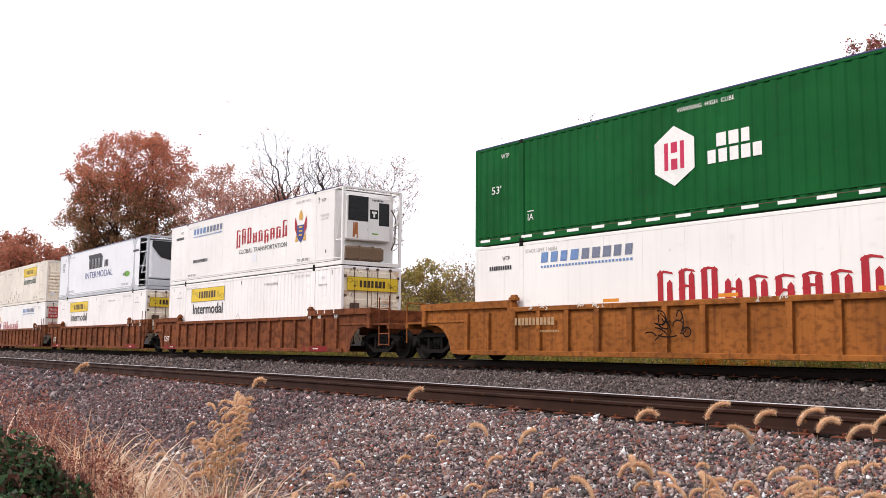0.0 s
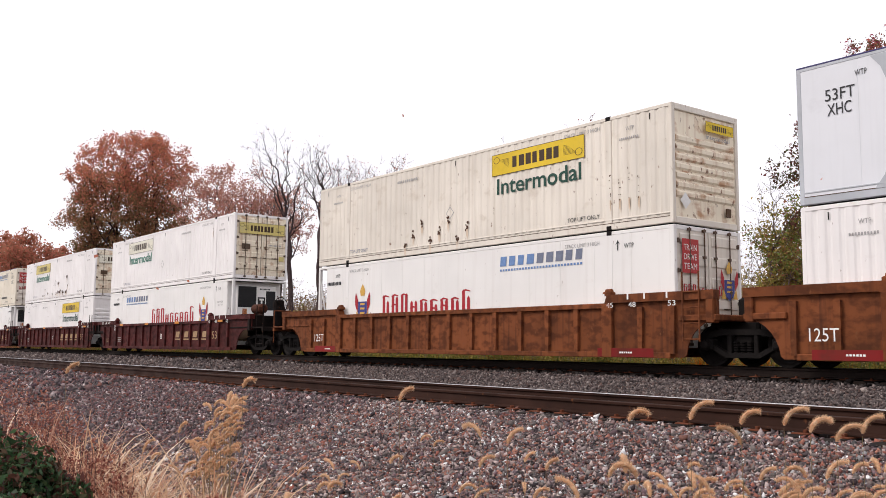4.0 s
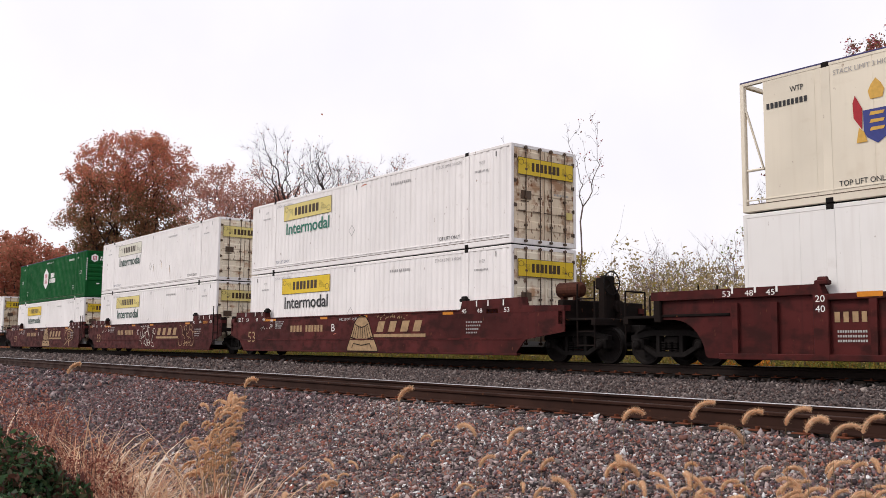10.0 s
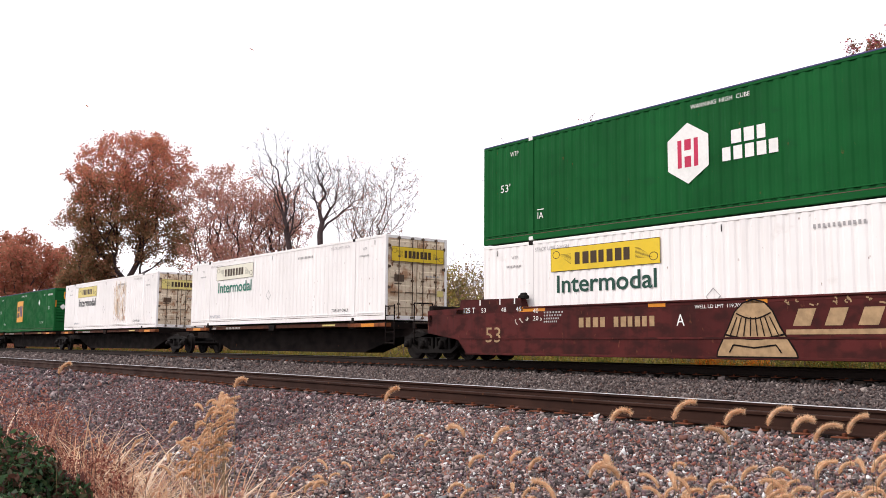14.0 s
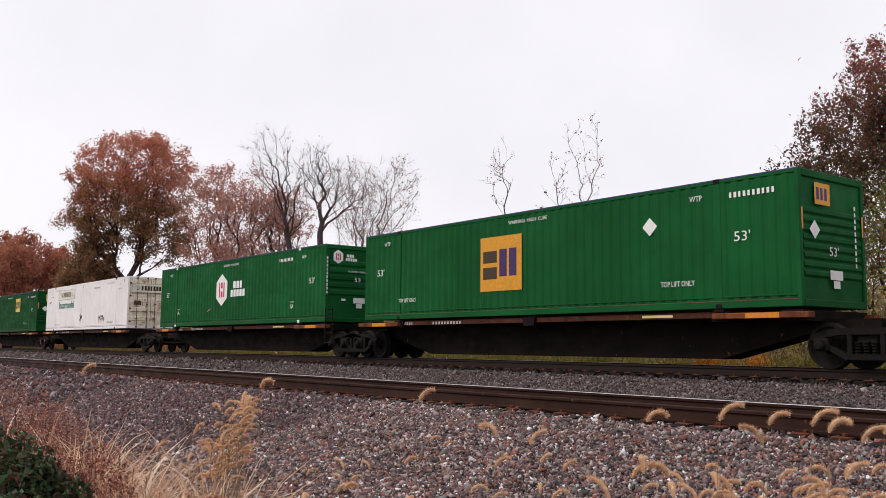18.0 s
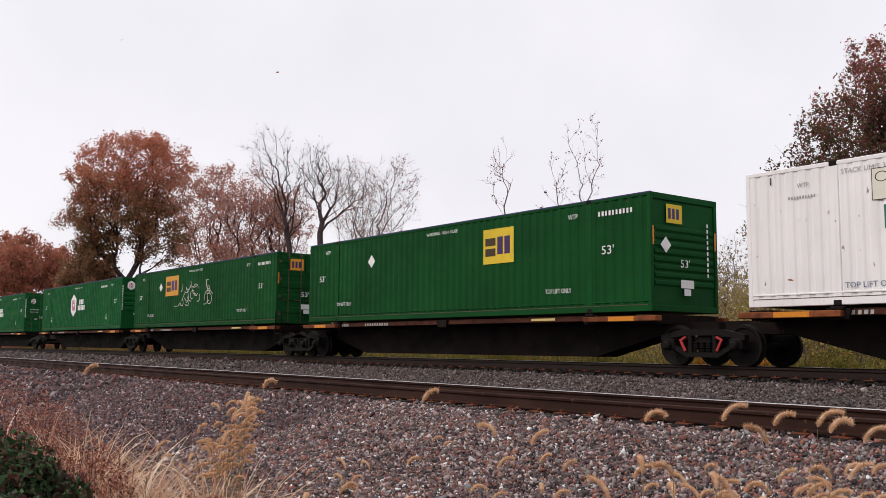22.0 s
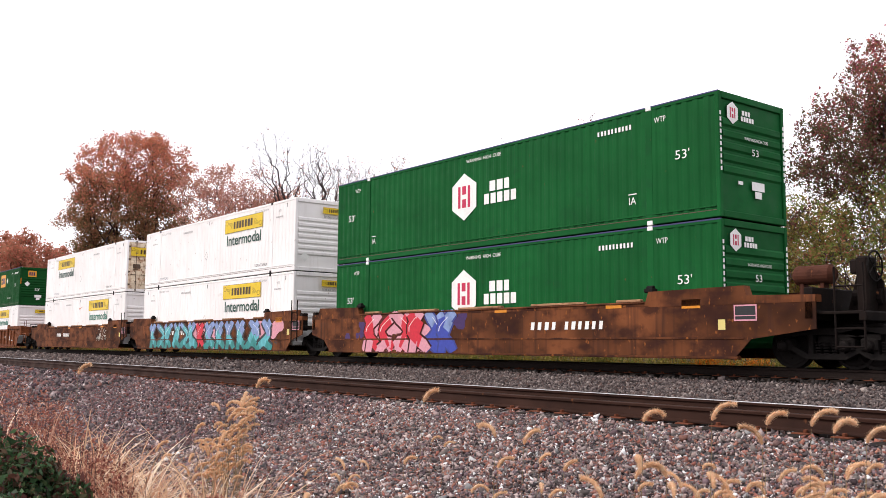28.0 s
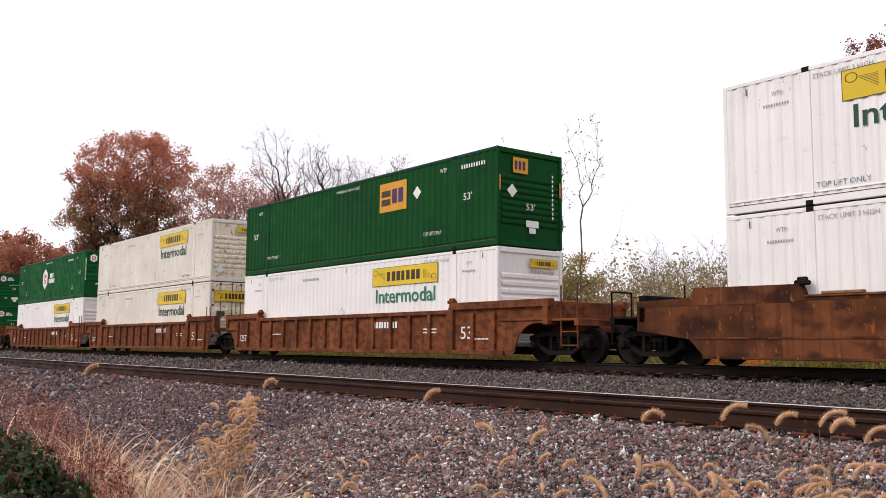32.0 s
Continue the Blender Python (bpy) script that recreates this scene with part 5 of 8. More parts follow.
def wild(parent, u, z, w, h, fills, line, seed, kinds, stroke=0.24, edge=0.07):
    """A painted piece: fat interlocking forms of bent strokes, one for each of kinds; fills run from the bottom up, dark rims round them."""
    rng, n = random.Random(seed), len(kinds)
    rim, gleam, fill = bmesh.new(), bmesh.new(), [bmesh.new() for _ in fills]
    step, layer = w / n, 0.0

    def clip(x, y):
        return x, min(max(y, 0.01), h)

    def stroke_of(pts, t, lay):
        for i, ((x0, y0), (x1, y1)) in enumerate(zip(pts, pts[1:])):
            d = math.hypot(x1 - x0, y1 - y0) or 1.0
            ex, ey = (x1 - x0) / d * t * 0.22, (y1 - y0) / d * t * 0.22
            for grow, which, up in ((edge, None, 0.0), (0.0, 1, 0.0012)):
                r = t / 2 + grow
                a, b = -(y1 - y0) / d * r, (x1 - x0) / d * r
                quad = [clip(x0 - ex - a, y0 - ey - b), clip(x1 + ex - a, y1 + ey - b), clip(x1 + ex + a, y1 + ey + b), clip(x0 - ex + a, y0 - ey + b)]
                if which is None:
                    flat(rim, quad, lay + 0.00002 * i)
                else:
                    share = (y0 + y1) / 2 / h + rng.uniform(-0.10, 0.10)
                    flat(fill[min(len(fills) - 1, max(0, int(share * len(fills))))], quad, lay + up + 0.00002 * i)

    for i in range(n):
        cx, slant = step * (i + 0.5), rng.uniform(-0.35, 0.35)
        t = stroke * rng.uniform(0.85, 1.2)
        half = step * 0.42
        bend, lean, kind = rng.uniform(0.5, 1.1), rng.choice((-1, 1)), kinds[i]
        # a swelling S-shaped spine, a hook off it and, on some, a spur thrown at the next form
        forms = [[(cx + lean * half * bend * math.sin(math.pi * (2 * k / 8 - 0.5) * 0.9) + slant * (k / 8 - 0.5), h * (0.06 + 0.88 * k / 8)) for k in range(9)]]
        if kind != 2:
            forms.append([(cx + lean * half * (1.0 - 0.35 * k + 0.06 * k * k), h * (0.88 - 0.11 * k + 0.012 * k * k * lean)) for k in range(6)])
        if kind in (1, 2, 4):
            forms.append([(cx - lean * half * (0.9 - 0.45 * k), h * (0.16 + 0.10 * math.sin(0.9 * k))) for k in range(6)])
        if kind in (3, 4):
            forms.append([(cx + half * (0.3 * k - 0.6), h * (0.32 + 0.13 * k)) for k in range(4)])
        for k, pts in enumerate(forms):
            stroke_of(pts, t, layer + 0.00025 * k)
        layer += 0.0026
        for (x0, y0), (x1, y1) in zip(forms[0][4:7], forms[0][5:8]):
            q = t * 0.30 * lean
            flat(gleam, (clip(x0 + q, y0), clip(x0 + q + 0.03, y0), clip(x1 + q + 0.03, y1), clip(x1 + q, y1)), layer)
    tagged(part("graffiti_outline", rim, line, parent, "", car_side(u, z, 0.006)), "dark graffiti outline", kind="stuff")
    tagged(part("graffiti_gleam", gleam, LETTER_WHITE, parent, "", car_side(u, z, 0.006)), "white graffiti gleam", kind="stuff")
    for f, mt in zip(fill, fills):
        tagged(part("graffiti_fill", f, mt, parent, "", car_side(u, z, 0.006)), "sprayed graffiti fill", kind="stuff")


def splash(parent, u, z, w, h, material, seed, n):
    """Ragged clouds of spray behind the forms."""
    rng = random.Random(seed)
    bm = bmesh.new()
    for i in range(n):
        cx, cy, r = rng.uniform(0, w), rng.uniform(0.15, 0.85) * h, rng.uniform(0.18, 0.42) * h
        flat(bm, [(cx + r * rng.uniform(0.7, 1.25) * math.cos(k * math.tau / 13), min(max(cy + r * rng.uniform(0.7, 1.25) * math.sin(k * math.tau / 13), 0), h)) for k in range(13)], 0.0001 * i)
    tagged(part("graffiti_cloud", bm, material, parent, "", car_side(u, z, 0.003)), "soft cloud of sprayed paint", kind="stuff")


def ribbon(bm, pts, t, layer=0.0):
    """A band of breadth t along a line of points."""
    for i, ((x0, y0), (x1, y1)) in enumerate(zip(pts, pts[1:])):
        d = math.hypot(x1 - x0, y1 - y0) or 1.0
        a, b = -(y1 - y0) / d * t / 2, (x1 - x0) / d * t / 2
        flat(bm, ((x0 - a, y0 - b), (x1 - a, y1 - b), (x1 + a, y1 + b), (x0 + a, y0 + b)), layer + 0.0002 * i)


def pyramid_piece(car, u, z):
    """Sprayed tan bell-shaped pyramid with dark lines fanning through it."""
    bm, ln = bmesh.new(), bmesh.new()
    rim = [(0, 0), (0.02, 0.12), (0.30, 0.62), (0.46, 0.95), (0.66, 1.13), (0.92, 1.20), (1.18, 1.13), (1.36, 0.95), (1.52, 0.62), (1.86, 0.12), (1.90, 0)]
    flat(bm, rim)
    ribbon(ln, [(x, y + 0.005) for x, y in rim] + [(0, 0.005)], 0.035, 0.001)
    bow = [(0.20 + 1.44 * k / 8, 0.48 - 0.10 * math.sin(math.pi * k / 8)) for k in range(9)]
    ribbon(ln, bow, 0.04, 0.004)
    brow = [(0.50 + 0.82 * k / 8, 0.92 - 0.12 * math.sin(math.pi * k / 8)) for k in range(9)]
    ribbon(ln, brow, 0.03, 0.006)
    for k in range(8):
        x = 0.52 + 0.11 * k
        ribbon(ln, [(0.34 + 0.165 * k, 0.44), (x, 0.84)], 0.025, 0.008)
    ribbon(ln, [(0.32, 0.10), (0.42, 0.26), (0.92, 0.20), (1.42, 0.26), (1.54, 0.10)], 0.03, 0.010)
    tagged(part("graffiti_fill", bm, LETTER_TAN, car, "", car_side(u, z)), "tan sprayed pyramid", kind="stuff")
    tagged(part("graffiti_outline", ln, SPINE_STEEL, car, "", car_side(u, z)), "dark lines of the pyramid", kind="stuff")


def eye_piece(car, u, z):
    """Sprayed pale eye: rings, lids and a drop below."""
    bm = bmesh.new()

    def ring(cx, cy, rx, ry, t, layer):
        n = 24
        for k in range(n):
            a, b = k * math.tau / n, (k + 1) * math.tau / n
            flat(bm, [(cx + (rx + d) * math.cos(q), cy + (ry + d) * math.sin(q)) for d, q in ((0, a), (t, a), (t, b), (0, b))], layer)
    ring(0.95, 0.68, 0.85, 0.34, 0.05, 0.0)
    ring(0.95, 0.68, 0.30, 0.24, 0.05, 0.0006)
    ring(0.95, 0.68, 0.10, 0.10, 0.04, 0.0012)
    flat(bm, ((0.05, 0.95), (0.95, 1.15), (1.9, 0.92), (0.95, 1.06)), 0.0018)
    flat(bm, ((0.85, 0.30), (1.05, 0.30), (0.98, 0.0), (0.92, 0.0)), 0.0018)
    flat(bm, ((0.0, 0.1), (0.6, 0.32), (0.62, 0.26), (0.05, 0.05)), 0.0018)
    tagged(part("graffiti", bm, LETTER_TAN, car, "", car_side(u, z)), "pale sprayed eye", kind="stuff")


def spine_car(x, front, rear, label, gap_front=1.3, red=False):
    car = tagged(new("spine_car"), label, "rail car", "cars of the train")
    fl, rl = (3.2 if front == "coupled" else gap_front), -LONG - (3.0 if rear == "coupled" else 1.2)
    key = f"{front}{rear}{round(gap_front, 2)}"
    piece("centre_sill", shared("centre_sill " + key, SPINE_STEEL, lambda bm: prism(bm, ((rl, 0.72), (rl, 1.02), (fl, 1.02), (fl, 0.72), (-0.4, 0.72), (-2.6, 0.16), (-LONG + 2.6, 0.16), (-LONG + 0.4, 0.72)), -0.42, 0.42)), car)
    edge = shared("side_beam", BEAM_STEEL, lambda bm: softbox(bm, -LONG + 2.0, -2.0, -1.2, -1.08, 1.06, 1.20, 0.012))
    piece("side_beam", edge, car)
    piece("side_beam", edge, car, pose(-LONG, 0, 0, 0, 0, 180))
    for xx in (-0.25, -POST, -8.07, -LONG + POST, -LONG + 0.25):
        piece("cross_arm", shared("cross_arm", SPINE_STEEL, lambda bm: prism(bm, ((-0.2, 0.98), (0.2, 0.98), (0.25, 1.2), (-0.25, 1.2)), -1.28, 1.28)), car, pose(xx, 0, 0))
    for xx in (-0.95, -LONG + 0.95):
        saddle = piece("saddle", shared("saddle", ORANGE_STEEL, lambda bm: softbox(bm, -1.15, 1.15, -1.42, -1.18, 1.03, 1.16, 0.015)), car, pose(xx, 0, 0), "orange-brown container saddle")
        piece("reflector", shared("saddle_reflector", REFLECT, lambda bm: rect(bm, 0, 0.8, 0, 0.11)), saddle, pose(-0.3, -1.425, 1.04, 90))
        piece("saddle", shared("saddle", ORANGE_STEEL, None), car, pose(xx, 0, 0, 0, 0, 180))
    for xx in (-POST, -LONG + POST):
        piece("pedestal", shared("pedestal", SPINE_STEEL, lambda bm: softbox(bm, -0.14, 0.14, -1.34, -1.1, 1.16, 1.245, 0.02)), car, pose(xx, 0, 0))
        piece("pedestal", shared("pedestal", SPINE_STEEL, None), car, pose(xx, 0, 0, 0, 0, 180))
    piece("stencil_bars", shared("spine_bars", LETTER_GREY, lambda bm: bars(bm, 8, 1.0, 0.085, 9, 0.1, 0.35)), car, pose(-LONG + 1.7, -1.206, 1.075, 90))
    piece("stencil_bars", shared("spine_number_bars", LETTER_GREY, lambda bm: bars(bm, 10, 1.45, 0.085, 4, 0.1, 0.35)), car, pose(-LONG + 3.7, -1.206, 1.075, 90))
    piece("reflector", shared("beam_reflector", PALE_YELLOW, lambda bm: rect(bm, 0, 0.9, 0, 0.06)), car, pose(-4.2, -1.206, 1.1, 90))
    if front == "coupled":
        truck(car, 1.95, x)
        piece("ladder", shared("spine_ladder", SPINE_STEEL, lambda bm: (bent(bm, ((0.2, -1.4, 0.45), (0.2, -1.4, 1.75)), 0.02), bent(bm, ((0.7, -1.4, 0.45), (0.7, -1.4, 1.75)), 0.02), [rod(bm, (0.2, -1.4, z), (0.7, -1.4, z), 0.018) for z in (0.5, 0.85, 1.4, 1.7)])), car)
        piece("coupler", shared("spine_coupler", TRUCK_STEEL, lambda bm: (softbox(bm, 3.1, 3.5, -0.12, 0.12, 0.76, 0.98, 0.03),)), car)
    else:
        truck(car, gap_front, x, red)
    if rear == "coupled":
        truck(car, -LONG - 1.55, x)
    MOVERS.append((car, x, RAIL_TOP))
    return car


def load(box_thing, x, z):
    MOVERS.append((box_thing, x, z))
    return box_thing


LOWER, UPPER, ON_SPINE = 1.60, 4.495, 2.46

# unit front ends along the train, metres at the clip's start
X_A, X_B, X_C, X_D = -4.25, -27.8, -47.25, -66.57
X_F, X_G, X_H = -90.05, -109.33, -128.57
X_I, X_J, X_K = -152.12, -171.7, -191.1
X_L, X_M, X_O = -212.27, -232.9, -251.55
X_P, X_Q, X_R = -270.35, -291.46, -310.2
X_S, X_T, X_U = -329.0, -347.28, -368.4
X_V, X_W, X_X = -389.65, -408.98, -428.1
X_Y, X_Z, X_AA, X_AB = -451.8, -471.54, -490.4, -514.2

RIBBED_OLD = "weathered orange-brown ribbed well car carrying stacked containers"
# first car: ochre, loaded with a green box over a white reefer
car = well_car(X_A, OCHRE_STEEL, True, "joint", "coupled", "ochre rust-stained ribbed well car with tagged sides")
car_marks(car, LETTER_TAN, 2.0, 11, 0, 0.0)
reflectors(car, (5.2, 8.5, 12.0), 1.50, 0.5, 0.08)
scrawl(car, 6.8, 0.55, 0.9, 0.7, SPINE_STEEL, 31, 16, 0.03, lambda u, z: car_side(u, z))
for u in (2.6, 4.4, 9.4):
    scrawl(car, u, 1.38, 0.9, 0.16, G_WHITE, 33 + int(u), 8, 0.03, lambda u, z: car_side(u, z, 0.014))
load(green_hex_box(dashes=True, label="bright green corrugated container with white hexagon emblem and dashed lower rail"), X_A, UPPER)
load(reefer_box(low=True, end="doors", label="white refrigerated container with crimson name strokes"), X_A, LOWER)

for x, f, r in ((X_B, "coupled", "joint"), (X_C, "joint", "joint"), (X_D, "joint", "coupled")):
    car = well_car(x, ORANGE_STEEL, True, f, r, RIBBED_OLD)
    size_ticks(car, LETTER_WHITE)
    piece("lettering", word_mesh("125T", 0.62, 0.26, LETTER_WHITE), car, car_side(0.25, 0.55, 0.0))
    for u, w in ((0.3, 1.7), (14.0, 1.75)):
        band = shared("red_band", RED_BAND, lambda bm: rect(bm, 0, 1.72, 0, 0.2))
        piece("red_band", band, car, car_side(u, 0.19, 0.008))
        piece("stencil_bars", shared("band_bars", LETTER_WHITE, lambda bm: bars(bm, 6, 0.4, 0.04, 3, 0, 0.3, False)), car, car_side(u + 0.7, 0.27, 0.011))
load(reefer_box(label="white refrigerated container with crest and crimson name strokes"), X_B, UPPER)
load(white_box(word=INK, label="white ribbed container with yellow plate and rusty doors"), X_B, LOWER)
load(prime_box("silver-white refrigerated container with black block name and grey posts"), X_C, UPPER)
load(white_box(word=INK, label="white ribbed container with yellow plate on its side and doors"), X_C, LOWER)
load(white_box("ribs", True, paint=CREAM, end_paint=DOORDIRT, label="stained cream container with horizontally ribbed rusty nose", end_sign=YELLOW,
               marks=[(5.4 + i * 0.45, 0.25 + 0.3 * (i % 3), 0.12, 0.25) for i in range(8)] + [(14.2 + 0.3 * i, 0.7, 0.05, 0.9) for i in range(4)]), X_D, UPPER)
load(reefer_box(reverse=True, low=True, end="doors", rear="reefer", label="white refrigerated container with crest, red notice on doors"), X_D, LOWER)

for x, f, r, k in ((X_F, "coupled", "joint", 0), (X_G, "joint", "joint", 1), (X_H, "joint", "coupled", 2)):
    car = well_car(x, MAROON_STEEL, True, f, r, "dark maroon ribbed well car carrying stacked containers", brake=k == 0)
    reflectors(car, (2.6, 6.4, 10.4, 15.3), 1.39, 0.5, 0.10)
    size_ticks(car, LETTER_WHITE)
    piece("lettering", word_mesh("53", 0.52, 0.34, LETTER_TAN), car, car_side(14.58, 0.66, -0.07))
    for i in range(4):
        piece("mark_bars", shared("slanted_mark", LETTER_TAN, lambda bm: (bars(bm, 1, 0.58, 0.27, 4, 0.3, 0.1), rect(bm, -0.05, 0.60, -0.12, -0.06))), car, car_side(10.38 + i * 1.036, 0.74, -0.07))
    piece("lettering", word_mesh("BCA"[k], 0.2, 0.24, LETTER_WHITE), car, car_side(8.45, 0.68, -0.07))
    tick = shared("tick", LETTER_WHITE, lambda bm: rect(bm, 0, 0.05, 0, 0.16))
    for u, w in ((-0.15, "53"), (0.40, "48"), (0.90, "45")):
        piece("tick", tick, car, car_side(u, 1.56, 0.012))
        piece("lettering", word_mesh(w, 0.2, 0.12, LETTER_WHITE), car, car_side(u - 0.22, 1.50, 0.012))
    for w, z in (("20", 1.32), ("40", 1.12)):
        piece("lettering", word_mesh(w, 0.2, 0.13, LETTER_WHITE), car, car_side(1.76, z, 0.018))
    for j in range(3):
        piece("stencil_bars", shared("car_stencil tan", LETTER_GREY, lambda bm: bars(bm, 12, 0.6, 0.045, 3, 0, 0.3, False)), car, car_side(2.15, 0.72 - 0.09 * j, -0.07))
    if k != 2:
        piece("lettering", word_mesh("125T", 0.44, 0.22, LETTER_TAN), car, car_side(0.30, 0.5, -0.07))
    else:
        piece("mark_bars", shared("rear_mark_bars", LETTER_TAN, lambda bm: bars(bm, 4, 0.72, 0.2, 7, 0, 0.3)), car, car_side(2.1, 0.92, -0.07))
        scrawl(car, 6.3, 0.6, 1.3, 0.6, G_WHITE, 41, 12, 0.03, lambda u, z: car_side(u, z))
        scrawl(car, 8.25, 0.98, 0.6, 0.3, G_WHITE, 42, 6, 0.03, lambda u, z: car_side(u, z))
load(white_box(ground=GHOST, word=TEAL, end_sign=PALE_YELLOW, label="white ribbed container with bleached plate and rust-marked doors", marks=[(13.85, 2.2, 0.05, 0.4)]), X_F, UPPER)
load(reefer_box(low=True, label="white refrigerated container with crest and large crimson strokes"), X_F, LOWER)
load(white_box(ground=PALE_YELLOW, word=TEAL, end_sign=GHOST, label="white ribbed container with rust scuffs along its lower side",
               marks=[(4.66, 0.36, 0.16, 0.09), (4.95, 0.36, 0.22, 0.08), (5.33, 0.38, 0.06, 0.12), (5.26, 0.75, 0.09, 0.12), (5.96, 0.49, 0.14, 0.10), (6.40, 0.42, 0.05, 0.06),
                      (7.08, 0.38, 0.13, 0.12), (7.40, 0.96, 0.09, 0.10), (8.02, 0.35, 0.18, 0.14), (8.40, 0.39, 0.17, 0.19), (8.40, 1.05, 0.22, 0.20), (8.70, 1.11, 0.06, 0.07),
                      (8.74, 0.42, 0.22, 0.16), (8.98, 0.45, 0.16, 0.22), (9.42, 0.44, 0.14, 0.18), (9.64, 0.42, 0.10, 0.08), (9.86, 0.44, 0.13, 0.10), (10.14, 0.42, 0.18, 0.13),
                      (10.36, 0.40, 0.17, 0.20), (10.32, 1.34, 0.15, 0.19), (10.58, 0.80, 0.09, 0.13)]), X_G, UPPER)
load(white_box("ribs", True, end_paint=WHITE, label="white ribbed container with yellow plate near its ribbed nose"), X_G, LOWER)
load(reefer_box(reverse=True, end="doors", rear="reefer", paint=BEIGE_PANEL, extra=True, label="cream refrigerated container with crest, crimson strokes and red notice"), X_H, UPPER)
load(rail_van_box("white refrigerated container with beige squares and grey lettering"), X_H, LOWER)

for x, f, r, k in ((X_I, "coupled", "joint", 0), (X_J, "joint", "joint", 1), (X_K, "joint", "coupled", 2)):
    car = well_car(x, MAROON_STEEL, False, f, r, "maroon smooth-sided well car with tan markings and tags", True, k == 0, 0.24)
    reflectors(car, (2.3, 6.2, 8.8, 13.4, 15.4), 1.34, 0.5, 0.12)
    size_ticks(car, LETTER_WHITE)
    piece("lettering", word_mesh("53", 0.62, 0.42, LETTER_TAN), car, car_side(0.42, 0.52))
    tick = shared("tick", LETTER_WHITE, lambda bm: rect(bm, 0, 0.05, 0, 0.16))
    for u, w in ((0.15, "53"), (1.0, "48"), (1.6, "45")):
        piece("tick", tick, car, car_side(u, 1.56, 0.012))
        piece("lettering", word_mesh(w, 0.2, 0.12, LETTER_WHITE), car, car_side(u + 0.08, 1.36, 0.012))
    piece("lettering", word_mesh("125 T", 0.5, 0.15, LETTER_WHITE), car, car_side(-0.55, 1.36, 0.012))
    piece("lettering", word_mesh("40", 0.2, 0.12, LETTER_WHITE), car, car_side(2.35, 1.30, 0.012))
    piece("lettering", word_mesh("20", 0.2, 0.12, LETTER_WHITE), car, car_side(2.35, 1.10, 0.012))
    reflectors(car, (-0.9, 1.75), 1.34, 0.55, 0.13)
    for j in range(4):
        piece("stencil_bars", shared(f"load_bars {j}", FADED_INK, lambda bm: bars(bm, 7, 0.75 - 0.08 * j, 0.045, 3 + j, 0, 0.35)), car, car_side(14.5, 1.08 - 0.1 * j))
        piece("stencil_bars", shared(f"load_bars {j}", FADED_INK, None), car, car_side(2.75, 1.28 - 0.08 * j))
    piece("mark_bars", shared("mark_bars tan", LETTER_TAN, lambda bm: (bars(bm, 4, 0.95, 0.24, 7),)), car, car_side(4.0, 0.90))
    piece("mark_bars", shared("number_bars tan", LETTER_TAN, lambda bm: (bars(bm, 6, 1.3, 0.24, 8),)), car, car_side(5.15, 0.90))
    piece("lettering", word_mesh("BCA"[k], 0.22, 0.26, LETTER_WHITE), car, car_side(7.0, 0.90))
    text = word_mesh("WELL LD LMT  119,700", 1.2, 0.09, LETTER_WHITE)
    piece("lettering", text, car, car_side(7.5, 1.26))
    piece("mark_bars", shared("slanted_name", LETTER_TAN, lambda bm: (bars(bm, 4, 2.7, 0.34, 4, 0.4, 0.34), rect(bm, -0.15, 2.7, -0.17, -0.07))), car, car_side(9.85, 0.86))
    scrawl(car, 1.3, 1.0, 1.6, 0.2, G_WHITE, 81 + k, 7, 0.025, lambda u, z: car_side(u, z))
    if k == 1:
        scrawl(car, 13.0, 0.35, 1.3, 0.95, LETTER_TAN, 52, 16, 0.03, lambda u, z: car_side(u, z))
        scrawl(car, 7.4, 0.3, 1.9, 0.95, G_WHITE, 62, 20, 0.03, lambda u, z: car_side(u, z))
    else:
        pyramid_piece(car, 8.05, 0.22)
        scrawl(car, 9.7, 1.26, 2.0, 0.16, LETTER_TAN, 92 + k, 16, 0.03, lambda u, z: car_side(u, z))
    if k == 2:
        eye_piece(car, 13.3, 0.25)
load(white_box(word=TEAL, end_sign=YELLOW, ground=PALE_YELLOW, end_paint=RUSTY_DOOR, label="white ribbed container with faded yellow plate and rust-stained doors"), X_I, UPPER)
load(white_box(word=INK, label="white ribbed container with yellow plate and grimy doors", end_sign=YELLOW), X_I, LOWER)
load(white_box(ground=GHOST, end_sign=PALE_YELLOW, label="white ribbed container with bleached plate and rusty door hinges", marks=[(9.3, 1.2, 0.05, 0.15), (8.2, 1.1, 0.04, 0.2), (10.4, 0.9, 0.05, 0.15)]), X_J, UPPER)
load(white_box(ground=PALE_YELLOW, end_sign=PALE_YELLOW, label="white ribbed container with faded plate and rusty doors"), X_J, LOWER)
load(green_hex_box(label="green corrugated container with white hexagon emblem and ribbed nose", blocks=LETTER_WHITE), X_K, UPPER)
load(white_box(label="white ribbed container with bright yellow plate"), X_K, LOWER)

SPINE = "sooty brown spine car with orange saddles under one container"
spine_car(X_L, "coupled", "joint", SPINE)
spine_car(X_M, "joint", "joint", SPINE, 2.2)
spine_car(X_O, "joint", "coupled", SPINE, 1.15)
load(white_box(ground=GHOST, word=TEAL, end_paint=RUSTY_DOOR, label="white ribbed container with pale plate and rust-blotched doors", end_sign=YELLOW), X_L, ON_SPINE)
rusty_box = load(white_box(ground=PALE_YELLOW, word=INK, paint=WHITE, end_paint=RUSTY_DOOR, end_sign=PALE_YELLOW, edge=None, label="white ribbed container with brown rust streaks down its side"), X_M, ON_SPINE)
for i in range(9):
    rust_wash(rusty_box, 9.6 + 0.225 * i, 0.36, 2.32, 70 + i)
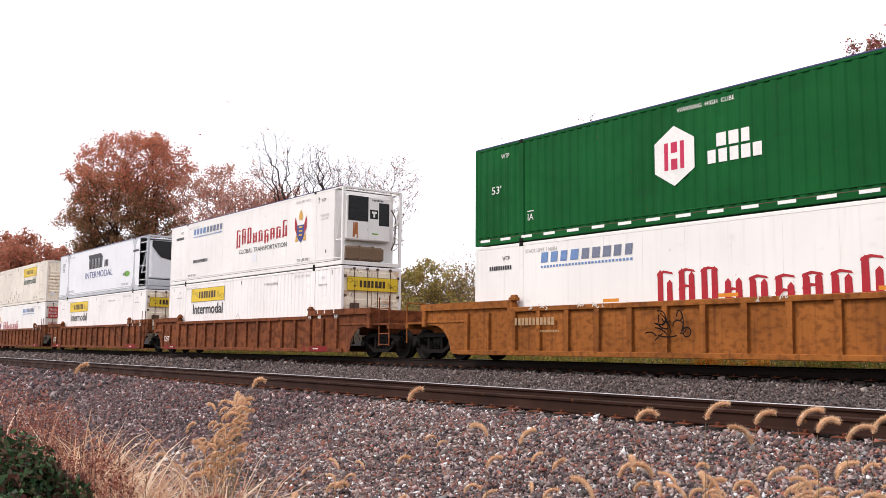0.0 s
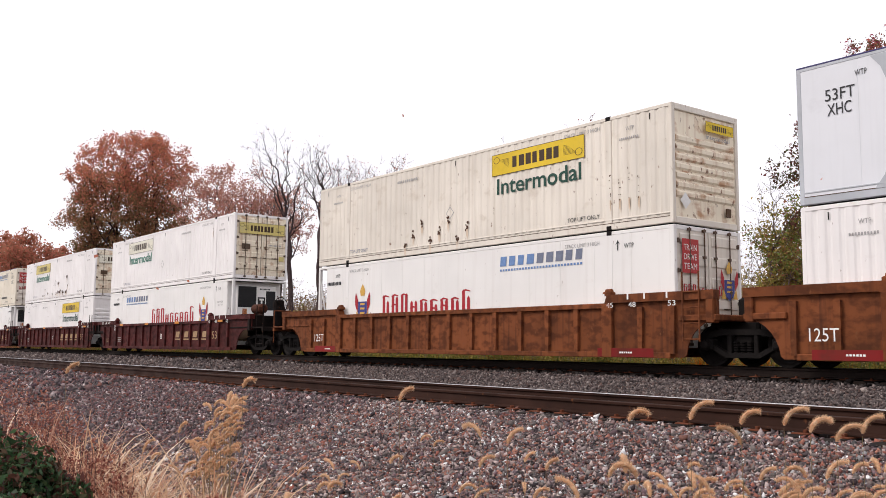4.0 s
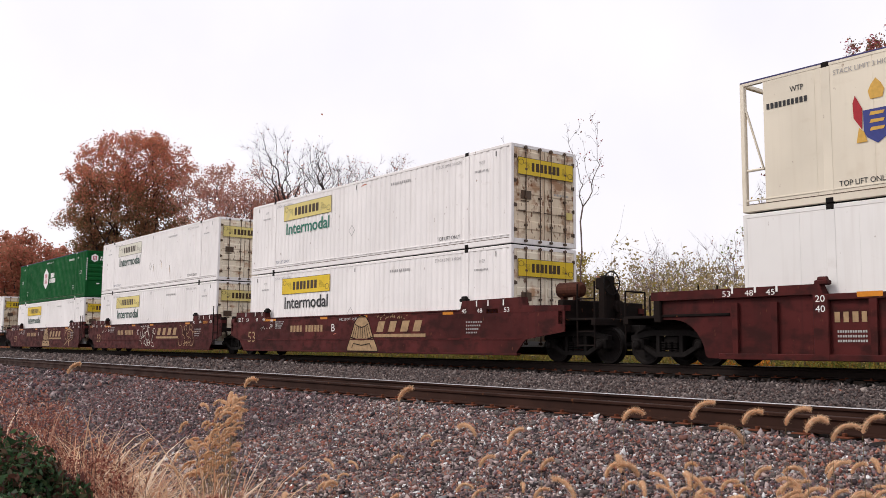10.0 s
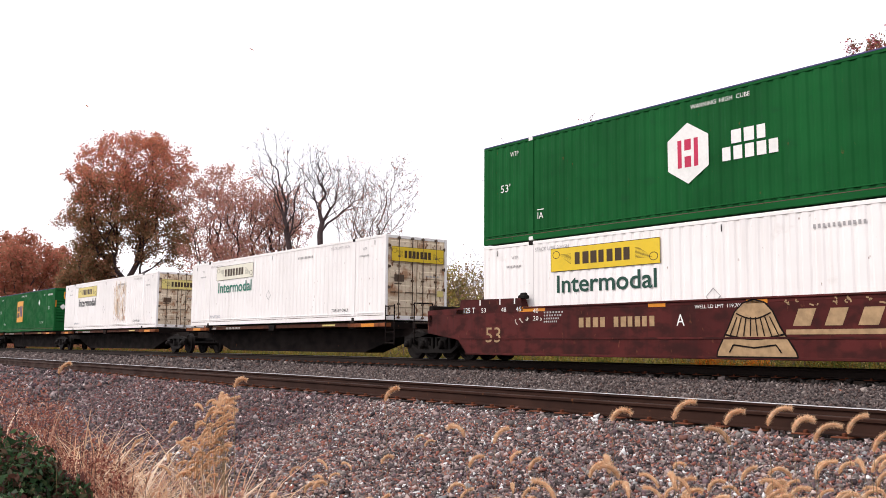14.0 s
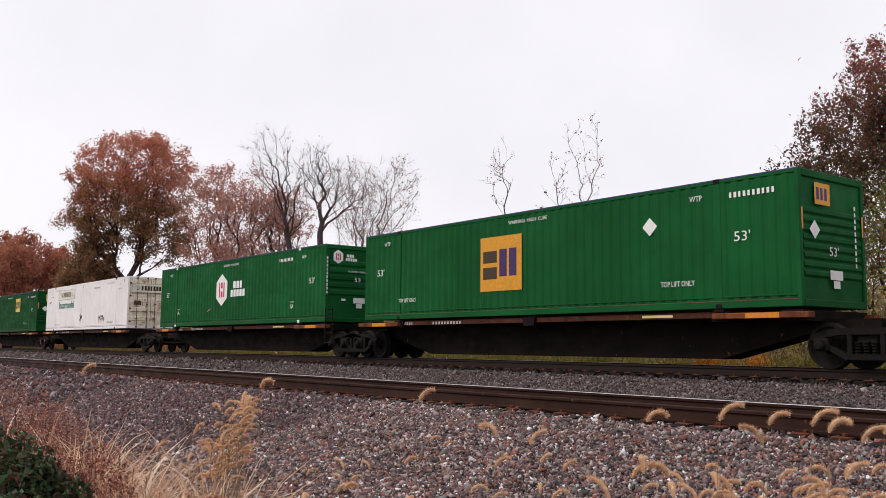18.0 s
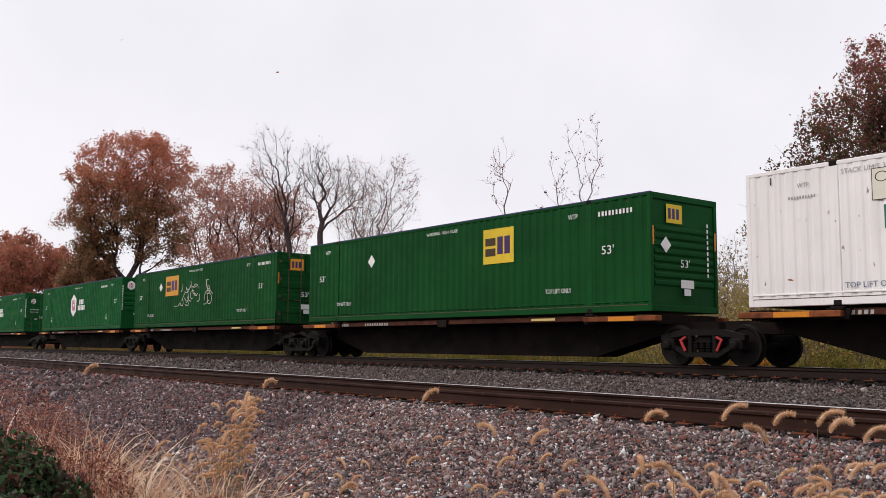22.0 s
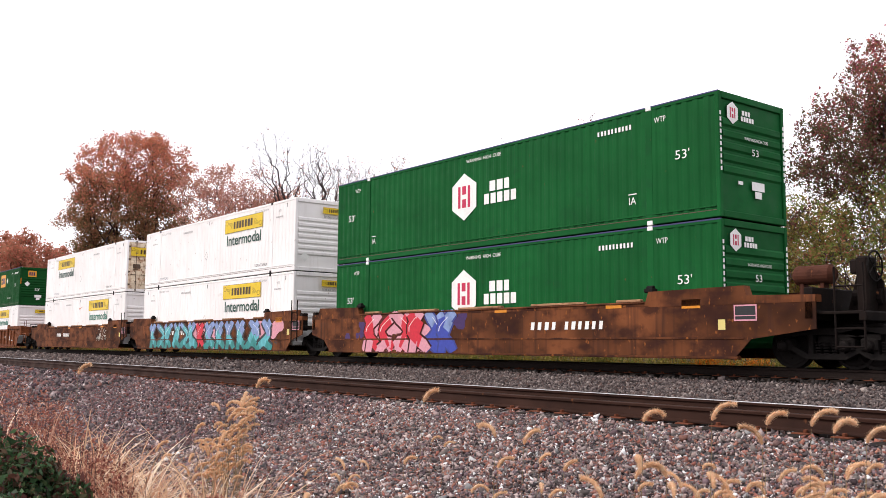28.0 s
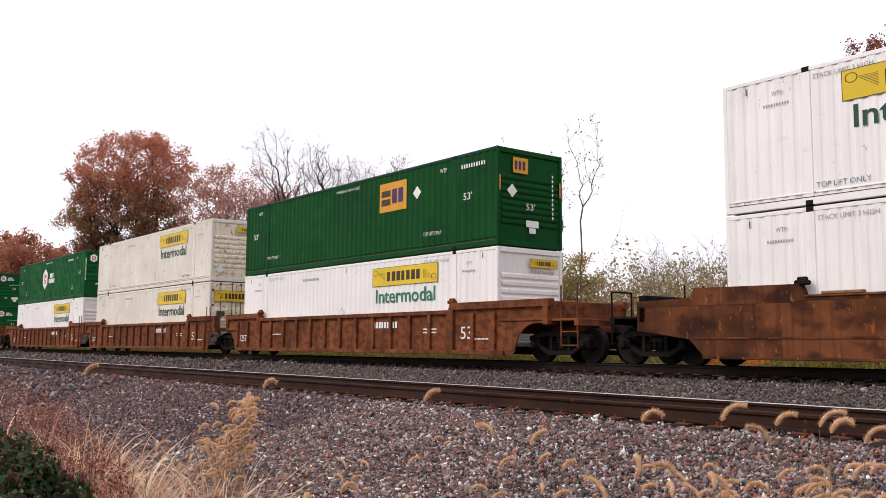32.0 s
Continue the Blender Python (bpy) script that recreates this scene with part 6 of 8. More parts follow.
load(green_panel_box((6.1, 0.72, 1.75, 1.55), paint=GREEN, diamond=12.3, label="dark green corrugated container with tall amber panel"), X_O, ON_SPINE)
spine_car(X_P, "coupled", "joint", SPINE)
spine_car(X_Q, "joint", "joint", SPINE, 2.4)
spine_car(X_R, "joint", "coupled", SPINE, 1.2, True)
load(green_hex_box(label="green corrugated container with white hexagon emblem, single-stacked", blocks=LETTER_WHITE), X_P, ON_SPINE)
load(white_box(ground=GHOST, word=TEAL, end_sign=GHOST, label="white ribbed container with rust-holed lower side and bleached plate", marks=[(11.2 + 0.24 * i, 0.55, 0.14, 0.26) for i in range(5)] + [(7.6, 0.6, 0.3, 0.35)]), X_Q, ON_SPINE)
load(green_panel_box((10.05, 1.5, 1.3, 1.0), diamond=4.2, label="dark green corrugated container with yellow square panel", back=YELLOW), X_R, ON_SPINE)
spine_car(X_S, "coupled", "joint", SPINE)
spine_car(X_T, "joint", "joint", SPINE, 1.2)
spine_car(X_U, "joint", "coupled", SPINE, 2.3)
load(green_panel_box((4.4, 1.53, 1.65, 0.97), "doors", graffiti=True, label="dark green corrugated container tagged with white graffiti"), X_S, ON_SPINE)
load(green_hex_box(label="green corrugated container with white hexagon emblem, single-stacked"), X_T, ON_SPINE)
load(green_hex_box("doors", label="green corrugated container with white hexagon emblem and doors"), X_U, ON_SPINE)

for x, f, r, k in ((X_V, "coupled", "joint", 0), (X_W, "joint", "joint", 1), (X_X, "joint", "coupled", 2)):
    car = well_car(x, RUST_STEEL, False, f, r, ("rust-brown smooth well car with red and blue graffiti", "rust-brown smooth well car with cyan graffiti", "rust-brown smooth well car with dark stains")[k], True, k == 0, 0.22)
    reflectors(car, (6.6, 8.9, 13.0), 1.34, 0.5, 0.12)
    reflectors(car, (15.25,), 1.28, 0.5, 0.2)
    piece("mark_bars", shared("bold_bars", LETTER_WHITE, lambda bm: (bars(bm, 4, 1.05, 0.20, 7, 0.15, 0.42),)), car, car_side(10.35 if k == 0 else 4.2, 0.85))
    piece("mark_bars", shared("bold_number_bars", LETTER_WHITE, lambda bm: (bars(bm, 6, 1.4, 0.20, 8, 0.15, 0.42),)), car, car_side(11.6 if k == 0 else 5.6, 0.85))
    piece("data_panel", shared("car_panel", INK, lambda bm: rect(bm, 0, 0.55, 0, 0.34)), car, car_side(16.6, 0.98))
    piece("panel_border", shared("car_panel_border", G_PINK, lambda bm: (rect(bm, 0, 0.55, 0, 0.03), rect(bm, 0, 0.55, 0.31, 0.34), rect(bm, 0, 0.03, 0.03, 0.31), rect(bm, 0.52, 0.55, 0.03, 0.31), rect(bm, 0, 0.55, 0.1, 0.12))), car, car_side(16.6, 0.98, 0.009))
    for u, w in ((2.32, 0.85), (4.23, 2.0), (7.28, 1.9), (10.37, 1.92), (13.34, 0.75)):
        piece("wear_plate", shared(f"wear_plate {w}", WEAR_TAN, lambda bm: softbox(bm, 0, w, -0.03, 0.10, 0, 0.06, 0.012)), car, pose(u - LONG, -SIDE_Y, 1.47), "bare tan wear plate")
    piece("notice", shared("yellow_notice", PALE_YELLOW, lambda bm: rect(bm, 0, 0.18, 0, 0.22)), car, car_side(16.2, 0.8))
    if k == 0:
        splash(car, 2.2, 0.2, 3.4, 1.2, G_PINK, 21, 9)
        splash(car, 1.2, 0.6, 1.2, 0.6, PLUM, 26, 4)
        wild(car, 2.4, 0.2, 3.3, 1.32, (G_PINK, G_RED, G_RED, G_PINK), MAROON_STEEL, 5, (0, 2, 1, 3), 0.34)
        wild(car, 5.55, 0.2, 1.6, 1.3, (G_BLUE, G_BLUE, G_LILAC), NAVY, 6, (2, 3), 0.30)
        splash(car, 6.3, 0.9, 1.3, 0.6, PLUM, 23, 5)
    elif k == 1:
        splash(car, 6.6, 0.2, 3.0, 1.25, G_PINK, 24, 10)
        splash(car, 13.2, 0.2, 2.5, 1.25, G_PINK, 25, 14)
        wild(car, 1.8, 0.2, 5.9, 1.25, (G_TEAL, G_CYAN, G_CYAN, G_LILAC), INK, 8, (0, 2, 3, 4, 2, 1), 0.28, 0.10)
        wild(car, 7.6, 0.3, 1.0, 1.1, (G_RED, G_RED), MAROON_STEEL, 9, (3,), 0.30)
        wild(car, 8.6, 0.2, 6.3, 1.25, (G_TEAL, G_CYAN, G_LILAC, G_LILAC), INK, 10, (4, 3, 0, 3, 4, 1), 0.30, 0.10)
        scrawl(car, 14.7, 0.3, 0.9, 0.35, INK, 27, 8, 0.04, lambda u, z: car_side(u, z))
    else:
        scrawl(car, 12.4, 0.6, 1.5, 0.7, G_WHITE, 71, 22, 0.022, lambda u, z: car_side(u, z))
load(green_hex_box(label="green corrugated container with white hexagon emblem on top of another", blocks=LETTER_WHITE), X_V, UPPER)
load(green_hex_box(label="green corrugated container with white hexagon emblem under another", blocks=LETTER_WHITE), X_V, LOWER)
load(white_box("ribs", True, end_paint=WHITE, label="clean white ribbed container with yellow plate near its nose"), X_W, UPPER)
load(white_box("ribs", True, end_paint=WHITE, label="clean white ribbed container with yellow plate near its nose"), X_W, LOWER)
load(white_box(end_paint=RUSTY_DOOR, label="white ribbed container with yellow plate and stained doors"), X_X, UPPER)
load(white_box("ribs", True, end_paint=WHITE, word=TEAL, label="white ribbed container with teal lettering"), X_X, LOWER)

for x, f, r in ((X_Y, "coupled", "joint"), (X_Z, "joint", "joint"), (X_AA, "joint", "coupled"), (X_AB, "coupled", "joint")):
    car = well_car(x, ORANGE_STEEL, True, f, r, RIBBED_OLD)
    car_marks(car, LETTER_WHITE, 10.0, 10, 53, 0.07)
    piece("lettering", word_mesh("125T", 0.62, 0.26, LETTER_WHITE), car, car_side(0.25, 0.55, 0.0))
load(green_panel_box((10.12, 1.56, 1.55, 0.97), diamond=12.25, label="green corrugated container with amber panel on a white one"), X_Y, UPPER)
load(white_box("ribs", True, end_paint=WHITE, word=TEAL, label="white ribbed container with yellow plate and ribbed nose"), X_Y, LOWER)
load(white_box("ribs", True, paint=CREAM, end_paint=DOORDIRT, label="cream container with ribbed rust-streaked nose"), X_Z, UPPER)
load(white_box(front_sign=True, paint=CREAM, label="cream container with yellow plate and doors"), X_Z, LOWER)
load(green_hex_box(label="green corrugated container with white hexagon emblem on a white one"), X_AA, UPPER)
load(white_box("ribs", True, end_paint=WHITE, label="white ribbed container with yellow plate"), X_AA, LOWER)
load(green_hex_box(label="green corrugated container with white hexagon emblem on another"), X_AB, UPPER)
load(green_hex_box(label="green corrugated container with white hexagon emblem below another"), X_AB, LOWER)


# ---- ground, tracks ----
def ground_z(x, y):
    """Height of the land: camera bank, ballast shoulder, the two track beds, the verge behind."""
    knots = ((-400, -0.3), (-6, -0.2), (0, -0.05), (4.5, 0.02), (6.2, 0.12), (8.1, 0.56), (8.5, 0.655), (11.3, 0.655), (12.4, 0.65), (15.8, 0.86), (16.6, 0.92), (20.1, 0.92),
             (21.5, 0.45), (24, 0.35), (60, 0.4), (300, 1.0), (3000, 4.0))
    z = knots[-1][1]
    for (a, za), (b, zb) in zip(knots, knots[1:]):
        if y <= b:
            f = max(0.0, (y - a) / (b - a))
            z = za + (zb - za) * f
            break
    if y < 8.0 or y > 22:
        z += 0.05 * noise.noise((x * 0.5, y * 0.5, 0.3)) + 0.10 * noise.noise((x * 0.13, y * 0.13, 4.0))
    return z


def ground_material():
    m, nt, b = nodes_of("ground_cover")
    tc = nt.nodes.new("ShaderNodeTexCoord")
    sep = nt.nodes.new("ShaderNodeSeparateXYZ")
    nt.links.new(tc.outputs["Object"], sep.inputs[0])
    stone = nt.nodes.new("ShaderNodeTexVoronoi")
    stone.inputs["Scale"].default_value = 17.0
    nt.links.new(tc.outputs["Object"], stone.inputs["Vector"])
    # near-black tint paints the shade in gaps between stones and below the train
    tint = nt.nodes.new("ShaderNodeValToRGB")
    tint.color_ramp.elements[0].color, tint.color_ramp.elements[1].color = (0.018, 0.016, 0.018, 1), (0.07, 0.06, 0.06, 1)
    nt.links.new(stone.outputs["Color"], tint.inputs[0])
    soil = mixed(nt, spread(nt, grain(nt, 3.0), 0.35, 0.7), (0.035, 0.022, 0.014), (0.085, 0.052, 0.032))
    grassy = mixed(nt, spread(nt, grain(nt, 0.9), 0.4, 0.65), soil, (0.075, 0.055, 0.024))
    edge = nt.nodes.new("ShaderNodeMath")
    edge.operation = "ADD"
    wob = spread(nt, grain(nt, 0.8), 0.2, 0.8, -0.9, 0.9)
    nt.links.new(sep.outputs[1], edge.inputs[0])
    nt.links.new(wob, edge.inputs[1])
    near = spread(nt, edge.outputs[0], 4.6, 5.6)
    far = spread(nt, edge.outputs[0], 20.8, 21.6, 1, 0)
    both = nt.nodes.new("ShaderNodeMath")
    both.operation = "MULTIPLY"
    nt.links.new(near, both.inputs[0])
    nt.links.new(far, both.inputs[1])
    col = mixed(nt, both.outputs[0], grassy, tint.outputs[0])
    nt.links.new(col, b.inputs["Base Color"])
    b.inputs["Roughness"].default_value = 0.95
    bumped(nt, b, stone.outputs["Distance"], 0.9, 0.03)
    return m


xs = sorted(set([-2500, -1200, -700, -450, -330, -260] + [-220 + 4 * i for i in range(30)] + [-100 + 1.0 * i for i in range(60)] + [-40 + 0.4 * i for i in range(110)] + [6, 10, 16, 25, 40, 70, 120, 250, 600, 1500]))
ys = sorted(set([-1500, -500, -150, -50, -20, -10, -6] + [-4 + 0.4 * i for i in range(21)] + [4.4 + 0.2 * i for i in range(90)] + [23 + 1.0 * i for i in range(14)] + [40, 48, 60, 80, 120, 200, 400, 1000, 2800]))
gv = [(x, y, ground_z(x, y)) for x in xs for y in ys]
gn = len(ys)
gf = [(i * gn + j, (i + 1) * gn + j, (i + 1) * gn + j + 1, i * gn + j + 1) for i in range(len(xs) - 1) for j in range(gn - 1)]
ground = tagged(new("ground", from_arrays("ground", gv, gf, ground_material())), "gravel track bed with weedy verges", "ground", kind="structure")

RAIL = ((-0.075, -0.187), (0.075, -0.187), (0.075, -0.172), (0.02, -0.155), (0.010, -0.06), (0.014, -0.048), (0.036, -0.040), (0.037, -0.012), (0.030, -0.002), (0.0, 0.0),
        (-0.030, -0.002), (-0.037, -0.012), (-0.036, -0.040), (-0.014, -0.048), (-0.010, -0.06), (-0.02, -0.155), (-0.075, -0.172))


def rail(track, y, z, inner, steel):
    x0, x1 = -420.0, 90.0
    verts = [(x, y + a, z + b) for x in (x0, x1) for a, b in RAIL]
    n = len(RAIL)
    ob = piece("rail", from_arrays("rail", verts, [(i, (i + 1) % n, n + (i + 1) % n, n + i) for i in range(n)] + [tuple(range(n)), tuple(range(2 * n - 1, n - 1, -1))], steel), track)
    # the running band: bright steel on each far rail, dull brown on each near one
    band = [(x, y + a, z + b) for x in (x0, x1) for a, b in ((0.0385 * inner, -0.007), (0.0376 * inner, -0.004), (0.032 * inner, 0.0008), (0.018 * inner, 0.0022), (0.010 * inner, 0.0022))]
    piece("running_band", from_arrays("running_band", band, [(i, i + 1, 6 + i, 5 + i) for i in range(4)], BRIGHT_STEEL if inner < 0 else DULL_STEEL), ob, None, "polished steel running surface")
    return ob


def track(name, y, z, x_from, x_to, label):
    t = tagged(new(name), label, "railway track", kind="structure")
    for s in (-0.755, 0.755):
        # the train's rails use the copy with shade in its colour
        rail(t, y + s, z, -1 if s > 0 else 1, RAIL_STEEL if z < 1.0 else SHADE_RAIL)
    rng = random.Random(3)
    tie = shared("tie", TIE_WOOD, lambda bm: softbox(bm, -0.115, 0.115, -1.3, 1.3, -0.38, -0.20, 0.015))
    plate = shared("tie_plate", PLATE_BROWN, lambda bm: softbox(bm, -0.10, 0.10, -0.18, 0.18, -0.205, -0.185, 0.006))
    spike = shared("spike", PLATE_BROWN, lambda bm: softbox(bm, -0.018, 0.018, -0.03, 0.03, -0.19, -0.150, 0.006))
    step = 0.50
    n = int((x_to - x_from) / step)
    for i in range(n):
        x = x_from + i * step + rng.uniform(-0.03, 0.03)
        tb = piece("tie", tie, t, pose(x, y + rng.uniform(-0.03, 0.03), z + rng.uniform(-0.012, 0.0), 0, 0, rng.uniform(-1, 1)))
        for s in (-0.755, 0.755):
            pl = piece("tie_plate", plate, tb, pose(0, s, 0))
            if s < 0:
                piece("spike", spike, tb, pose(rng.uniform(-0.05, 0.05), s - 0.10, 0))
    bm = bmesh.new()
    for i in range(330):
        x = x_from - (i + 1) * step if i < 300 else x_to + (i - 300) * step
        box(bm, x - 0.115, x + 0.115, y - 1.3, y + 1.3, z - 0.38, z - 0.20)
    tagged(part("tie_row", bm, TIE_WOOD, t), kind="stuff")
    return t


track("track_near", NEAR_Y, NEAR_TOP, -34.0, -2.0, "rusty rails on creosoted ties, empty track")
track("track_far", TRACK_Y, RAIL_TOP, -48.0, -4.0, "rusty rails on ties under the train")


# ---- loose stone, plants, trees ----
def fast_mesh(name, verts, faces, material):
    """A mesh from arrays: verts (n, 3), faces (m, k) all with k corners."""
    verts, faces = np.asarray(verts, dtype=np.float32), np.asarray(faces, dtype=np.int32)
    m, k = faces.shape
    me = bpy.data.meshes.new(name)
    me.vertices.add(len(verts))
    me.vertices.foreach_set("co", verts.ravel())
    me.loops.add(m * k)
    me.loops.foreach_set("vertex_index", faces.ravel())
    me.polygons.add(m)
    me.polygons.foreach_set("loop_start", np.arange(m, dtype=np.int32) * k)
    me.update(calc_edges=True)
    me.materials.append(material)
    return me


def spin(rng, n):
    """n random turns as matrices."""
    q = rng.normal(size=(n, 4))
    q /= np.linalg.norm(q, axis=1)[:, None]
    w, x, y, z = q.T
    return np.stack([np.stack([1 - 2 * (y * y + z * z), 2 * (x * y - z * w), 2 * (x * z + y * w)], 1),
                     np.stack([2 * (x * y + z * w), 1 - 2 * (x * x + z * z), 2 * (y * z - x * w)], 1),
                     np.stack([2 * (x * z - y * w), 2 * (y * z + x * w), 1 - 2 * (x * x + y * y)], 1)], 1)


BALLAST = islands("crushed_stone", ((0.020, 0.016, 0.018), (0.118, 0.093, 0.095), (0.471, 0.373, 0.358), (0.136, 0.075, 0.069), (0.570, 0.452, 0.414), (0.027, 0.021, 0.025), (0.372, 0.169, 0.123), (0.093, 0.075, 0.085), (0.198, 0.130, 0.143), (0.037, 0.029, 0.032), (0.335, 0.119, 0.087), (0.143, 0.122, 0.114), (0.056, 0.043, 0.047), (0.236, 0.203, 0.185), (0.022, 0.018, 0.020), (0.900, 0.900, 0.896)), 0.85, 0, 0.5)
# darker, purpler set of stone colours for the shoulder beyond x = -13
DARKER_BALLAST = islands("dusty_crushed_stone", ((0.021, 0.016, 0.020), (0.094, 0.072, 0.078), (0.308, 0.240, 0.238), (0.114, 0.058, 0.057), (0.362, 0.276, 0.268), (0.032, 0.024, 0.029), (0.241, 0.110, 0.090), (0.078, 0.061, 0.073), (0.168, 0.102, 0.120), (0.221, 0.077, 0.061), (0.118, 0.097, 0.098), (0.054, 0.041, 0.046), (0.154, 0.130, 0.124), (0.040, 0.031, 0.035), (0.697, 0.576, 0.561)), 0.85, 0, 0.5)
MID_BALLAST = islands("grey_crushed_stone", ((0.042, 0.033, 0.034), (0.090, 0.072, 0.070), (0.180, 0.145, 0.135), (0.064, 0.049, 0.049), (0.212, 0.170, 0.157), (0.032, 0.025, 0.027), (0.138, 0.087, 0.074), (0.080, 0.064, 0.065), (0.360, 0.301, 0.275)), 0.85, 0, 0.5)
# near-black stone colours carry the shade the cars throw on their bed
SHADE_STONE = islands("oil_stained_stone", ((0.012, 0.010, 0.010), (0.030, 0.025, 0.024), (0.018, 0.014, 0.013), (0.05, 0.042, 0.04)), 0.8, 0, 0.4)


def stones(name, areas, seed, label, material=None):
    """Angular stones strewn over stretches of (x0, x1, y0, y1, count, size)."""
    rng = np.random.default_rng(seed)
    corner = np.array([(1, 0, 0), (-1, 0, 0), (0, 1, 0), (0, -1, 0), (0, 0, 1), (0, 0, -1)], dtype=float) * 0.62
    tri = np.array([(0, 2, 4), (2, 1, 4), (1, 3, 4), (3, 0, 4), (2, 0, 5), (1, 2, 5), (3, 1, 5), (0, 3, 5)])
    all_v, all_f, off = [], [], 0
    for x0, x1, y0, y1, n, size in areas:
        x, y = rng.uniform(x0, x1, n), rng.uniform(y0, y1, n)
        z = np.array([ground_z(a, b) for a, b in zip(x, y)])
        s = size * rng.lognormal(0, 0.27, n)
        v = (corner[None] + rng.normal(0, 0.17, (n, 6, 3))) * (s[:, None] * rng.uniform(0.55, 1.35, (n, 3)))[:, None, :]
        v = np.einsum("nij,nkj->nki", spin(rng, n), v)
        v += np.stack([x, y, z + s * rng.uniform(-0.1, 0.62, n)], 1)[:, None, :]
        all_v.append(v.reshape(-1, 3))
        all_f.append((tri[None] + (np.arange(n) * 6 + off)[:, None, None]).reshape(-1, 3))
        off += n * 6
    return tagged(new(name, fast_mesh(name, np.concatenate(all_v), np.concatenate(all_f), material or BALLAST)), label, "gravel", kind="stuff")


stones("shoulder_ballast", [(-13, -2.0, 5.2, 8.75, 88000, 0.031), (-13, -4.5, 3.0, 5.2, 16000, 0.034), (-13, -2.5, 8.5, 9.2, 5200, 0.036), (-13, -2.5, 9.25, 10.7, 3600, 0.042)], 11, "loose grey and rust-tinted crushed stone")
stones("shoulder_ballast_distant", [(-24, -13, 2.8, 8.75, 46000, 0.038), (-60, -24, 4.0, 8.75, 20000, 0.068), (-40, -13, 8.5, 9.2, 6000, 0.038), (-40, -13, 9.25, 10.7, 3600, 0.045)], 14, "dusty purple-grey crushed stone", DARKER_BALLAST)
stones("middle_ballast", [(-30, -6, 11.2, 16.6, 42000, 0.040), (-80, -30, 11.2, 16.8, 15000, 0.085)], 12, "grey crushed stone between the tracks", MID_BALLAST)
# bed below the cars, their shade put into the stone colour
stones("oily_ballast", [(-36, -5, 16.6, 19.9, 10000, 0.06)], 13, "oil-darkened crushed stone under the train", SHADE_STONE)


def blades(rng, base, height, width, lean, curl, segs=4):
    """Grass blades as curved tapering strips. base (n, 3); the rest length n, lean an angle, curl how far the tip droops."""
    n = len(base)
    az = rng.uniform(0, math.tau, n)
    d = np.stack([np.cos(az), np.sin(az), np.zeros(n)], 1)
    side = np.stack([-np.sin(az), np.cos(az), np.zeros(n)], 1)
    turn = rng.uniform(0, math.pi, n)
    side = side * np.cos(turn)[:, None] + d * np.sin(turn)[:, None] * 0.8
    rows = []
    for k in range(segs + 1):
        f = k / segs
        out = height * (np.tan(lean) * f + curl * f ** 2.6)
        up = height * (f - 0.55 * curl * f ** 3)
        c = base + d * out[:, None] + np.array([0, 0, 1]) * up[:, None]
        w = (width * (1 - 0.9 * f ** 1.5) / 2)[:, None]
        rows.append(c - side * w)
        rows.append(c + side * w)
    v = np.stack(rows, 1)
    quad = np.array([(2 * k, 2 * k + 1, 2 * k + 3, 2 * k + 2) for k in range(segs)])
    f = (quad[None] + (np.arange(n) * (2 * segs + 2))[:, None, None]).reshape(-1, 4)
    return v.reshape(-1, 3), f


STRAW = islands("dry_straw", ((0.58, 0.36, 0.22), (0.76, 0.55, 0.37), (0.46, 0.22, 0.13), (0.90, 0.75, 0.58), (0.60, 0.32, 0.20), (0.86, 0.68, 0.50)), 0.8, 0.25)
RUSSET = islands("russet_weeds", ((0.27, 0.085, 0.066), (0.42, 0.18, 0.125), (0.15, 0.052, 0.044), (0.66, 0.40, 0.29), (0.31, 0.10, 0.075), (0.11, 0.042, 0.036), (0.52, 0.28, 0.19)), 0.85, 0.35)
VERGE = islands("verge_grass", ((0.10, 0.14, 0.03), (0.20, 0.20, 0.04), (0.36, 0.27, 0.045), (0.30, 0.12, 0.03), (0.12, 0.17, 0.035), (0.06, 0.08, 0.025)), 0.85, 0.3)
BRIGHT_ORANGE = islands("bright_orange_leaves", ((0.75, 0.20, 0.02), (0.82, 0.30, 0.03), (0.60, 0.14, 0.02), (0.80, 0.42, 0.05)), 0.75, 0.4)
GREENLEAF = islands("dark_green_leaves", ((0.020, 0.042, 0.020), (0.042, 0.090, 0.036), (0.080, 0.150, 0.060), (0.13, 0.030, 0.030), (0.028, 0.060, 0.026), (0.085, 0.024, 0.026)), 0.45, 0.25)
SEEDHEAD = islands("foxtail_bristles", ((0.756, 0.491, 0.301), (0.857, 0.580, 0.379), (0.900, 0.703, 0.491), (0.781, 0.513, 0.324)), 0.85, 0.4)
STALK = plain("dry_stalk", (0.20, 0.145, 0.08), 0.8)
# bark lightened, so haze over the trees is part of its colour
BARK = plain("grey_brown_bark", (0.16, 0.115, 0.105), 0.9, 0, 0.3, 6, 0.6)
DARKBARK = plain("dark_bark", (0.066, 0.046, 0.046), 0.9, 0, 0.3, 6, 0.6)


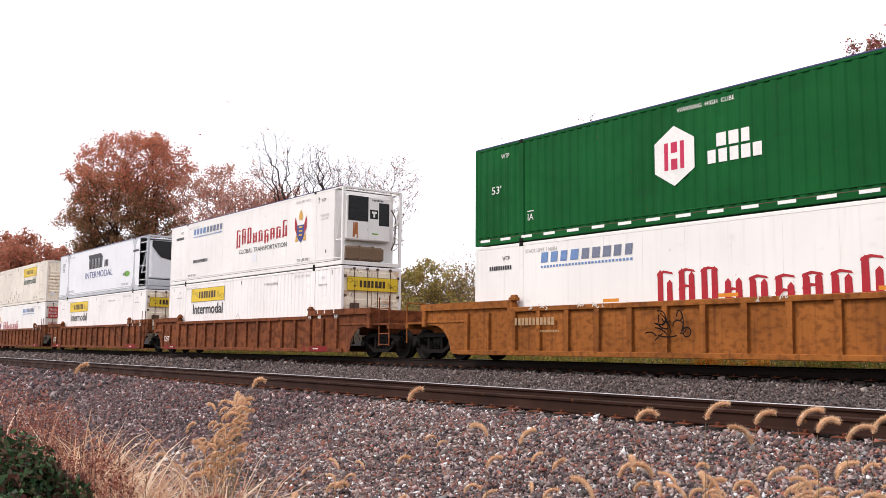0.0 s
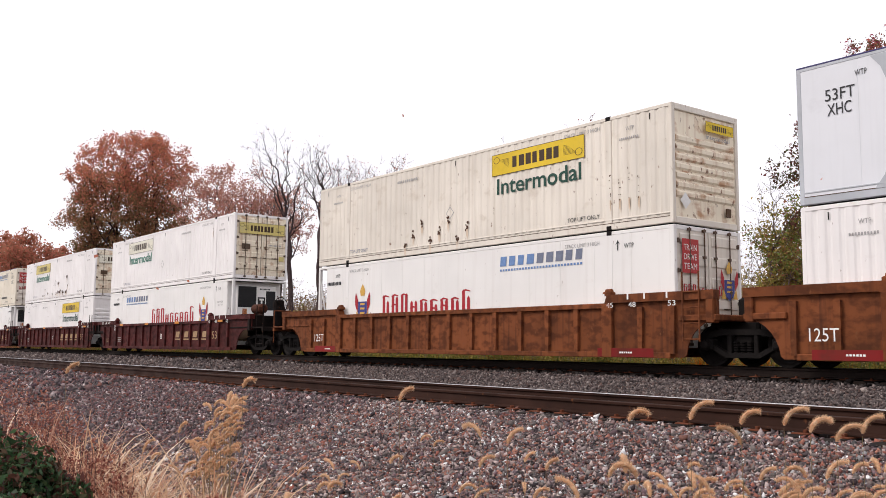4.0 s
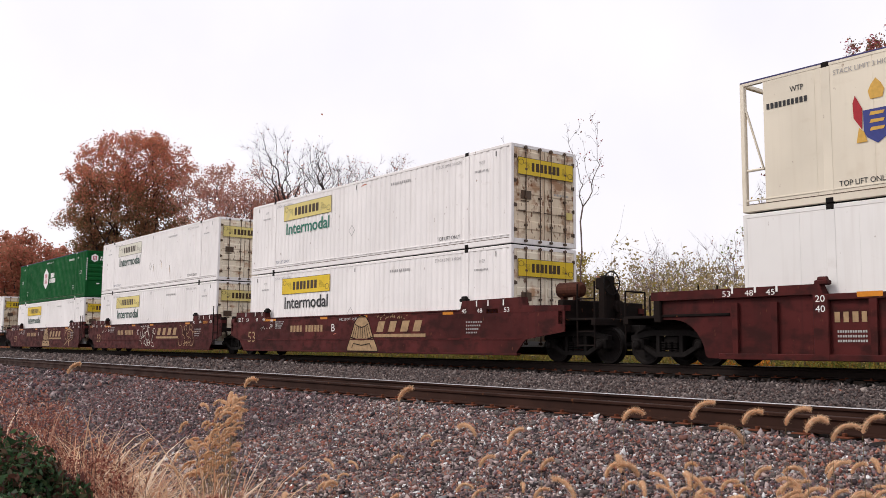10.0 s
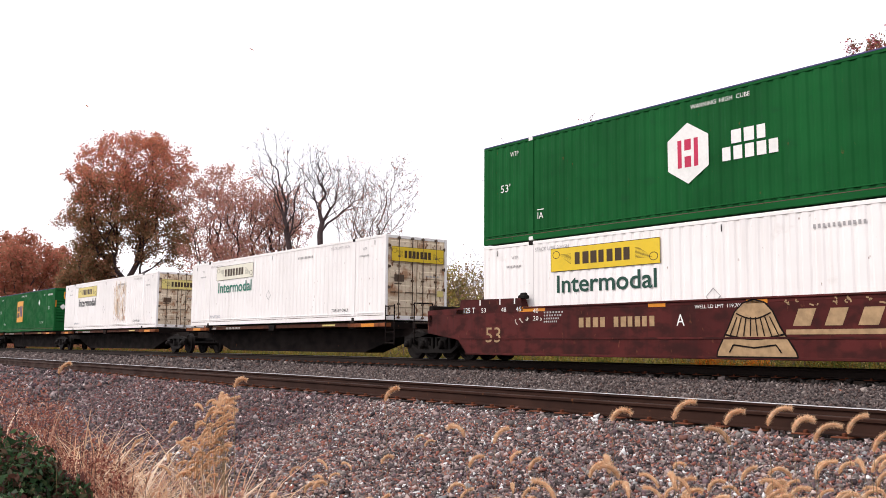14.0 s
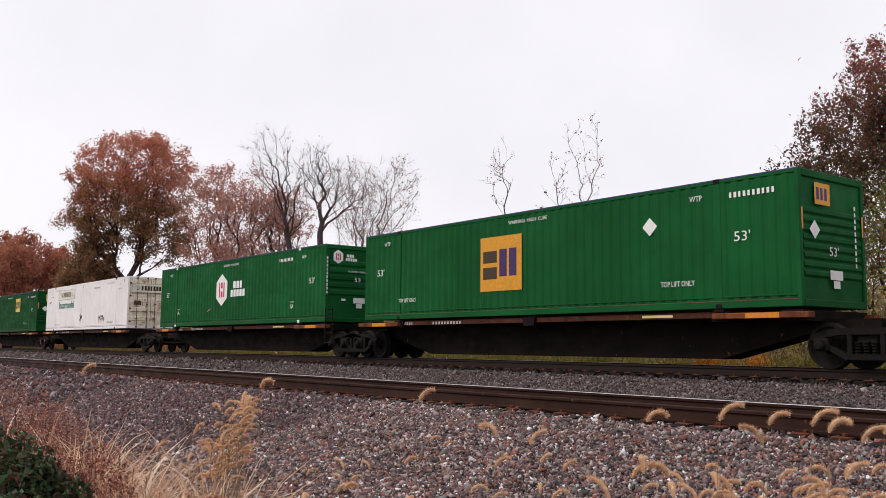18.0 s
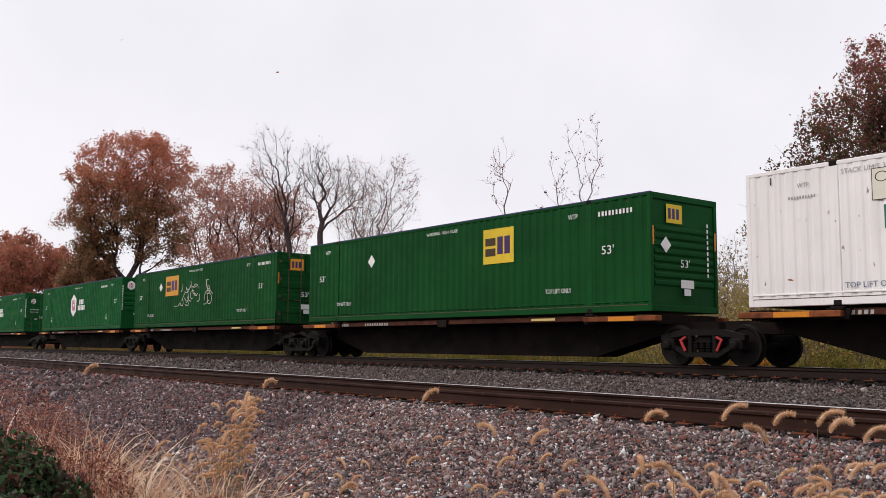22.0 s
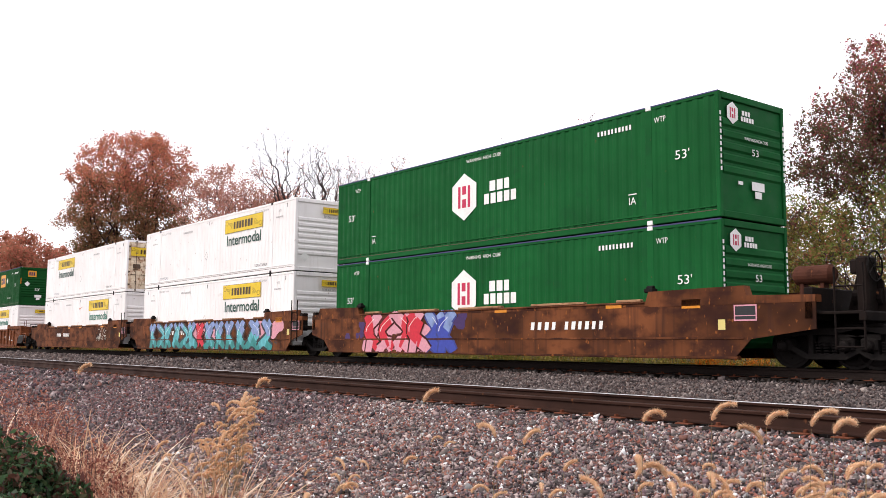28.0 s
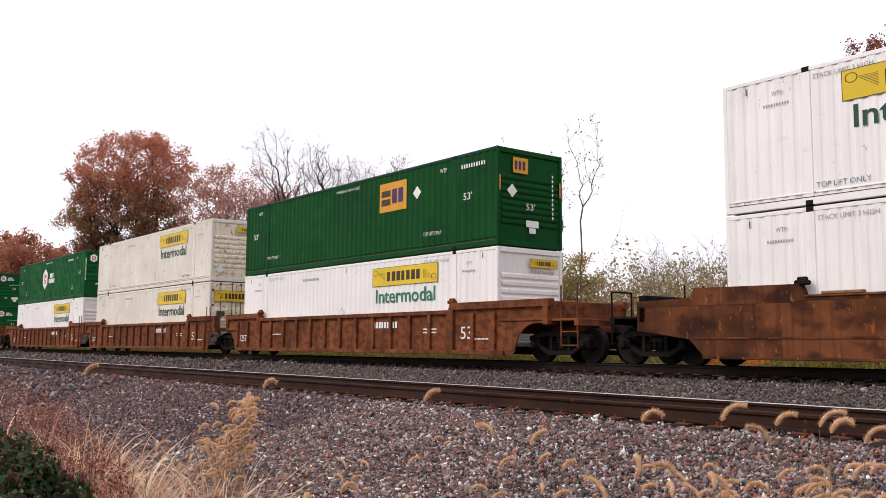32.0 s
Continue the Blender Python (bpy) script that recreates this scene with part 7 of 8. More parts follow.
def tuft(x, y, n, height, spread, label, material=None, width=0.013, seed=0, name="dry_grass", droop=1.0):
    rng = np.random.default_rng(seed)
    base = np.stack([x + rng.normal(0, spread, n), y + rng.normal(0, spread, n), np.zeros(n)], 1)
    base[:, 2] = [ground_z(a, b) - 0.02 for a, b in base[:, :2]]
    v, f = blades(rng, base, height * 1.35 * rng.uniform(0.6, 1.1, n), width * rng.uniform(0.6, 1.5, n), rng.uniform(0.0, 0.24, n), rng.uniform(0.1, 0.8, n) * droop, 6)
    return tagged(new(name, fast_mesh(name, v, f, material or STRAW)), label, "grass", "weeds on the bank")


SWAYING = []


def foxtail(x, y, z_head, droop, length, seed):
    """Foxtail grass: a thin stalk, a drooping bristly head and a leaf or two."""
    rng = np.random.default_rng(seed)
    z0 = ground_z(x, y)
    h = z_head - z0
    top = tagged(new("foxtail_grass"), "tan foxtail grass with a drooping bristly seed head", "grass", "foxtails on the bank")
    top.matrix_basis = pose(x, y, z0)
    a = droop
    d = Vector((math.cos(a), math.sin(a), 0))
    bm = bmesh.new()
    pts = [Vector((0, 0, 0)), Vector((0, 0, h * 0.5)) + d * 0.015, Vector((0, 0, h - 0.03)) + d * 0.02]
    bent(bm, pts, 0.0008, 5)
    part("stalk", bm, STALK, top)
    # centre line of the head: up, over and down
    line = []
    reach = rng.choice((0.8, 0.95, 1.1, 1.25)) * rng.uniform(0.85, 1.15)
    for k in range(15):
        f = k / 14
        ang = radians(82) - f ** 1.15 * radians(95) * reach
        p = (line[-1] if line else pts[-1])
        line.append(p + (d * math.cos(ang) + Vector((0, 0, 1)) * math.sin(ang)) * length / 14)
    bm = bmesh.new()
    for k, (p, q) in enumerate(zip(line, line[1:])):
        r = 0.0052 * math.sin(math.pi * (0.12 + 0.8 * k / 13)) + 0.0015
        rod(bm, p, q, r, 6, 0.0052 * math.sin(math.pi * (0.12 + 0.8 * (k + 1) / 13)) + 0.0015)
    head = part("seed_head", bm, SEEDHEAD, top)
    n = 1300 if math.hypot(x, y) < 4.2 else 420
    idx = rng.integers(0, 14, n)
    fr = rng.random(n)
    L = np.array([tuple(p) for p in line])
    c = L[idx] * (1 - fr)[:, None] + L[idx + 1] * fr[:, None]
    along = L[idx + 1] - L[idx]
    along /= np.linalg.norm(along, axis=1)[:, None]
    out = rng.normal(size=(n, 3))
    out -= along * np.sum(out * along, 1)[:, None]
    out /= np.linalg.norm(out, axis=1)[:, None]
    tip = c + out * rng.uniform(0.007, 0.017, n)[:, None] + along * rng.uniform(0.004, 0.012, n)[:, None]
    w = np.cross(out, along) * (0.0008 if n > 1000 else 0.0024)
    v = np.stack([c - w, c + w, tip], 1).reshape(-1, 3)
    piece("bristles", fast_mesh("bristles", v, np.arange(n * 3).reshape(n, 3), SEEDHEAD), head)
    base = np.array([(0, 0, h * s) for s in (0.25, 0.5)])
    v, f = blades(rng, base, np.array([0.16, 0.14]), np.array([0.006, 0.005]), np.array([0.8, 0.9]), np.array([0.6, 0.7]), 5)
    piece("leaf_blade", fast_mesh("leaf_blade", v, f, STRAW), top)
    SWAYING.append((top, x, y, z0, h, rng.uniform(0.8, 1.2)))
    return top


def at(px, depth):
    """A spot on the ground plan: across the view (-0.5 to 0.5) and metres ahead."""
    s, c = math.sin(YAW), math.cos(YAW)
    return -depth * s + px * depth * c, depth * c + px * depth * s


# foxtails: (across, below eye, metres ahead, droop)
rng_f = random.Random(5)
FOX = [(0.196, 0.070, 3.0, 0), (0.268, 0.068, 2.9, 0), (0.325, 0.072, 2.9, 0), (0.372, 0.074, 3.0, 0), (0.395, 0.080, 2.7, 0), (0.424, 0.090, 2.8, 0), (0.338, 0.094, 2.9, 1),
       (0.070, 0.096, 3.4, 0), (-0.044, 0.052, 3.6, 0), (0.048, 0.090, 3.6, 1), (0.228, 0.128, 2.6, 1), (0.200, 0.126, 3.0, 1), (0.158, 0.154, 2.8, 1), (0.455, 0.082, 3.1, 0), (0.480, 0.10, 2.9, 0),
       (-0.214, 0.040, 4.2, 0), (-0.407, 0.027, 4.4, 0)]
for i in range(46):
    f = rng_f.random() ** 0.7
    FOX.append((0.27 + 0.23 * f + rng_f.gauss(0, 0.02), rng_f.uniform(0.142 - 0.030 * f, 0.168), rng_f.uniform(3.0, 4.2), rng_f.random()))
for i in range(22):
    FOX.append((rng_f.uniform(-0.18, 0.28), 0.168 - 0.055 * rng_f.random() ** 2, rng_f.uniform(3.2, 5.0), rng_f.random()))
for i in range(84):
    f = rng_f.random()
    FOX.append((-0.226 - 0.035 * f + rng_f.gauss(0, 0.006 + 0.012 * f), 0.058 + 0.085 * f, rng_f.uniform(5.4, 6.2), rng_f.random()))
for i in range(14):
    FOX.append((rng_f.uniform(-0.40, 0.02), rng_f.uniform(0.085, 0.15), rng_f.uniform(5.2, 6.6), rng_f.random()))
for i, (ax, below, depth, dr) in enumerate(FOX):
    x, y = at(ax, depth)
    slope = 0.0077 * (ax + 0.485) / 0.97
    foxtail(x, y, EYE.z - (below + slope * 0.0) * depth, radians(rng_f.choice((35, 45, 60, 25)) if dr < 0.75 else rng_f.choice((140, 200, 230))), rng_f.uniform(0.072, 0.108), 100 + i)

# dry grass on the bank
k = 0
for ax, depth, n, h, sp in ((-0.236, 5.6, 70, 0.92, 0.06), (-0.246, 5.5, 100, 0.86, 0.09), (-0.256, 5.4, 110, 0.78, 0.11), (-0.270, 5.3, 110, 0.74, 0.14), (-0.290, 5.3, 110, 0.72, 0.16), (-0.315, 5.4, 110, 0.74, 0.17), (-0.222, 5.3, 90, 0.74, 0.13),
                            (-0.340, 6.6, 140, 0.80, 0.20), (-0.365, 6.9, 160, 0.86, 0.24), (-0.395, 7.3, 150, 0.90, 0.25), (-0.350, 5.7, 130, 0.78, 0.18), (-0.385, 8.2, 120, 0.66, 0.30), (-0.330, 7.2, 80, 0.62, 0.25), (-0.43, 9.6, 120, 0.70, 0.4), (-0.405, 6.2, 150, 0.86, 0.16), (-0.435, 6.3, 130, 0.84, 0.18), (-0.38, 5.9, 150, 0.80, 0.14), (-0.36, 6.2, 150, 0.80, 0.16), (-0.455, 7.2, 120, 1.0, 0.25), (-0.30, 5.0, 120, 0.78, 0.12), (-0.335, 5.1, 120, 0.76, 0.12), (-0.25, 5.1, 120, 0.78, 0.10),
                            (-0.20, 5.3, 60, 0.60, 0.16), (-0.16, 5.2, 60, 0.62, 0.16), (-0.12, 5.0, 60, 0.66, 0.16), (-0.06, 4.6, 50, 0.72, 0.14), (-0.02, 4.2, 36, 0.80, 0.12), (0.08, 4.0, 26, 0.88, 0.12), (0.16, 3.9, 26, 0.90, 0.12), (0.24, 3.7, 24, 0.90, 0.12), (0.32, 3.5, 26, 0.92, 0.12), (0.42, 3.3, 26, 0.94, 0.12)):
    x, y = at(ax, depth)
    k += 1
    tuft(x, y, n, h, sp, "tuft of dry straw-coloured grass on the gravel bank", seed=200 + k, width=0.022, droop=1.7)
for i, (ax, depth, n, h, sp) in enumerate(((-0.47, 6.0, 130, 1.10, 0.3), (-0.44, 6.8, 130, 1.0, 0.35), (-0.48, 7.6, 140, 1.1, 0.4), (-0.41, 7.6, 110, 0.8, 0.35), (-0.37, 6.4, 80, 0.75, 0.25), (-0.46, 9.4, 140, 1.05, 0.5), (-0.40, 6.0, 90, 0.85, 0.3), (-0.33, 6.2, 50, 0.75, 0.2))):
    x, y = at(ax, depth)
    tuft(x, y, n // 2, h * 0.9, sp, "russet brown seeding weeds on the bank", RUSSET, 0.016, 400 + i, "russet_weed", 1.5)


def leafy_shrub(x, y, radius, height, seed, label, leaf=None, count=9000, size=0.034, dome=False):
    rng = np.random.default_rng(seed)
    top = tagged(new("shrub"), label, "shrub")
    z0 = ground_z(x, y)
    top.matrix_basis = pose(x, y, z0)
    bm, tips = bmesh.new(), []
    for i in range(60):
        a, e = rng.uniform(0, math.tau), rng.uniform(0.25, 1.4)
        d = Vector((math.cos(a) * math.cos(e), math.sin(a) * math.cos(e), math.sin(e)))
        p = Vector((rng.normal(0, 0.08), rng.normal(0, 0.08), 0))
        reach = rng.uniform(0.6, 1.0)
        for k in range(5):
            q = p + Vector((d.x * radius, d.y * radius, d.z * height)) * reach / 5 + Vector(rng.normal(0, 0.03, 3))
            q.z = max(q.z, 0.02)
            rod(bm, p, q, (0.008 - 0.0012 * k) * (0.45 if radius < 0.7 else 1.0), 5)
            if k > 0:
                tips.append(tuple(q))
            p = q
    tagged(part("stem_tangle", bm, DARKBARK, top), kind="stuff")
    tips = np.array(tips)
    if dome:
        d = rng.normal(size=(count, 3))
        d /= np.linalg.norm(d, axis=1)[:, None]
        lump = np.array([1.0 + 0.22 * noise.noise((a * 2.2 + seed, b * 2.2, e * 2.2)) for a, b, e in d])
        c = d * (rng.random(count) ** 0.28 * lump)[:, None] * np.array([radius, radius, height * 0.55]) + np.array([0, 0, height * 0.45])
    else:
        c = tips[rng.integers(0, len(tips), count)] + rng.normal(0, 0.085, (count, 3))
    c[:, 2] = np.maximum(c[:, 2], 0.02)
    R = spin(rng, count)
    s = size * rng.uniform(0.6, 1.3, count)
    shape = np.array([(-0.55, 0, 0), (0.0, 0.30, 0.07), (0.6, 0, -0.05), (0.0, -0.30, 0.07)])
    v = np.einsum("nij,kj->nki", R, shape) * s[:, None, None] + c[:, None]
    f = np.arange(count)[:, None] * 4 + np.array([[0, 1, 2, 3]])
    piece("foliage", fast_mesh("foliage", v.reshape(-1, 3), f, leaf or GREENLEAF), top)
    return top


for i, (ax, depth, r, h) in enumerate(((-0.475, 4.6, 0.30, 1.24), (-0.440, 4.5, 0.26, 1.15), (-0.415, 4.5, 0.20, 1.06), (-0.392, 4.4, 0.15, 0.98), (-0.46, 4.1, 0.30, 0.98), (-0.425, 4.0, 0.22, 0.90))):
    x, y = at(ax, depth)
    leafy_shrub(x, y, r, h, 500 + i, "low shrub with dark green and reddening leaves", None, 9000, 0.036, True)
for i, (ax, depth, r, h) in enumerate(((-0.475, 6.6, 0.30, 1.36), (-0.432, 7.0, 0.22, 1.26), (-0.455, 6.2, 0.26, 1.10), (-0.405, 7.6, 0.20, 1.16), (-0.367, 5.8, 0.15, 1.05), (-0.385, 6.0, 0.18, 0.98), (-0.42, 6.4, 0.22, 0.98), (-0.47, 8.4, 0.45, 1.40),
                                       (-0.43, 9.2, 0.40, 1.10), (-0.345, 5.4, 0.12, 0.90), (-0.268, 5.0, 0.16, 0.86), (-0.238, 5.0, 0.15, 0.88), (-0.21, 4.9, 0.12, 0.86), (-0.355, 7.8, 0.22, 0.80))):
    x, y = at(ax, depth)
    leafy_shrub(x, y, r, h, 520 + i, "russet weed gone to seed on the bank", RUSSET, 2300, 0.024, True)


for i, (x, y, r, h, mt) in enumerate(((-16.6, 22.8, 0.9, 1.25, BRIGHT_ORANGE), (-15.3, 23.2, 0.8, 1.1, BRIGHT_ORANGE), (-21.0, 23.0, 0.9, 1.2, VERGE), (-12.6, 22.8, 1.0, 1.2, VERGE), (-26.0, 23.2, 1.0, 1.2, VERGE))):
    leafy_shrub(x, y, r, h, 560 + i, "low bright orange shrub beyond the track" if mt is BRIGHT_ORANGE else "low yellow-green shrub beyond the track", mt, 5000, 0.06)


def tubes(segs, n):
    """Tapering tubes for segments (p, q, r0, r1), n-sided."""
    P = np.array([s[0] for s in segs]), np.array([s[1] for s in segs])
    r0, r1 = np.array([s[2] for s in segs]), np.array([s[3] for s in segs])
    d = P[1] - P[0]
    d /= np.linalg.norm(d, axis=1)[:, None] + 1e-9
    ref = np.where(np.abs(d[:, 2:3]) > 0.9, np.array([[1.0, 0, 0]]), np.array([[0, 0, 1.0]]))
    a = np.cross(d, ref)
    a /= np.linalg.norm(a, axis=1)[:, None]
    b = np.cross(d, a)
    rings = []
    for c, r in ((P[0], r0), (P[1], r1)):
        for k in range(n):
            t = k * math.tau / n
            rings.append(c + (a * math.cos(t) + b * math.sin(t)) * r[:, None])
    v = np.stack(rings, 1)
    quad = np.array([(k, (k + 1) % n, n + (k + 1) % n, n + k) for k in range(n)])
    f = (quad[None] + (np.arange(len(segs)) * 2 * n)[:, None, None]).reshape(-1, 4)
    return v.reshape(-1, 3), f


ACROSS = Vector((math.cos(YAW), math.sin(YAW), 0))


def tree(x, y, lobes, label, leaf, leaves, leaf_size, seed, tips=220, fork=0.45, bark=None, trunk_r=0.28, sigma=0.5, lean=0.0, sprays=2, spread_r=0.45, low_leaf=None, clump=0.95):
    """A trunk that forks towards every part of its crown, ever thinner, and leaves in loose clumps.
    lobes: (offset, height, radius, half height) of the crown's masses; fork: where the trunk divides."""
    rng = np.random.default_rng(seed)
    top_z = max(l[1] for l in lobes)
    pts, vol = [], np.array([l[2] ** 2 * l[3] for l in lobes])
    for i in rng.choice(len(lobes), tips, p=vol / vol.sum()):
        o, cz, rh, rv = lobes[i]
        d = rng.normal(size=3)
        d *= rng.random() ** spread_r / np.linalg.norm(d)
        pts.append((ACROSS.x * o + d[0] * rh, ACROSS.y * o + d[1] * rh, cz + d[2] * rv))
    pts = np.array(pts)
    pos, par, way = [np.zeros(3)], [-1], [np.array([lean, 0, 1.0])]
    steps = 8
    for k in range(steps):
        step = np.array([ACROSS.x * lean, ACROSS.y * lean, 1.0]) * top_z * fork / steps
        pos.append(pos[-1] + step + np.append(rng.normal(0, 0.006 * top_z, 2), 0))
        par.append(k)
        way.append(step / np.linalg.norm(step))
    P = np.zeros((tips * 8 + 20, 3))
    n = len(pos)
    P[:n] = pos
    ends, far = [], np.zeros(len(P))
    base_z = top_z * fork * 0.5
    for p in pts[np.argsort(np.linalg.norm(pts - pos[-1], axis=1))]:
        q = P[:n]
        flat_d = np.hypot(q[:, 0] - p[0], q[:, 1] - p[1])
        cost = np.linalg.norm(q - p, axis=1) + 0.6 * far[:n] + 1.2 * np.maximum(0, q[:, 2] - p[2] + 0.5 * flat_d) + 50.0 * (q[:, 2] < min(base_z, p[2] - 0.2))
        j = int(np.argmin(cost))
        gap = np.linalg.norm(p - P[j])
        m = int(min(max(gap / 0.6, 2), 6))
        ctrl = (P[j] + p) / 2 + (way[j] * 0.13 + rng.normal(0, 0.05, 3)) * gap
        last = j
        for k in range(1, m + 1):
            f = k / m
            c = P[j] * (1 - f) ** 2 + ctrl * 2 * f * (1 - f) + p * f * f + rng.normal(0, 0.02, 3) * gap * (k < m)
            P[n] = c
            step = c - P[last]
            way.append(step / (np.linalg.norm(step) + 1e-9))
            par.append(last)
            far[n] = far[last] + np.linalg.norm(step)
            last = n
            n += 1
        ends.append(last)
    load_on = np.zeros(n)
    load_on[ends] = 1
    for k in range(n - 1, 0, -1):
        load_on[par[k]] += load_on[k]
    rad = trunk_r * (np.maximum(load_on, 1) / load_on[0]) ** 0.60
    thick, thin = [], []
    for k in range(1, n):
        r0 = min(rad[par[k]], rad[k] * 1.25)
        f0 = 1 - 0.35 * P[par[k], 2] / top_z if k <= steps else 1.0
        f1 = 1 - 0.35 * P[k, 2] / top_z if k <= steps else 1.0
        (thick if rad[k] > min(0.03, trunk_r * 0.5) else thin).append((P[par[k]], P[k], max(r0 * f0, 0.006), max(rad[k] * f1, 0.005)))
    tw = []
    reach = 0.16 * np.mean([l[2] for l in lobes]) + 0.18
    for e in ends:
        for j in range(sprays):
            d = way[e] * 0.8 + rng.normal(0, 0.5, 3) + np.array([0, 0, 0.25])
            d *= reach * rng.uniform(0.6, 1.4) / np.linalg.norm(d)
            a, bq = P[e], P[e] + d * 0.5 + rng.normal(0, 0.05, 3)
            thin.append((a, bq, 0.007, 0.005))
            thin.append((bq, bq + d * 0.6 + rng.normal(0, 0.06, 3), 0.005, 0.003))
            tw += [bq, bq + d * 0.5]
    t = tagged(new("tree"), label, "tree", "trees behind the tracks")
    t.matrix_basis = pose(x, y, ground_z(x, y) - 0.1)
    v, f = tubes(thick, 7)
    piece("trunk", fast_mesh("trunk", v, f, bark or BARK), t)
    v, f = tubes(thin, 3)
    tagged(piece("twig_spray", fast_mesh("twig_spray", v, f, bark or BARK), t), kind="stuff")
    if leaves:
        hold = np.array(list(P[ends]) + tw)
        w = rng.lognormal(0, clump, len(hold))
        c = hold[rng.choice(len(hold), leaves, p=w / w.sum())]
        off = rng.normal(0, 1, (leaves, 3))
        off *= (sigma * rng.random(leaves) ** 0.5 / np.linalg.norm(off, axis=1))[:, None]
        c = c + off
        s = leaf_size * rng.uniform(0.55, 1.4, leaves)
        shape = np.array([(-0.6, 0, 0), (0, 0.34, 0.08), (0.6, 0, 0), (0, -0.34, 0.08)])
        v = np.einsum("nij,kj->nki", spin(rng, leaves), shape) * s[:, None, None] + c[:, None]
        f = np.arange(leaves)[:, None] * 4 + np.array([[0, 1, 2, 3]])
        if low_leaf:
            # leaves low in the crown take the second leaf colour
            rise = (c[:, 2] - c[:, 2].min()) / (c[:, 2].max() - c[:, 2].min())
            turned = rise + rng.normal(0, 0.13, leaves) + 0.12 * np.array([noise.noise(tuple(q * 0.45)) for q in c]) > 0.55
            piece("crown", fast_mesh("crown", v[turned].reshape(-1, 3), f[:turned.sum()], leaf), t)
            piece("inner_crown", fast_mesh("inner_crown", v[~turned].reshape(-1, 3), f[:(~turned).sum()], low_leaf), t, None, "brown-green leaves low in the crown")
        else:
            piece("crown", fast_mesh("crown", v.reshape(-1, 3), f, leaf), t)
    return t


OAK = islands("orange_brown_oak_leaves", ((0.657, 0.213, 0.137), (0.748, 0.301, 0.184), (0.493, 0.165, 0.126), (0.620, 0.301, 0.160), (0.310, 0.194, 0.114), (0.584, 0.184, 0.149), (0.228, 0.155, 0.103)), 0.7, 0.5)
DARKOAK = islands("dark_brown_oak_leaves", ((0.500, 0.172, 0.125), (0.580, 0.225, 0.145), (0.355, 0.160, 0.100), (0.310, 0.185, 0.105)), 0.7, 0.45)
BROWNGREEN = islands("brown_green_leaves", ((0.30, 0.16, 0.10), (0.20, 0.155, 0.075), (0.42, 0.18, 0.11), (0.16, 0.14, 0.065), (0.34, 0.20, 0.11), (0.50, 0.20, 0.11)), 0.7, 0.45)
BROWNLEAF = islands("faded_brown_leaves", ((0.508, 0.235, 0.200), (0.602, 0.301, 0.230), (0.414, 0.197, 0.170), (0.564, 0.357, 0.220)), 0.75, 0.45)
MAROONLEAF = islands("maroon_and_green_leaves", ((0.390, 0.075, 0.125), (0.143, 0.131, 0.056), (0.520, 0.119, 0.163), (0.130, 0.144, 0.056), (0.572, 0.163, 0.125)), 0.7, 0.45)
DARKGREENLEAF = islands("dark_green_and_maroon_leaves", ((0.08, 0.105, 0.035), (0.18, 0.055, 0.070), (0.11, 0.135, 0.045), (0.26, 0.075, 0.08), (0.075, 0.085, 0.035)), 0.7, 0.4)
MIXEDLEAF = islands("green_and_rust_leaves", ((0.135, 0.195, 0.045), (0.240, 0.270, 0.060), (0.390, 0.112, 0.083), (0.150, 0.225, 0.053), (0.360, 0.240, 0.090)), 0.7, 0.4)
# pale leaf colours with the distant wood's haze mixed in
WOODLEAF = islands("grey_brown_leaves", ((0.32, 0.23, 0.19), (0.40, 0.29, 0.22), (0.27, 0.22, 0.14), (0.38, 0.31, 0.18)), 0.8, 0.35)
THICKLEAF = islands("brown_and_olive_leaves", ((0.26, 0.15, 0.09), (0.34, 0.22, 0.12), (0.20, 0.16, 0.07), (0.38, 0.20, 0.13), (0.30, 0.25, 0.10)), 0.8, 0.35)
HAZELEAF = islands("tan_and_olive_leaves", ((0.34, 0.24, 0.17), (0.42, 0.33, 0.18), (0.26, 0.24, 0.11), (0.46, 0.36, 0.17), (0.36, 0.27, 0.16)), 0.8, 0.35)
OLIVE = islands("olive_and_yellow_leaves", ((0.263, 0.250, 0.069), (0.400, 0.338, 0.088), (0.525, 0.362, 0.106), (0.325, 0.200, 0.094), (0.213, 0.225, 0.062)), 0.75, 0.4)

tree(-90.1, 30.7, ((0.1, 17.6, 6.0, 4.5), (-1.0, 14.2, 5.2, 3.4), (-5.2, 13.6, 2.0, 1.4), (2.4, 12.0, 4.2, 3.2), (-3.0, 10.2, 2.4, 3.2)), "large oak, orange-brown above and browning green below", OAK, 50000, 0.20, 1, 520, 0.42, DARKBARK, 0.46, 0.62, 0.0, 2, 0.30, BROWNGREEN, 0.6)
tree(-93.4, 27.2, ((1.0, 10.0, 2.5, 4.2), (0.2, 6.2, 3.2, 2.6)), "oak with dark brown and green leaves beside a larger one", BROWNGREEN, 15000, 0.22, 2, 160, 0.4, DARKBARK, 0.28, 0.6)
tree(-128.7, 29.8, ((0, 11.6, 4.4, 4.2), (-2.5, 8.0, 4.0, 3.5)), "distant oak with red-brown leaves", DARKOAK, 12000, 0.30, 3, 140, 0.4, DARKBARK, 0.32, 0.8)
tree(-131.2, 34.9, ((0, 10.0, 3.8, 3.6),), "distant oak with red-brown leaves", DARKOAK, 8000, 0.30, 4, 110, 0.4, DARKBARK, 0.3, 0.8)
tree(-107.8, 32.3, ((0, 8.8, 2.9, 3.2),), "small oak with rusty olive leaves", DARKOAK, 7000, 0.25, 5, 100, 0.35, DARKBARK, 0.22, 0.6)
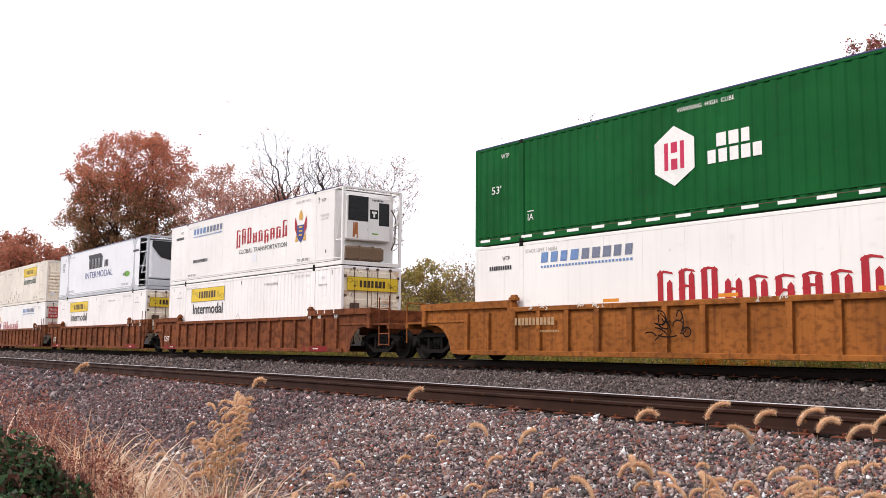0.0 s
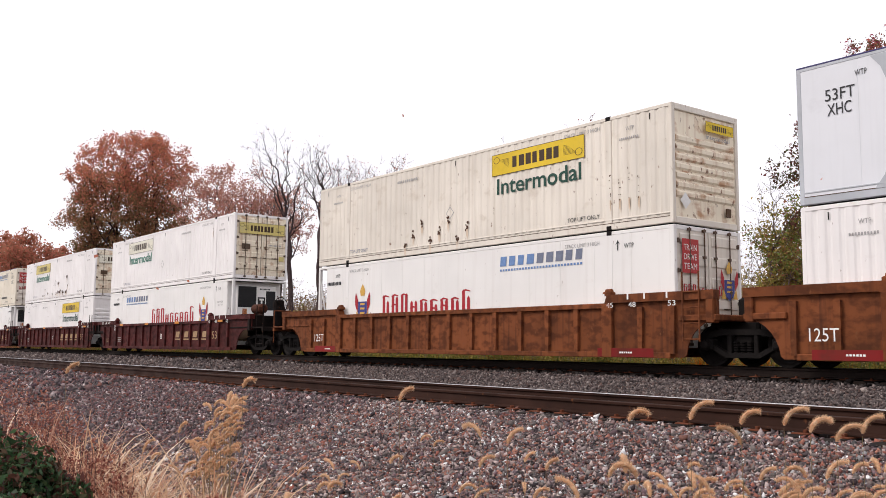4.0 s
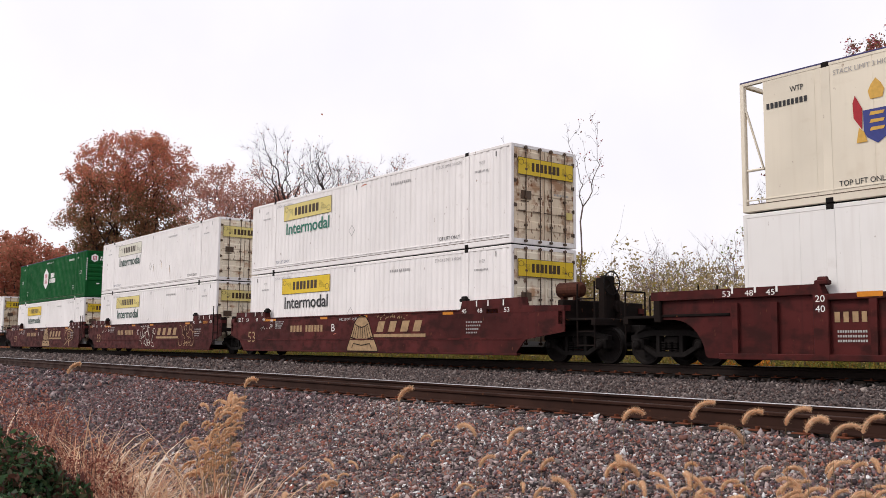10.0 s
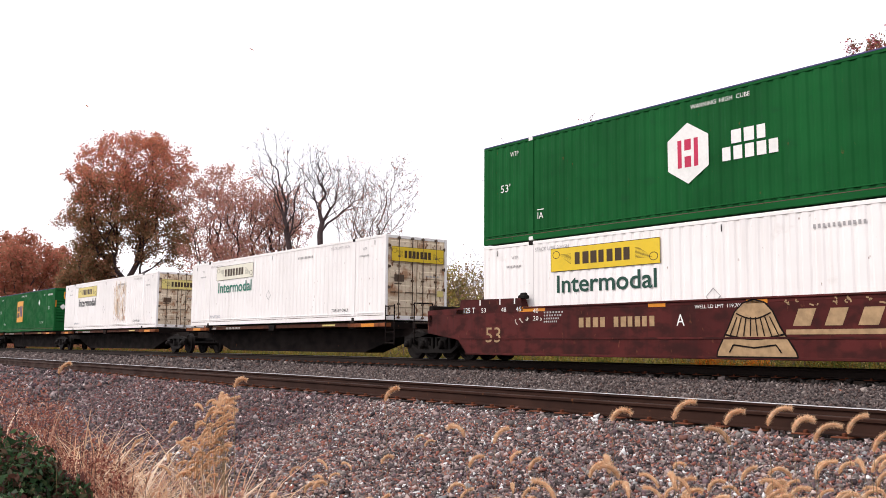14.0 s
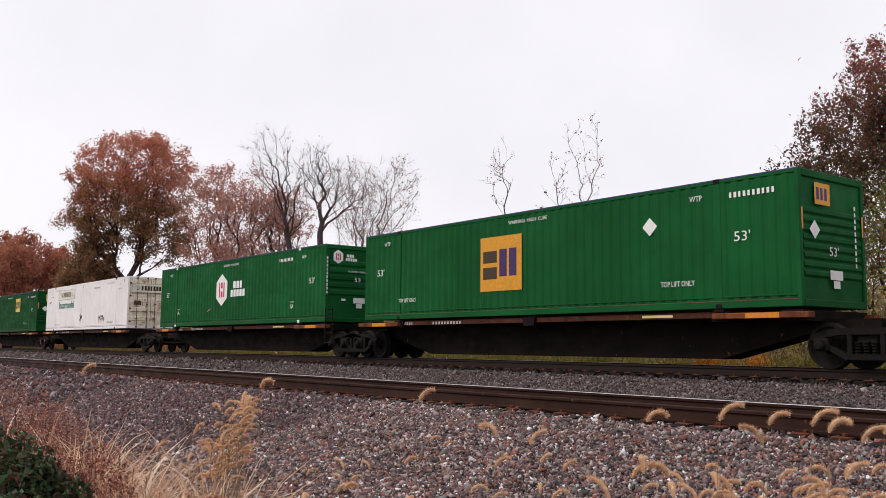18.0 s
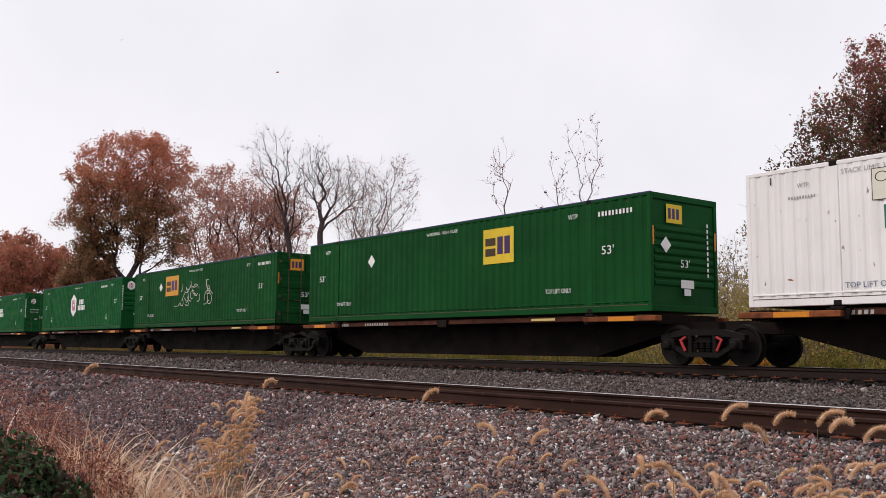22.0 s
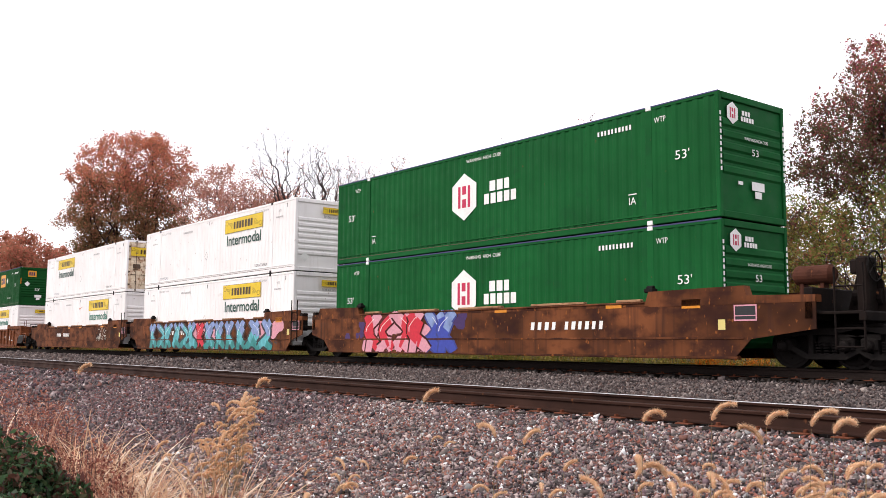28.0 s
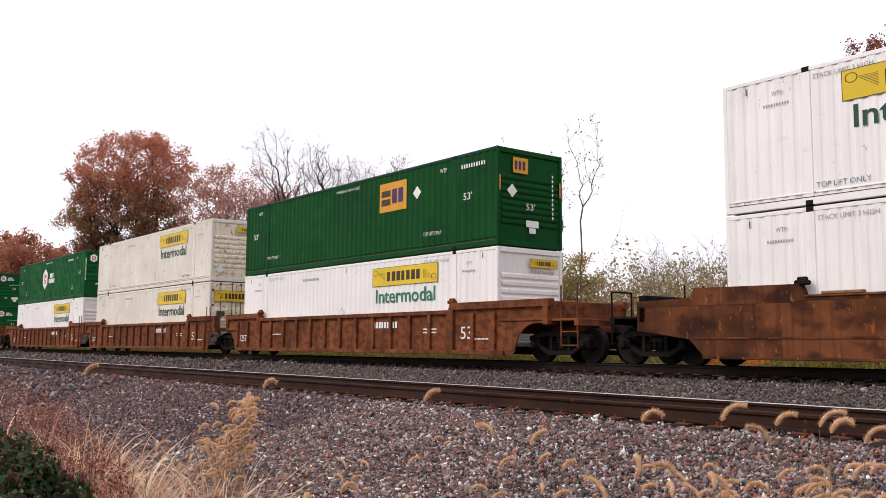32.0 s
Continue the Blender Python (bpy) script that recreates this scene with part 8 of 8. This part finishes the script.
tree(-141.1, 30.3, ((0, 12.0, 4.2, 4.3),), "distant oak with red-brown leaves", DARKOAK, 8000, 0.32, 11, 120, 0.4, DARKBARK, 0.26, 0.8)
tree(-67.9, 29.9, ((-0.3, 12.6, 2.9, 3.2), (0, 8.6, 2.7, 2.6)), "slender tree with thin pinkish-brown leaves", BROWNLEAF, 10000, 0.14, 6, 260, 0.45, DARKBARK, 0.24, 0.42, 0.0, 3)
tree(-64.4, 31.1, ((0.2, 11.9, 3.0, 2.9), (0, 8.2, 2.8, 2.4)), "slender tree with thin pinkish-brown leaves", BROWNLEAF, 9000, 0.14, 7, 260, 0.45, DARKBARK, 0.23, 0.42, 0.0, 3)
tree(-63.2, 32.8, ((0.4, 10.6, 2.4, 2.9),), "slender tree with sparse brown leaves", BROWNLEAF, 6000, 0.14, 8, 200, 0.4, DARKBARK, 0.22, 0.42, 0.0, 3)
tree(-55.2, 30.0, ((-1.9, 14.2, 1.8, 2.4), (-0.4, 11.6, 2.2, 2.6)), "bare forked tree with dark trunk", BROWNLEAF, 150, 0.12, 9, 200, 0.5, DARKBARK, 0.20, 0.5, -0.04, 5)
tree(-52.5, 30.2, ((-0.1, 12.7, 1.7, 2.3), (2.0, 11.8, 1.9, 1.8)), "bare forked tree with dark trunk", BROWNLEAF, 150, 0.12, 10, 200, 0.5, DARKBARK, 0.20, 0.5, 0.01, 5)
tree(-47.6, 30.1, ((-0.4, 10.6, 1.9, 2.5), (0.3, 8.2, 1.7, 2.0)), "bare tree with pale brown twigs", BROWNLEAF, 500, 0.10, 12, 220, 0.3, BARK, 0.12, 0.4, 0.0, 5)
tree(-45.0, 30.2, ((0.5, 10.4, 1.9, 2.4), (0, 8.0, 1.7, 2.0)), "bare tree with pale brown twigs", BROWNLEAF, 500, 0.10, 13, 220, 0.3, BARK, 0.12, 0.4, 0.0, 5)
tree(-27.0, 24.0, ((-0.2, 8.2, 0.6, 1.9),), "thin sapling almost bare of leaves", MAROONLEAF, 70, 0.075, 14, 26, 0.4, BARK, 0.028, 0.12)
tree(-24.4, 25.7, ((0.1, 8.8, 0.7, 2.1),), "thin sapling with a few dark leaves", MAROONLEAF, 110, 0.075, 15, 30, 0.4, BARK, 0.032, 0.12)
tree(-25.0, 24.9, ((0.0, 7.4, 0.6, 1.8),), "thin sapling with a few dark leaves", MAROONLEAF, 80, 0.075, 16, 26, 0.4, BARK, 0.028, 0.12)
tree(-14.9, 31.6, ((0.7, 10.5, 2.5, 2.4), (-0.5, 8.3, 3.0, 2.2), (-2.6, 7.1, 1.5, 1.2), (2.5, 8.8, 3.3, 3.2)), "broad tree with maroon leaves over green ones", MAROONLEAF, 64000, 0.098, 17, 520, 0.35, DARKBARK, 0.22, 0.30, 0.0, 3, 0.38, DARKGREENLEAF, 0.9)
tree(-15.2, 30.4, ((-0.6, 4.6, 3.4, 2.0), (1.5, 5.5, 3.0, 2.2)), "broad tree with green and rusty leaves", MIXEDLEAF, 17000, 0.092, 18, 300, 0.4, DARKBARK, 0.18, 0.36, 0.0, 3)
tree(-18.3, 30.2, ((0, 3.8, 1.2, 2.6),), "small vine-hung tree with olive leaves", OLIVE, 7000, 0.11, 19, 90, 0.25, BARK, 0.09, 0.35)
tree(-18.2, 32.0, ((0, 4.4, 1.4, 2.8),), "small vine-hung tree with olive leaves", OLIVE, 7000, 0.11, 20, 90, 0.25, BARK, 0.09, 0.35)
tree(-18.6, 29.8, ((0, 5.6, 1.1, 2.0),), "bare grey tree beside hanging vines", OLIVE, 150, 0.09, 21, 90, 0.35, BARK, 0.07, 0.3, 0.0, 3)
for i, (x, y, h) in enumerate(((-35.8, 43.5, 7.6), (-36.2, 48.0, 7.6), (-29.9, 43.0, 7.6), (-33.0, 41.0, 6.6))):
    tree(x, y, ((0, h * 0.70, 1.7, h * 0.3),), "bare grey tree in the thicket", BROWNLEAF, 160, 0.10, 22 + i, 120, 0.3, BARK, 0.10, 0.3, 0.0, 3)
tree(-35.2, 36.2, ((0, 4.2, 1.6, 2.3),), "small tree with yellowing olive leaves", OLIVE, 5000, 0.13, 26, 90, 0.25, BARK, 0.1, 0.4)
tree(-43.5, 33.6, ((0, 4.0, 1.9, 2.4),), "small tree with yellowing olive leaves", OLIVE, 7000, 0.13, 27, 90, 0.25, BARK, 0.1, 0.4)
tree(-45.4, 32.9, ((0, 3.8, 1.7, 2.3),), "small tree with yellowing olive leaves", OLIVE, 6000, 0.13, 28, 90, 0.25, BARK, 0.1, 0.4)


def thicket(name, x0, x1, y0, y1, heights, n_leaf, n_stem, leaf, seed, label, size=0.17):
    """A tangle of stems and small leaves with an uneven top."""
    rng = np.random.default_rng(seed)
    top = lambda a: heights[0] + (heights[1] - heights[0]) * (0.5 + 0.5 * noise.noise((a * 0.23, seed * 3.1, 0.5)) + 0.25 * noise.noise((a * 0.9, seed, 2.0)))
    x, y = rng.uniform(x0, x1, n_leaf), rng.uniform(y0, y1, n_leaf)
    tall = np.array([top(a) for a in x])
    clump = np.array([noise.noise((a * 0.7, b * 0.7, seed)) for a, b in zip(x, y)])
    z = tall * rng.random(n_leaf) ** 1.5 * (0.75 + 0.5 * clump)
    c = np.stack([x, y, np.maximum(z, 0.05) + np.array([ground_z(a, b) for a, b in zip(x, y)])], 1)
    shape = np.array([(-0.6, 0, 0), (0, 0.34, 0.08), (0.6, 0, 0), (0, -0.34, 0.08)])
    v = np.einsum("nij,kj->nki", spin(rng, n_leaf), shape) * (size * rng.uniform(0.6, 1.5, n_leaf))[:, None, None] + c[:, None]
    f = np.arange(n_leaf)[:, None] * 4 + np.array([[0, 1, 2, 3]])
    t = tagged(new(name, fast_mesh(name, v.reshape(-1, 3), f, leaf)), label, "thicket", kind="stuff")
    segs = []
    for i in range(n_stem):
        a, b = rng.uniform(x0, x1), rng.uniform(y0, y1)
        h = top(a) * rng.uniform(0.5, 1.02)
        p = np.array([a, b, ground_z(a, b)])
        d = np.array([rng.normal(0, 0.16), rng.normal(0, 0.16), 1.0])
        r = rng.uniform(0.015, 0.045)
        for k in range(5):
            d = d + rng.normal(0, 0.13, 3)
            d /= np.linalg.norm(d)
            q = p + d * h / 5
            segs.append((p, q, r * (1 - 0.17 * k), r * (1 - 0.17 * (k + 1))))
            if k > 1:
                for j in range(4):
                    e = d * 0.5 + rng.normal(0, 0.6, 3)
                    m = q + e * h * 0.09
                    segs.append((q, m, r * 0.35, 0.006))
                    segs.append((m, m + (e + rng.normal(0, 0.5, 3)) * h * 0.07, 0.006, 0.003))
            p = q
    v, f = tubes(segs, 3)
    tagged(piece("stem_tangle", fast_mesh("stem_tangle", v, f, BARK), t), kind="stuff")
    return t


thicket("thicket_left", -190, -58, 25.5, 31, (3.0, 6.5), 36000, 300, DARKOAK, 31, "brown leafless and rusty undergrowth", 0.24)
thicket("thicket_middle", -60, -30, 25, 33, (2.6, 5.2), 52000, 260, OLIVE, 32, "olive and yellow roadside undergrowth", 0.12)
thicket("thicket_right", -34, 6, 25.5, 32, (2.4, 4.6), 70000, 300, OLIVE, 33, "olive vines and brambles", 0.09)
thicket("woods_middle", -78, -36, 33, 40, (4.5, 7.4), 52000, 420, THICKLEAF, 36, "dense brown and olive wood edge", 0.14)
thicket("brush_middle", -44, -12, 33.5, 40, (4.2, 6.9), 64000, 150, HAZELEAF, 37, "tan and olive brush beyond the verge", 0.14)
thicket("woods_distant", -130, 10, 62, 80, (6.0, 9.5), 30000, 300, WOODLEAF, 35, "hazy grey-brown distant wood", 0.30)
thicket("woods_far", -110, -8, 36, 52, (5.0, 8.0), 90000, 420, HAZELEAF, 34, "tan and olive wood edge", 0.13)

rng_v = np.random.default_rng(44)
nb = 22000
vb = np.stack([-rng_v.random(nb) ** 1.4 * 95 - 3, rng_v.uniform(21.2, 25.0, nb), np.zeros(nb)], 1)
vb[:, 2] = [ground_z(a, b) - 0.02 for a, b in vb[:, :2]]
vv, vf = blades(rng_v, vb, rng_v.uniform(0.6, 1.35, nb), rng_v.uniform(0.02, 0.05, nb), rng_v.uniform(0, 0.4, nb), rng_v.uniform(0.1, 0.6, nb), 3)
tagged(new("verge_grass", fast_mesh("verge_grass", vv, vf, VERGE)), "green and orange verge grass behind the track", "grass", kind="stuff")


# leaves drifting down on the wind
FALLING = []
rng_l = random.Random(8)
leaf_me = shared("falling_leaf", DARKOAK, lambda bm: [bm.faces.new([bm.verts.new(p) for p in q]) for q in (
    ((-0.05, 0, 0), (-0.01, 0.028, 0.012), (0.03, 0.02, 0.008), (0.06, 0, 0)), ((-0.05, 0, 0), (0.06, 0, 0), (0.03, -0.02, 0.008), (-0.01, -0.028, 0.012)))])
for i in range(16):
    ob = tagged(new("falling_leaf", leaf_me), "small brown leaf drifting on the wind", "leaf", "leaves in the air")
    x, y = at(rng_l.uniform(-0.45, 0.45), rng_l.uniform(12, 22))
    FALLING.append((ob, x, y, rng_l.uniform(3.5, 34.0), rng_l.uniform(0.7, 1.2), rng_l.uniform(-0.8, 0.8), rng_l.random() * 360))


# ---- what moves ----
PACE = ((0.0, 0.0), (1.0, 0.29), (2.0, 0.46), (3.0, 0.55), (4.5, 0.62), (6.0, 0.75), (7.0, 0.66), (8.0, 0.68), (9.0, 0.66), (10.0, 0.73), (11.0, 0.75), (12.0, 0.90), (13.0, 0.91), (14.0, 0.96), (15.5, 1.04),
        (17.0, 1.10), (18.0, 1.08), (19.0, 1.02), (20.0, 1.08), (21.0, 1.20), (22.0, 1.42), (23.0, 1.56), (24.0, 1.36), (25.0, 1.03), (26.5, 0.63), (28.0, 0.37), (29.0, 0.26), (30.0, 0.10), (31.0, -0.13), (32.0, -0.37))


def travelled(t):
    """Metres the train has gone at t seconds: a nearly steady pull with slight slack action."""
    return 13.524 * t + 0.01215 * ((t - 16.0) ** 2 - 256.0) + float(np.interp(t, [a for a, b in PACE], [b for a, b in PACE]))


def motions():
    times = [t for t, d in PACE]
    for thing, x, z in MOVERS:
        walk(thing, [(t, pose(x + travelled(t), TRACK_Y, z)) for t in times])
    for w, dx, z, x in WHEELS:
        rows, inside = [(0.0, pose(dx, 0, z))], False
        for k in range(1, 32 * FPS):
            t = k / FPS
            place = x + travelled(t)
            if -62 < place < -2:
                if not inside:
                    start, inside = place, True
                rows.append((t, pose(dx, 0, z, 0, math.degrees((place - start) / 0.46), 0)))
        end = rows[-1][1]
        rows.append((32.0, end))
        walk(w, rows)
    # wind in the foxtails: how far the heads lean along the view's breadth, in metres
    lean = [(0.0, 0.02), (2.0, 0.0), (3.5, -0.015), (6.0, -0.02), (9.0, -0.02), (11.0, -0.025), (13.0, -0.04), (14.5, -0.08), (16.5, -0.01), (18.0, 0.06), (19.0, 0.09), (21.0, 0.075),
            (23.0, 0.06), (25.0, 0.075), (28.0, 0.055), (30.0, 0.07), (32.0, 0.065)]
    for thing, x, y, z, h, much in SWAYING:
        rows = []
        for t, d in lean:
            a = math.degrees(math.atan2(d * much, h))
            flutter = 0.5 * math.sin(t * 2.1 + x * 9)
            rows.append((t, pose(x, y, z, 0, 0, math.degrees(YAW)) @ pose(0, 0, 0, 0, a + flutter, 0) @ pose(0, 0, 0, 0, 0, -math.degrees(YAW))))
        walk(thing, rows)
    for thing, x, y, z, fall, drift, a in FALLING:
        rows = []
        for k in range(65):
            t = k * 0.5
            h = max(ground_z(x, y) + 0.03, z - fall * t + 0.12 * math.sin(t * 2 + a))
            on = h > ground_z(x, y) + 0.05
            still = (z - ground_z(x, y)) / fall
            s = min(t, still)
            rows.append((t, pose(x + drift * s * 0.6, y + 0.1 * math.sin(s + a), h, 40 * math.sin(s * 1.7 + a), 35 * math.sin(s * 1.3), a + 50 * s)))
        walk(thing, rows)


motions()
